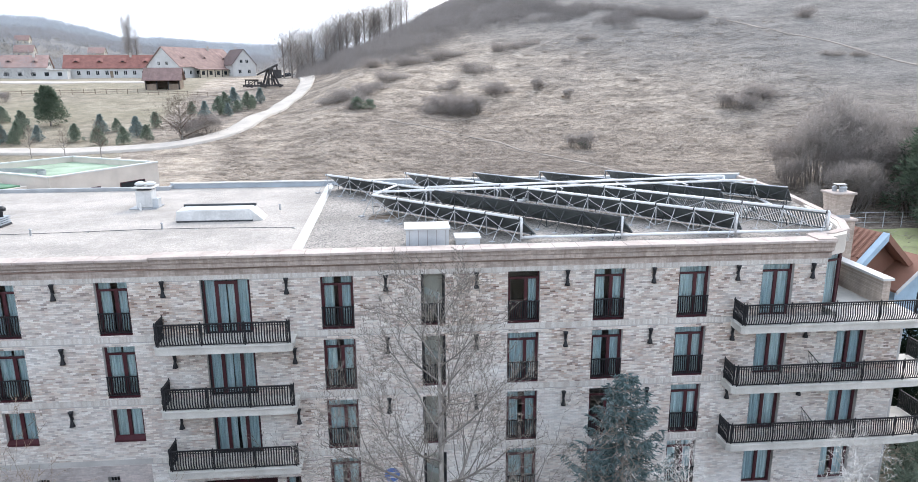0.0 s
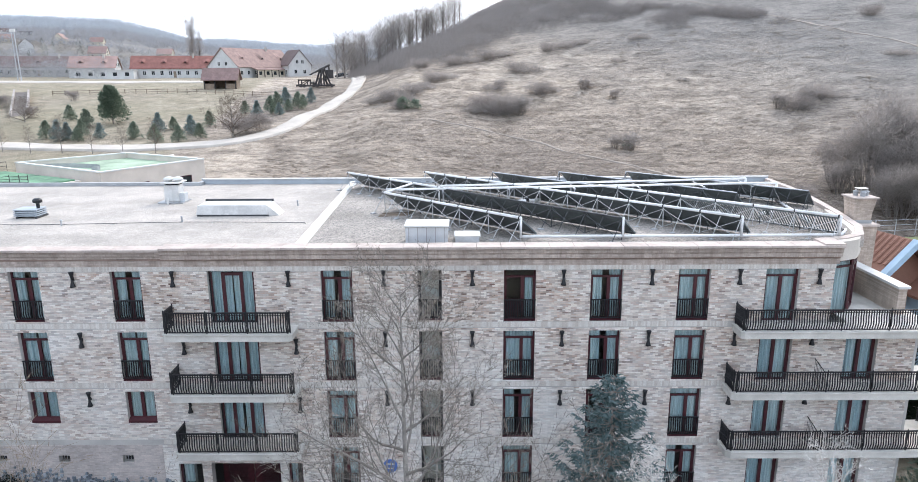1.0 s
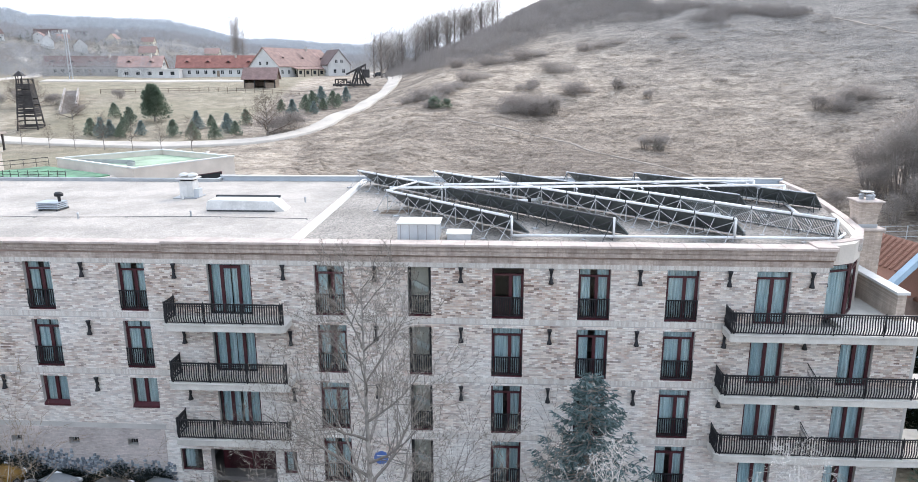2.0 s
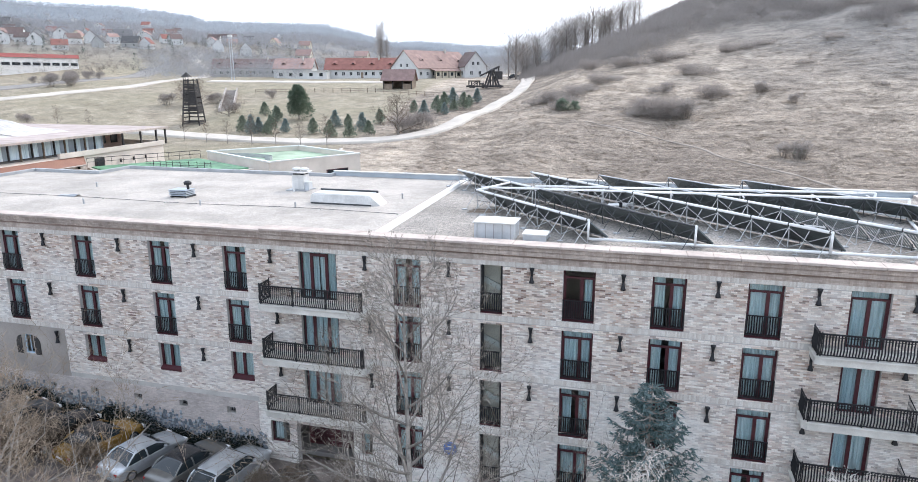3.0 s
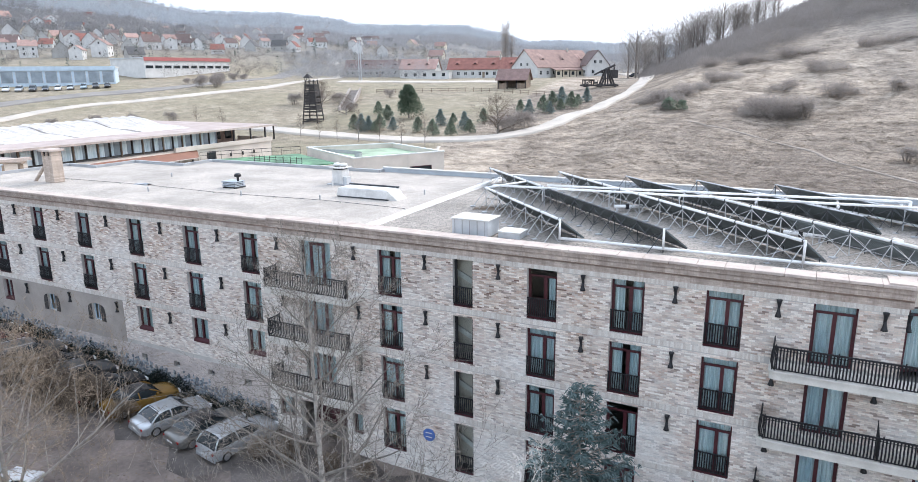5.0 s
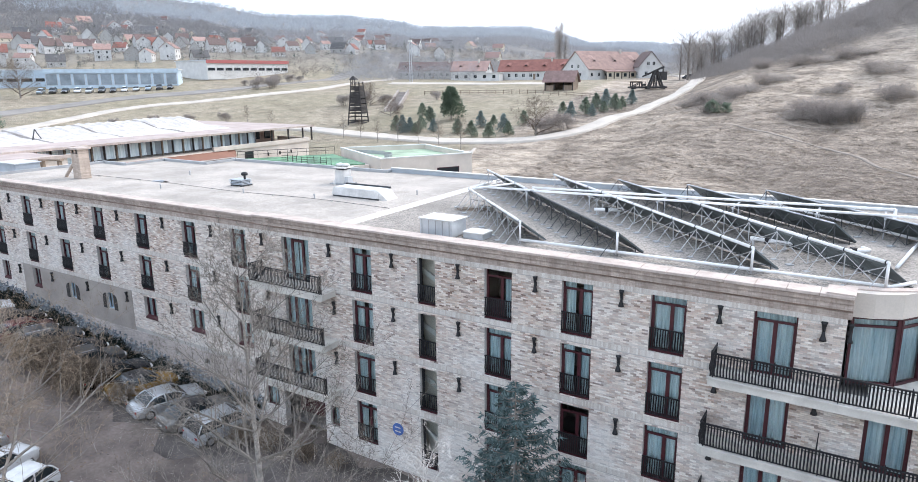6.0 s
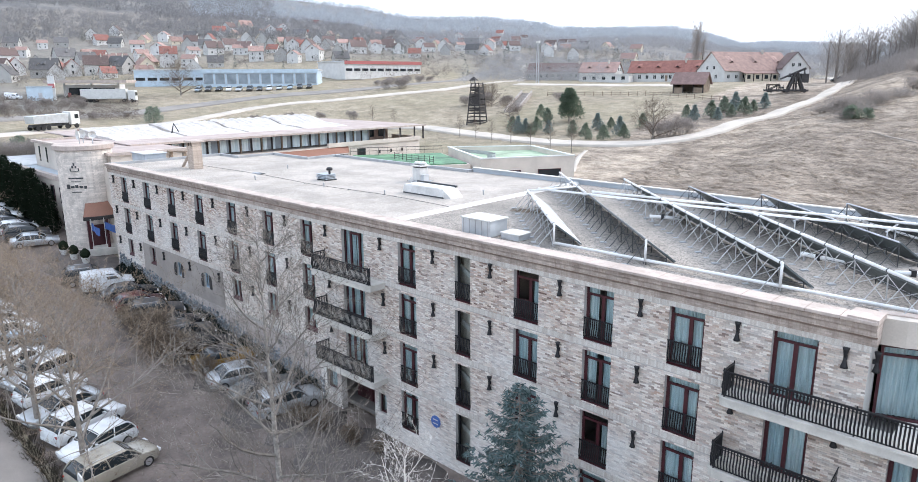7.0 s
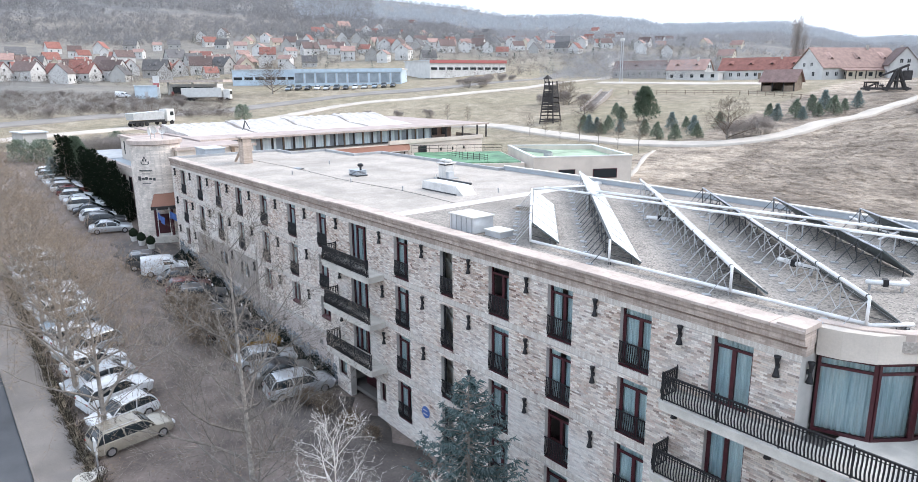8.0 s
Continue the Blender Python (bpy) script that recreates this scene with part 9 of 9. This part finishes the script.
# low red-brick planter by the corner
bp = thing("brick_planter", "low red-brick planter with bare twigs", "planter", pose(22.6, 26.9, land(22.6, 26.9), 0, 0, 8))
part("wall", Mesh().box(-1.6, 1.6, -0.9, 0.9, -0.2, 0.7), M_TILE, bp)
part("coping", bevelled(Mesh().box(-1.7, 1.7, -1.0, 1.0, 0.7, 0.8), "coping", M_COPING, 0.02, 1), M_COPING, bp)
place(hedge_sh, 22.6, 26.9, 20, 0.6, dz=0.8)
# street side: sign board, kerb
sb = thing("sign_board", "small white sign board on a post", "sign", pose(-8.9, 13.9, land(-8.9, 13.9)))
part("post", Mesh().tube((0, 0, 0), (0, 0, 1.6), 0.05, n=6), M_STEEL, sb)
part("board", Mesh().box(-0.35, 0.35, -0.04, 0.04, 1.3, 2.1), M_WHITE, sb)
part("foot", Mesh().tube((0, 0, -0.05), (0, 0, 0.25), 0.4, 0.35, 10), M_SLAB, sb)
tub = thing("stone_tub", "round stone flower tub at the kerb", "planter", pose(-8.2, 13.1, land(-8.2, 13.1)))
part("tub", Mesh().loft([ringp(0.5, 0), ringp(0.6, 0.45), ringp(0.48, 0.45), ringp(0.45, 0.3)]), M_SLAB, tub)

ks = thing("kiosk", "small grey flat-roofed hut beyond the car park", "hut", pose(-121, 26, land(-121, 26), 0, 0, 10))
part("wall", Mesh().box(-3, 3, -2, 2, -0.5, 2.4), W_GREY, ks)
part("roof", Mesh().box(-3.3, 3.3, -2.3, 2.3, 2.4, 2.6), M_METAL, ks)
for i, (x, y, s) in enumerate(((-98, 33, 0.8), (-101, 36, 0.7), (-95, 37, 0.9), (-105, 31, 0.6), (-92, 41, 0.5))):
    place(thick, x, y, 60 * i, s)
place(pine, -94.8, 29.0, 40, 0.8)
place(bluefir, -85.8, 24.2, 40, 1.5)
place(yard_bush, -102, 25.3, 200, 1.5)
place(yard_bush, -104.5, 22.5, 90, 1.4)
place(pine, -88, 45, 40, 0.4)

# ---- trading estate and village ----
def shed(name, label, x, y, L, W, H, turn, wall, roofm, band=None, glass_front=False):
    b = thing(name, label, "building", pose(x, y, land(x, y), 0, 0, turn), "trading estate")
    part("wall", Mesh().box(-L / 2, L / 2, -W / 2, W / 2, -2, H), wall, b)
    part("roof", Mesh().box(-L / 2 - 0.3, L / 2 + 0.3, -W / 2 - 0.3, W / 2 + 0.3, H, H + 0.35), roofm, b)
    if band:
        part("fascia", Mesh().box(-L / 2 - 0.35, L / 2 + 0.35, -W / 2 - 0.4, -W / 2 - 0.31, H - 0.9, H + 0.4), band, b)
    n = max(3, int(L / 4))
    for i in range(n):
        xx = -L / 2 + L * (i + 0.5) / n
        hh = H - 1.4 if glass_front else 1.2
        f = part("window", Mesh().box(xx - L / n * 0.42, xx + L / n * 0.42, -W / 2 - 0.06, -W / 2, 0.3 if glass_front else 1.3, 0.3 + hh if glass_front else 2.5), M_STEEL, b)
        part("pane", Mesh().box(xx - L / n * 0.38, xx + L / n * 0.38, -W / 2 - 0.08, -W / 2 - 0.061, 0.4 if glass_front else 1.4, 0.2 + hh if glass_front else 2.4), M_SHOPGLASS if glass_front else M_CARGLASS, f)
    return b


M_REDBAND = worn("red_fascia", (0.42, 0.13, 0.12), 0.5, scale=1, spread=0.1)
M_BLUESHED = worn("pale_blue_sheet", (0.5, 0.6, 0.68), 0.6, scale=0.6, spread=0.12)
shed("store", "white retail store with a red fascia", -212, 200, 40, 20, 5.0, 87, W_WHITE, M_METAL, M_REDBAND)
shed("store", "pale blue glass-fronted showroom", -205, 144, 40, 18, 5.0, 49, M_BLUESHED, M_WHITE, M_BLUESHED, True)
shed("workshop", "low pale blue workshop hall", -232, 128, 34, 18, 5.0, 49, M_BLUESHED, M_METAL)
fs = thing("filling_station", "filling station with a wide pale canopy", "building", pose(-209, 85, land(-209, 85), 0, 0, 52), "trading estate")
part("canopy", Mesh().box(-12, 12, -5, 5, 4.6, 5.4), M_COPING, fs)
for x in (-8, 0, 8):
    part("column", Mesh().box(x - 0.25, x + 0.25, -0.25, 0.25, -1, 4.6), M_WHITE, fs)
    part("pump", Mesh().box(x + 1.0, x + 1.6, -0.4, 0.4, -0.5, 1.6), M_REDBAND, fs)
part("shop", Mesh().box(-10, 6, 6, 13, -1, 4.0), W_WHITE, fs)
part("shop_window", Mesh().box(-9, 5, 5.9, 5.98, 0.4, 3.0), M_CARGLASS, fs)
py = thing("price_sign", "tall white and red price sign", "sign", pose(-205, 72.5, land(-205, 72.5), 0, 0, 60), "trading estate")
part("board", Mesh().box(-0.9, 0.9, -0.2, 0.2, 0, 7.0), M_WHITE, py)
part("band", Mesh().box(-0.9, 0.9, -0.25, -0.21, 3.6, 4.8), M_REDBAND, py)
tk = thing("lorry", "white articulated lorry parked by the main road", "lorry", pose(-195, 84, land(-195, 84), 0, 0, 52))
part("trailer", bevelled(Mesh().box(-6.8, 6.0, -1.25, 1.25, 1.1, 4.0), "trailer", M_WHITE, 0.05, 1), M_WHITE, tk)
part("cab", bevelled(Mesh().box(6.5, 8.6, -1.2, 1.2, 0.6, 3.5), "cab", M_WHITE, 0.15, 2), WHITEP, tk)
part("windscreen", Mesh().box(8.58, 8.63, -1.0, 1.0, 2.0, 3.0), M_CARGLASS, tk)
for x in (-5.5, -4.3, -3.1, 5.2, 7.6):
    for s in (-1, 1):
        part("wheel", Mesh().tube((x, s * 1.0, 0.5), (x, s * 1.25, 0.5), 0.5, n=12), M_RUBBER, tk)
hb = thing("site_hut", "pale blue flat-roofed hut at the filling station", "hut", pose(-204.5, 69.0, land(-204.5, 69.0), 0, 0, 78))
part("wall", Mesh().box(-3.2, 3.2, -2, 2, -0.5, 3.9), M_BLUESHED, hb)
part("roof", Mesh().box(-3.4, 3.4, -2.2, 2.2, 3.9, 4.1), M_METAL, hb)
part("door", Mesh().box(-0.5, 0.5, -2.06, -2.0, 0, 2.1), M_STEEL, hb)
tl = thing("tipper_lorry", "grey tipper lorry with a white cab on the dirt road", "lorry", pose(-139.6, 53.0, land(-139.6, 53.0) + 0.25, 0, 0, 116))
part("tub", Mesh().loft([[(-6.0, -1.2, 1.5), (2.4, -1.2, 1.3), (2.4, 1.2, 1.3), (-6.0, 1.2, 1.5)], [(-6.2, -1.28, 3.0), (2.6, -1.28, 3.25), (2.6, 1.28, 3.25), (-6.2, 1.28, 3.0)]]), M_METAL, tl, "pale grey tipper tub")
part("chassis", Mesh().box(-6.0, 5.6, -0.5, 0.5, 0.7, 1.25), M_DARKSTEEL, tl)
part("cab", bevelled(Mesh().box(3.2, 5.6, -1.2, 1.2, 0.8, 3.6), "cab", M_WHITE, 0.2, 2), WHITEP, tl)
part("windscreen", Mesh().box(5.58, 5.63, -1.0, 1.0, 2.1, 3.1), M_CARGLASS, tl)
part("side_window", Mesh().box(4.2, 5.2, -1.23, -1.2, 2.1, 3.0), M_CARGLASS, tl)
for x in (-5.2, -3.9, -2.6, 2.2, 4.6):
    for s in (-1, 1):
        part("wheel", Mesh().tube((x, s * 0.95, 0.52), (x, s * 1.22, 0.52), 0.52, n=12), M_RUBBER, tl)
rv = random.Random(17)
for i in range(12):
    k = rv.choice(["white", "silver", "darkgrey", "grey", "blue", "black"])
    f = i / 12
    park(k, -201 + 26 * f + rv.uniform(-0.3, 0.3), 116 + 31 * f, 320 + rv.uniform(-4, 4), True)

PROTO = [make_house("village_house", "white village house with a red tiled roof", 10, 8, 3.4, 4.2, W_WHITE, R_RED, 1, 1, 1), make_house("village_house", "cream village house with a faded tiled roof", 12, 8.5, 3.2, 4.4, W_CREAM, R_PINK, 1, 2, 2),
         make_house("village_house", "white village house with a brown roof", 11, 9, 4.6, 4.4, W_WHITE, R_BROWN, 1, 0, 3), make_house("village_house", "grey village house under a dark roof", 12, 9, 3.6, 5.0, W_GREY, R_GREY, 1, 1, 4),
         make_house("village_house", "two-storey white house with a low red roof", 9, 9, 5.8, 3.0, W_WHITE, R_PINK, 2, 0, 5)]
seen_proto = set()


def village_house(i, k, x, y, turn, s, far=False):
    m = pose(x, y, land(x, y), 0, 0, turn)
    if k not in seen_proto:
        seen_proto.add(k)
        PROTO[k].matrix_basis = m
        ob = PROTO[k]
    else:
        ob = copy_thing(PROTO[k], m)
        for o in [c for c in ob.children_recursive if far and c.name.split(".")[0] in ("chimney", "dormer")]:
            bpy.data.objects.remove(o)
    ob.scale = (s, s, s * rv.uniform(0.92, 1.1))


rows = [(325, -88, -64, 9), (352, -87, -52, 19), (385, -86, -44, 25), (420, -84, -40, 27), (465, -82, -36, 27), (515, -72, -34, 23), (580, -60, -32, 16), (660, -52, -30, 6), (760, -60, -38, 5), (430, -40, -26, 3), (520, -34, -24, 3)]
for r, a0, a1, n in rows:
    for i in range(n):
        a = radians(a0 + (a1 - a0) * (i + rv.uniform(0.1, 0.9)) / n)
        d = r * rv.uniform(0.95, 1.05)
        x, y = 20 + d * math.sin(a), 10 + d * math.cos(a)
        if x > -255 and y < 250 and x < 0 and r < 340 and y > 95:
            continue
        village_house(i, rv.choices(range(5), (2, 2, 3, 3, 2))[0], x, y, math.degrees(-a) + rv.choice((0, 90, 20, -20, 70)), rv.uniform(0.58, 0.82), r > 400)
for x, y, k, q in ((-470, 268, 0, 0.9), (-498, 292, 2, 0.85), (-452, 300, 4, 0.9), (-540, 330, 1, 0.9), (-505, 345, 4, 0.85)):     # last houses up the slope
    village_house(0, k, x, y, 60 + 25 * k, q)
park("black", -35, 232, 12, True)
park("van", -206, 62.5, 52, True)
# terrace of red-roofed houses above the main road
for i in range(6):                        # gable ends to the road, then a second row behind
    village_house(i, (0, 0, 2, 0, 0, 2)[i], -297 - 1.2 * (i % 2), 28 + 10.6 * i, 30 + 5 * (i % 3), 0.86)
for i in range(7):
    village_house(i, (0, 4, 0, 1, 0, 2, 0)[i], -338 + 3 * i, 36 + 9.5 * i, (35, 80, 20, -12, 60, 30, -8)[i], 0.86)
for i in range(5):
    village_house(i, (3, 0, 2, 3, 1)[i], -303 + 3 * i, 100 + 9 * i, (60, -12, 70, 20, -8)[i], 0.85)

# far woods and garden trees, too many to count
def far_land(x, y):
    return land(x, y) + float(ease(200, 900, np.array(math.hypot(x, y)))) * 5 * noise.noise(Vector((x * 0.004, y * 0.004, 3)))


def evergreens(name, label, count, rmin, rmax, amin, amax, size, mat, seed, gate):
    """Dark garden conifers far off: ragged spires."""
    rnd = random.Random(seed)
    m = Mesh()
    for _ in range(count):
        a, r = radians(rnd.uniform(amin, amax)), rnd.uniform(rmin, rmax)
        x, y = 20 + r * math.sin(a), 10 + r * math.cos(a)
        if noise.noise(Vector((x * 0.007, y * 0.007, 7))) < gate:
            continue
        z, h = far_land(x, y), size * rnd.uniform(0.5, 1.25)
        full = rnd.uniform(0.18, 0.4)
        for _ in range(90):
            f, b = rnd.random() ** 1.3, rnd.uniform(0, 6.28)
            q = h * full * (1 - f) ** 0.8 * rnd.uniform(0.3, 1.05) + 0.05
            p = Vector((x + q * math.cos(b), y + q * math.sin(b), z + h * f * 0.93))
            g = Vector((math.cos(b) * 0.5, math.sin(b) * 0.5, rnd.uniform(-0.2, 0.9))) * 0.11 * h
            w = Vector((-math.sin(b), math.cos(b), 0)) * 0.035 * h
            m.add([p - w, p + w, p + g], [(0, 1, 2)])
    return tagged(part(name, m, mat), label, "woods", kind="stuff")


def twig_trees(name, label, count, rmin, rmax, amin, amax, size, mat, seed, gate, pieces, bit, fade=0.0, wide=0.42):
    """Bare trees or shrubs too far off to tell apart: each a loose round haze of slivers."""
    rnd = random.Random(seed)
    m = Mesh()
    v, f = m.v, m.f
    for _ in range(count):
        a, r = radians(rnd.uniform(amin, amax)), rnd.uniform(rmin, rmax)
        x, y = 20 + r * math.sin(a), 10 + r * math.cos(a)
        if noise.noise(Vector((x * 0.009, y * 0.009, 9))) < gate - fade * float(ease(rmin, rmin + 0.45 * (rmax - rmin), np.array(r))):
            continue
        z, h = far_land(x, y), size * rnd.uniform(0.6, 1.25)
        for _ in range(pieces):
            dx, dy, dz, q = rnd.gauss(0, 1), rnd.gauss(0, 1), rnd.gauss(0, 1), rnd.random() ** 0.45
            q /= max(0.2, math.sqrt(dx * dx + dy * dy + dz * dz))
            px, py, pz = x + dx * q * h * wide, y + dy * q * h * wide, z + h * (0.5 + 0.5 * dz * q)
            gx, gy, gz = rnd.uniform(-1, 1) * bit * 2, rnd.uniform(-1, 1) * bit * 2, rnd.uniform(0.3, 1) * bit * 4.5
            b = rnd.uniform(0, 3.14)
            wx, wy = math.cos(b) * bit, math.sin(b) * bit
            i0 = len(v)
            v.extend([(px - wx, py - wy, pz), (px + wx, py + wy, pz), (px + gx, py + gy, pz + gz)])
            f.append((i0, i0 + 1, i0 + 2))
    return tagged(part(name, m, mat), label, "woods", kind="stuff")


# distance haze is put into these wood colours, paler and bluer farther off
M_HAZY_WOODS = fuzz("hazy_bare_woods", [(0, (0.43, 0.465, 0.505)), (0.5, (0.47, 0.5, 0.535)), (0.8, (0.445, 0.48, 0.52)), (1, (0.49, 0.515, 0.54))], grain=0.05, through=0.5)
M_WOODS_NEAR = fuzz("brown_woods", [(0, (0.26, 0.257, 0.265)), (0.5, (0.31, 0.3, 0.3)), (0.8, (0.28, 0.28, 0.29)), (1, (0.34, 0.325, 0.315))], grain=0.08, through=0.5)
M_HAZY_SLOPE = fuzz("hazy_slope_woods", [(0, (0.35, 0.355, 0.37)), (0.5, (0.4, 0.4, 0.41)), (0.8, (0.37, 0.375, 0.39)), (1, (0.43, 0.425, 0.425))], grain=0.08, through=0.5)
M_THICKET = fuzz("brown_scrub", [(0, (0.17, 0.145, 0.125)), (0.5, (0.24, 0.207, 0.182)), (1, (0.3, 0.26, 0.23))], grain=0.3, through=0.5)
M_EVERGREEN = fuzz("dark_garden_evergreen", [(0, (0.11, 0.13, 0.12)), (0.5, (0.17, 0.195, 0.17)), (1, (0.13, 0.145, 0.135))], grain=0.8, through=0.3)
M_GARDEN = fuzz("garden_twigs", [(0, (0.27, 0.245, 0.225)), (0.5, (0.34, 0.31, 0.285)), (0.8, (0.22, 0.21, 0.195)), (1, (0.4, 0.365, 0.335))], grain=0.3, through=0.5)
twig_trees("far_woods", "bare woods on the far ridges, coloured grey-blue for haze", 11000, 780, 1480, -64, 4, 8.5, M_HAZY_WOODS, 3, -0.6, 20, 0.42, 0.0, 0.6)
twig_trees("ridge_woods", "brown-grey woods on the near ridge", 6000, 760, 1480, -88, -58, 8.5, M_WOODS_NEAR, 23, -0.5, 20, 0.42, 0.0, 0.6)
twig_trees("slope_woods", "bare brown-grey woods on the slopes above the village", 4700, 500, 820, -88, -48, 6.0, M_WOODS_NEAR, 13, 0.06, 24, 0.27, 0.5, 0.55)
twig_trees("slope_woods", "slope woods beyond the farm, coloured pale for haze", 4200, 480, 820, -48, -12, 6.0, M_HAZY_SLOPE, 18, 0.0, 24, 0.27, 0.5, 0.55)
twig_trees("barn_trees", "bare trees in front of the grey barn", 110, 236, 272, -43, -31, 6.5, M_HAZY_SLOPE, 27, -0.6, 150, 0.07)
evergreens("garden_evergreens", "dark evergreen trees between the village houses", 300, 300, 640, -92, -30, 6.0, M_EVERGREEN, 14, -0.05)
twig_trees("garden_shrubs", "brown-grey hedges and shrubs between the village houses", 2200, 290, 640, -92, -14, 2.6, M_THICKET, 15, -0.12, 50, 0.1, 0.0, 0.7)
twig_trees("yard_thicket", "brown-grey thicket behind the farm", 1500, 275, 430, -42, -8, 3.6, M_HAZY_SLOPE, 16, -0.3, 60, 0.11, 0.0, 0.7)
twig_trees("field_scrub", "low brown scrub along the main road", 1000, 176, 238, -92, -69, 1.7, M_THICKET, 5, -0.15, 60, 0.065, 0.0, 0.9)
rs = random.Random(44)
for i in range(36):
    a, r = radians(rs.uniform(-92, -69)), rs.uniform(178, 236)
    x, y = 20 + r * math.sin(a), 10 + r * math.cos(a)
    if noise.noise(Vector((x * 0.03, y * 0.03, 2))) > -0.2:
        place(thorn, x, y, 50 * i, rs.uniform(0.4, 0.8))
twig_trees("village_trees", "bare garden trees between the village houses", 1150, 262, 640, -92, -16, 7.0, M_GARDEN, 4, -0.2, 170, 0.09)
twig_trees("lane_trees", "bare trees along the lane behind the hill", 60, 250, 315, -25, -9, 6.0, M_GARDEN, 31, -0.9, 170, 0.07)
twig_trees("yard_trees", "bare trees behind the farm", 300, 262, 400, -40, -6, 8.0, M_HAZY_SLOPE, 6, -0.3, 230, 0.08)

# nearest bricks of the front, one by one
one = Mesh()
one.box(0.0, 0.251, 0, 0.02, 0, 0.0665)
one_data = one.data("brick", M_BRICK_ONE)
for x, z, d in near_bricks:
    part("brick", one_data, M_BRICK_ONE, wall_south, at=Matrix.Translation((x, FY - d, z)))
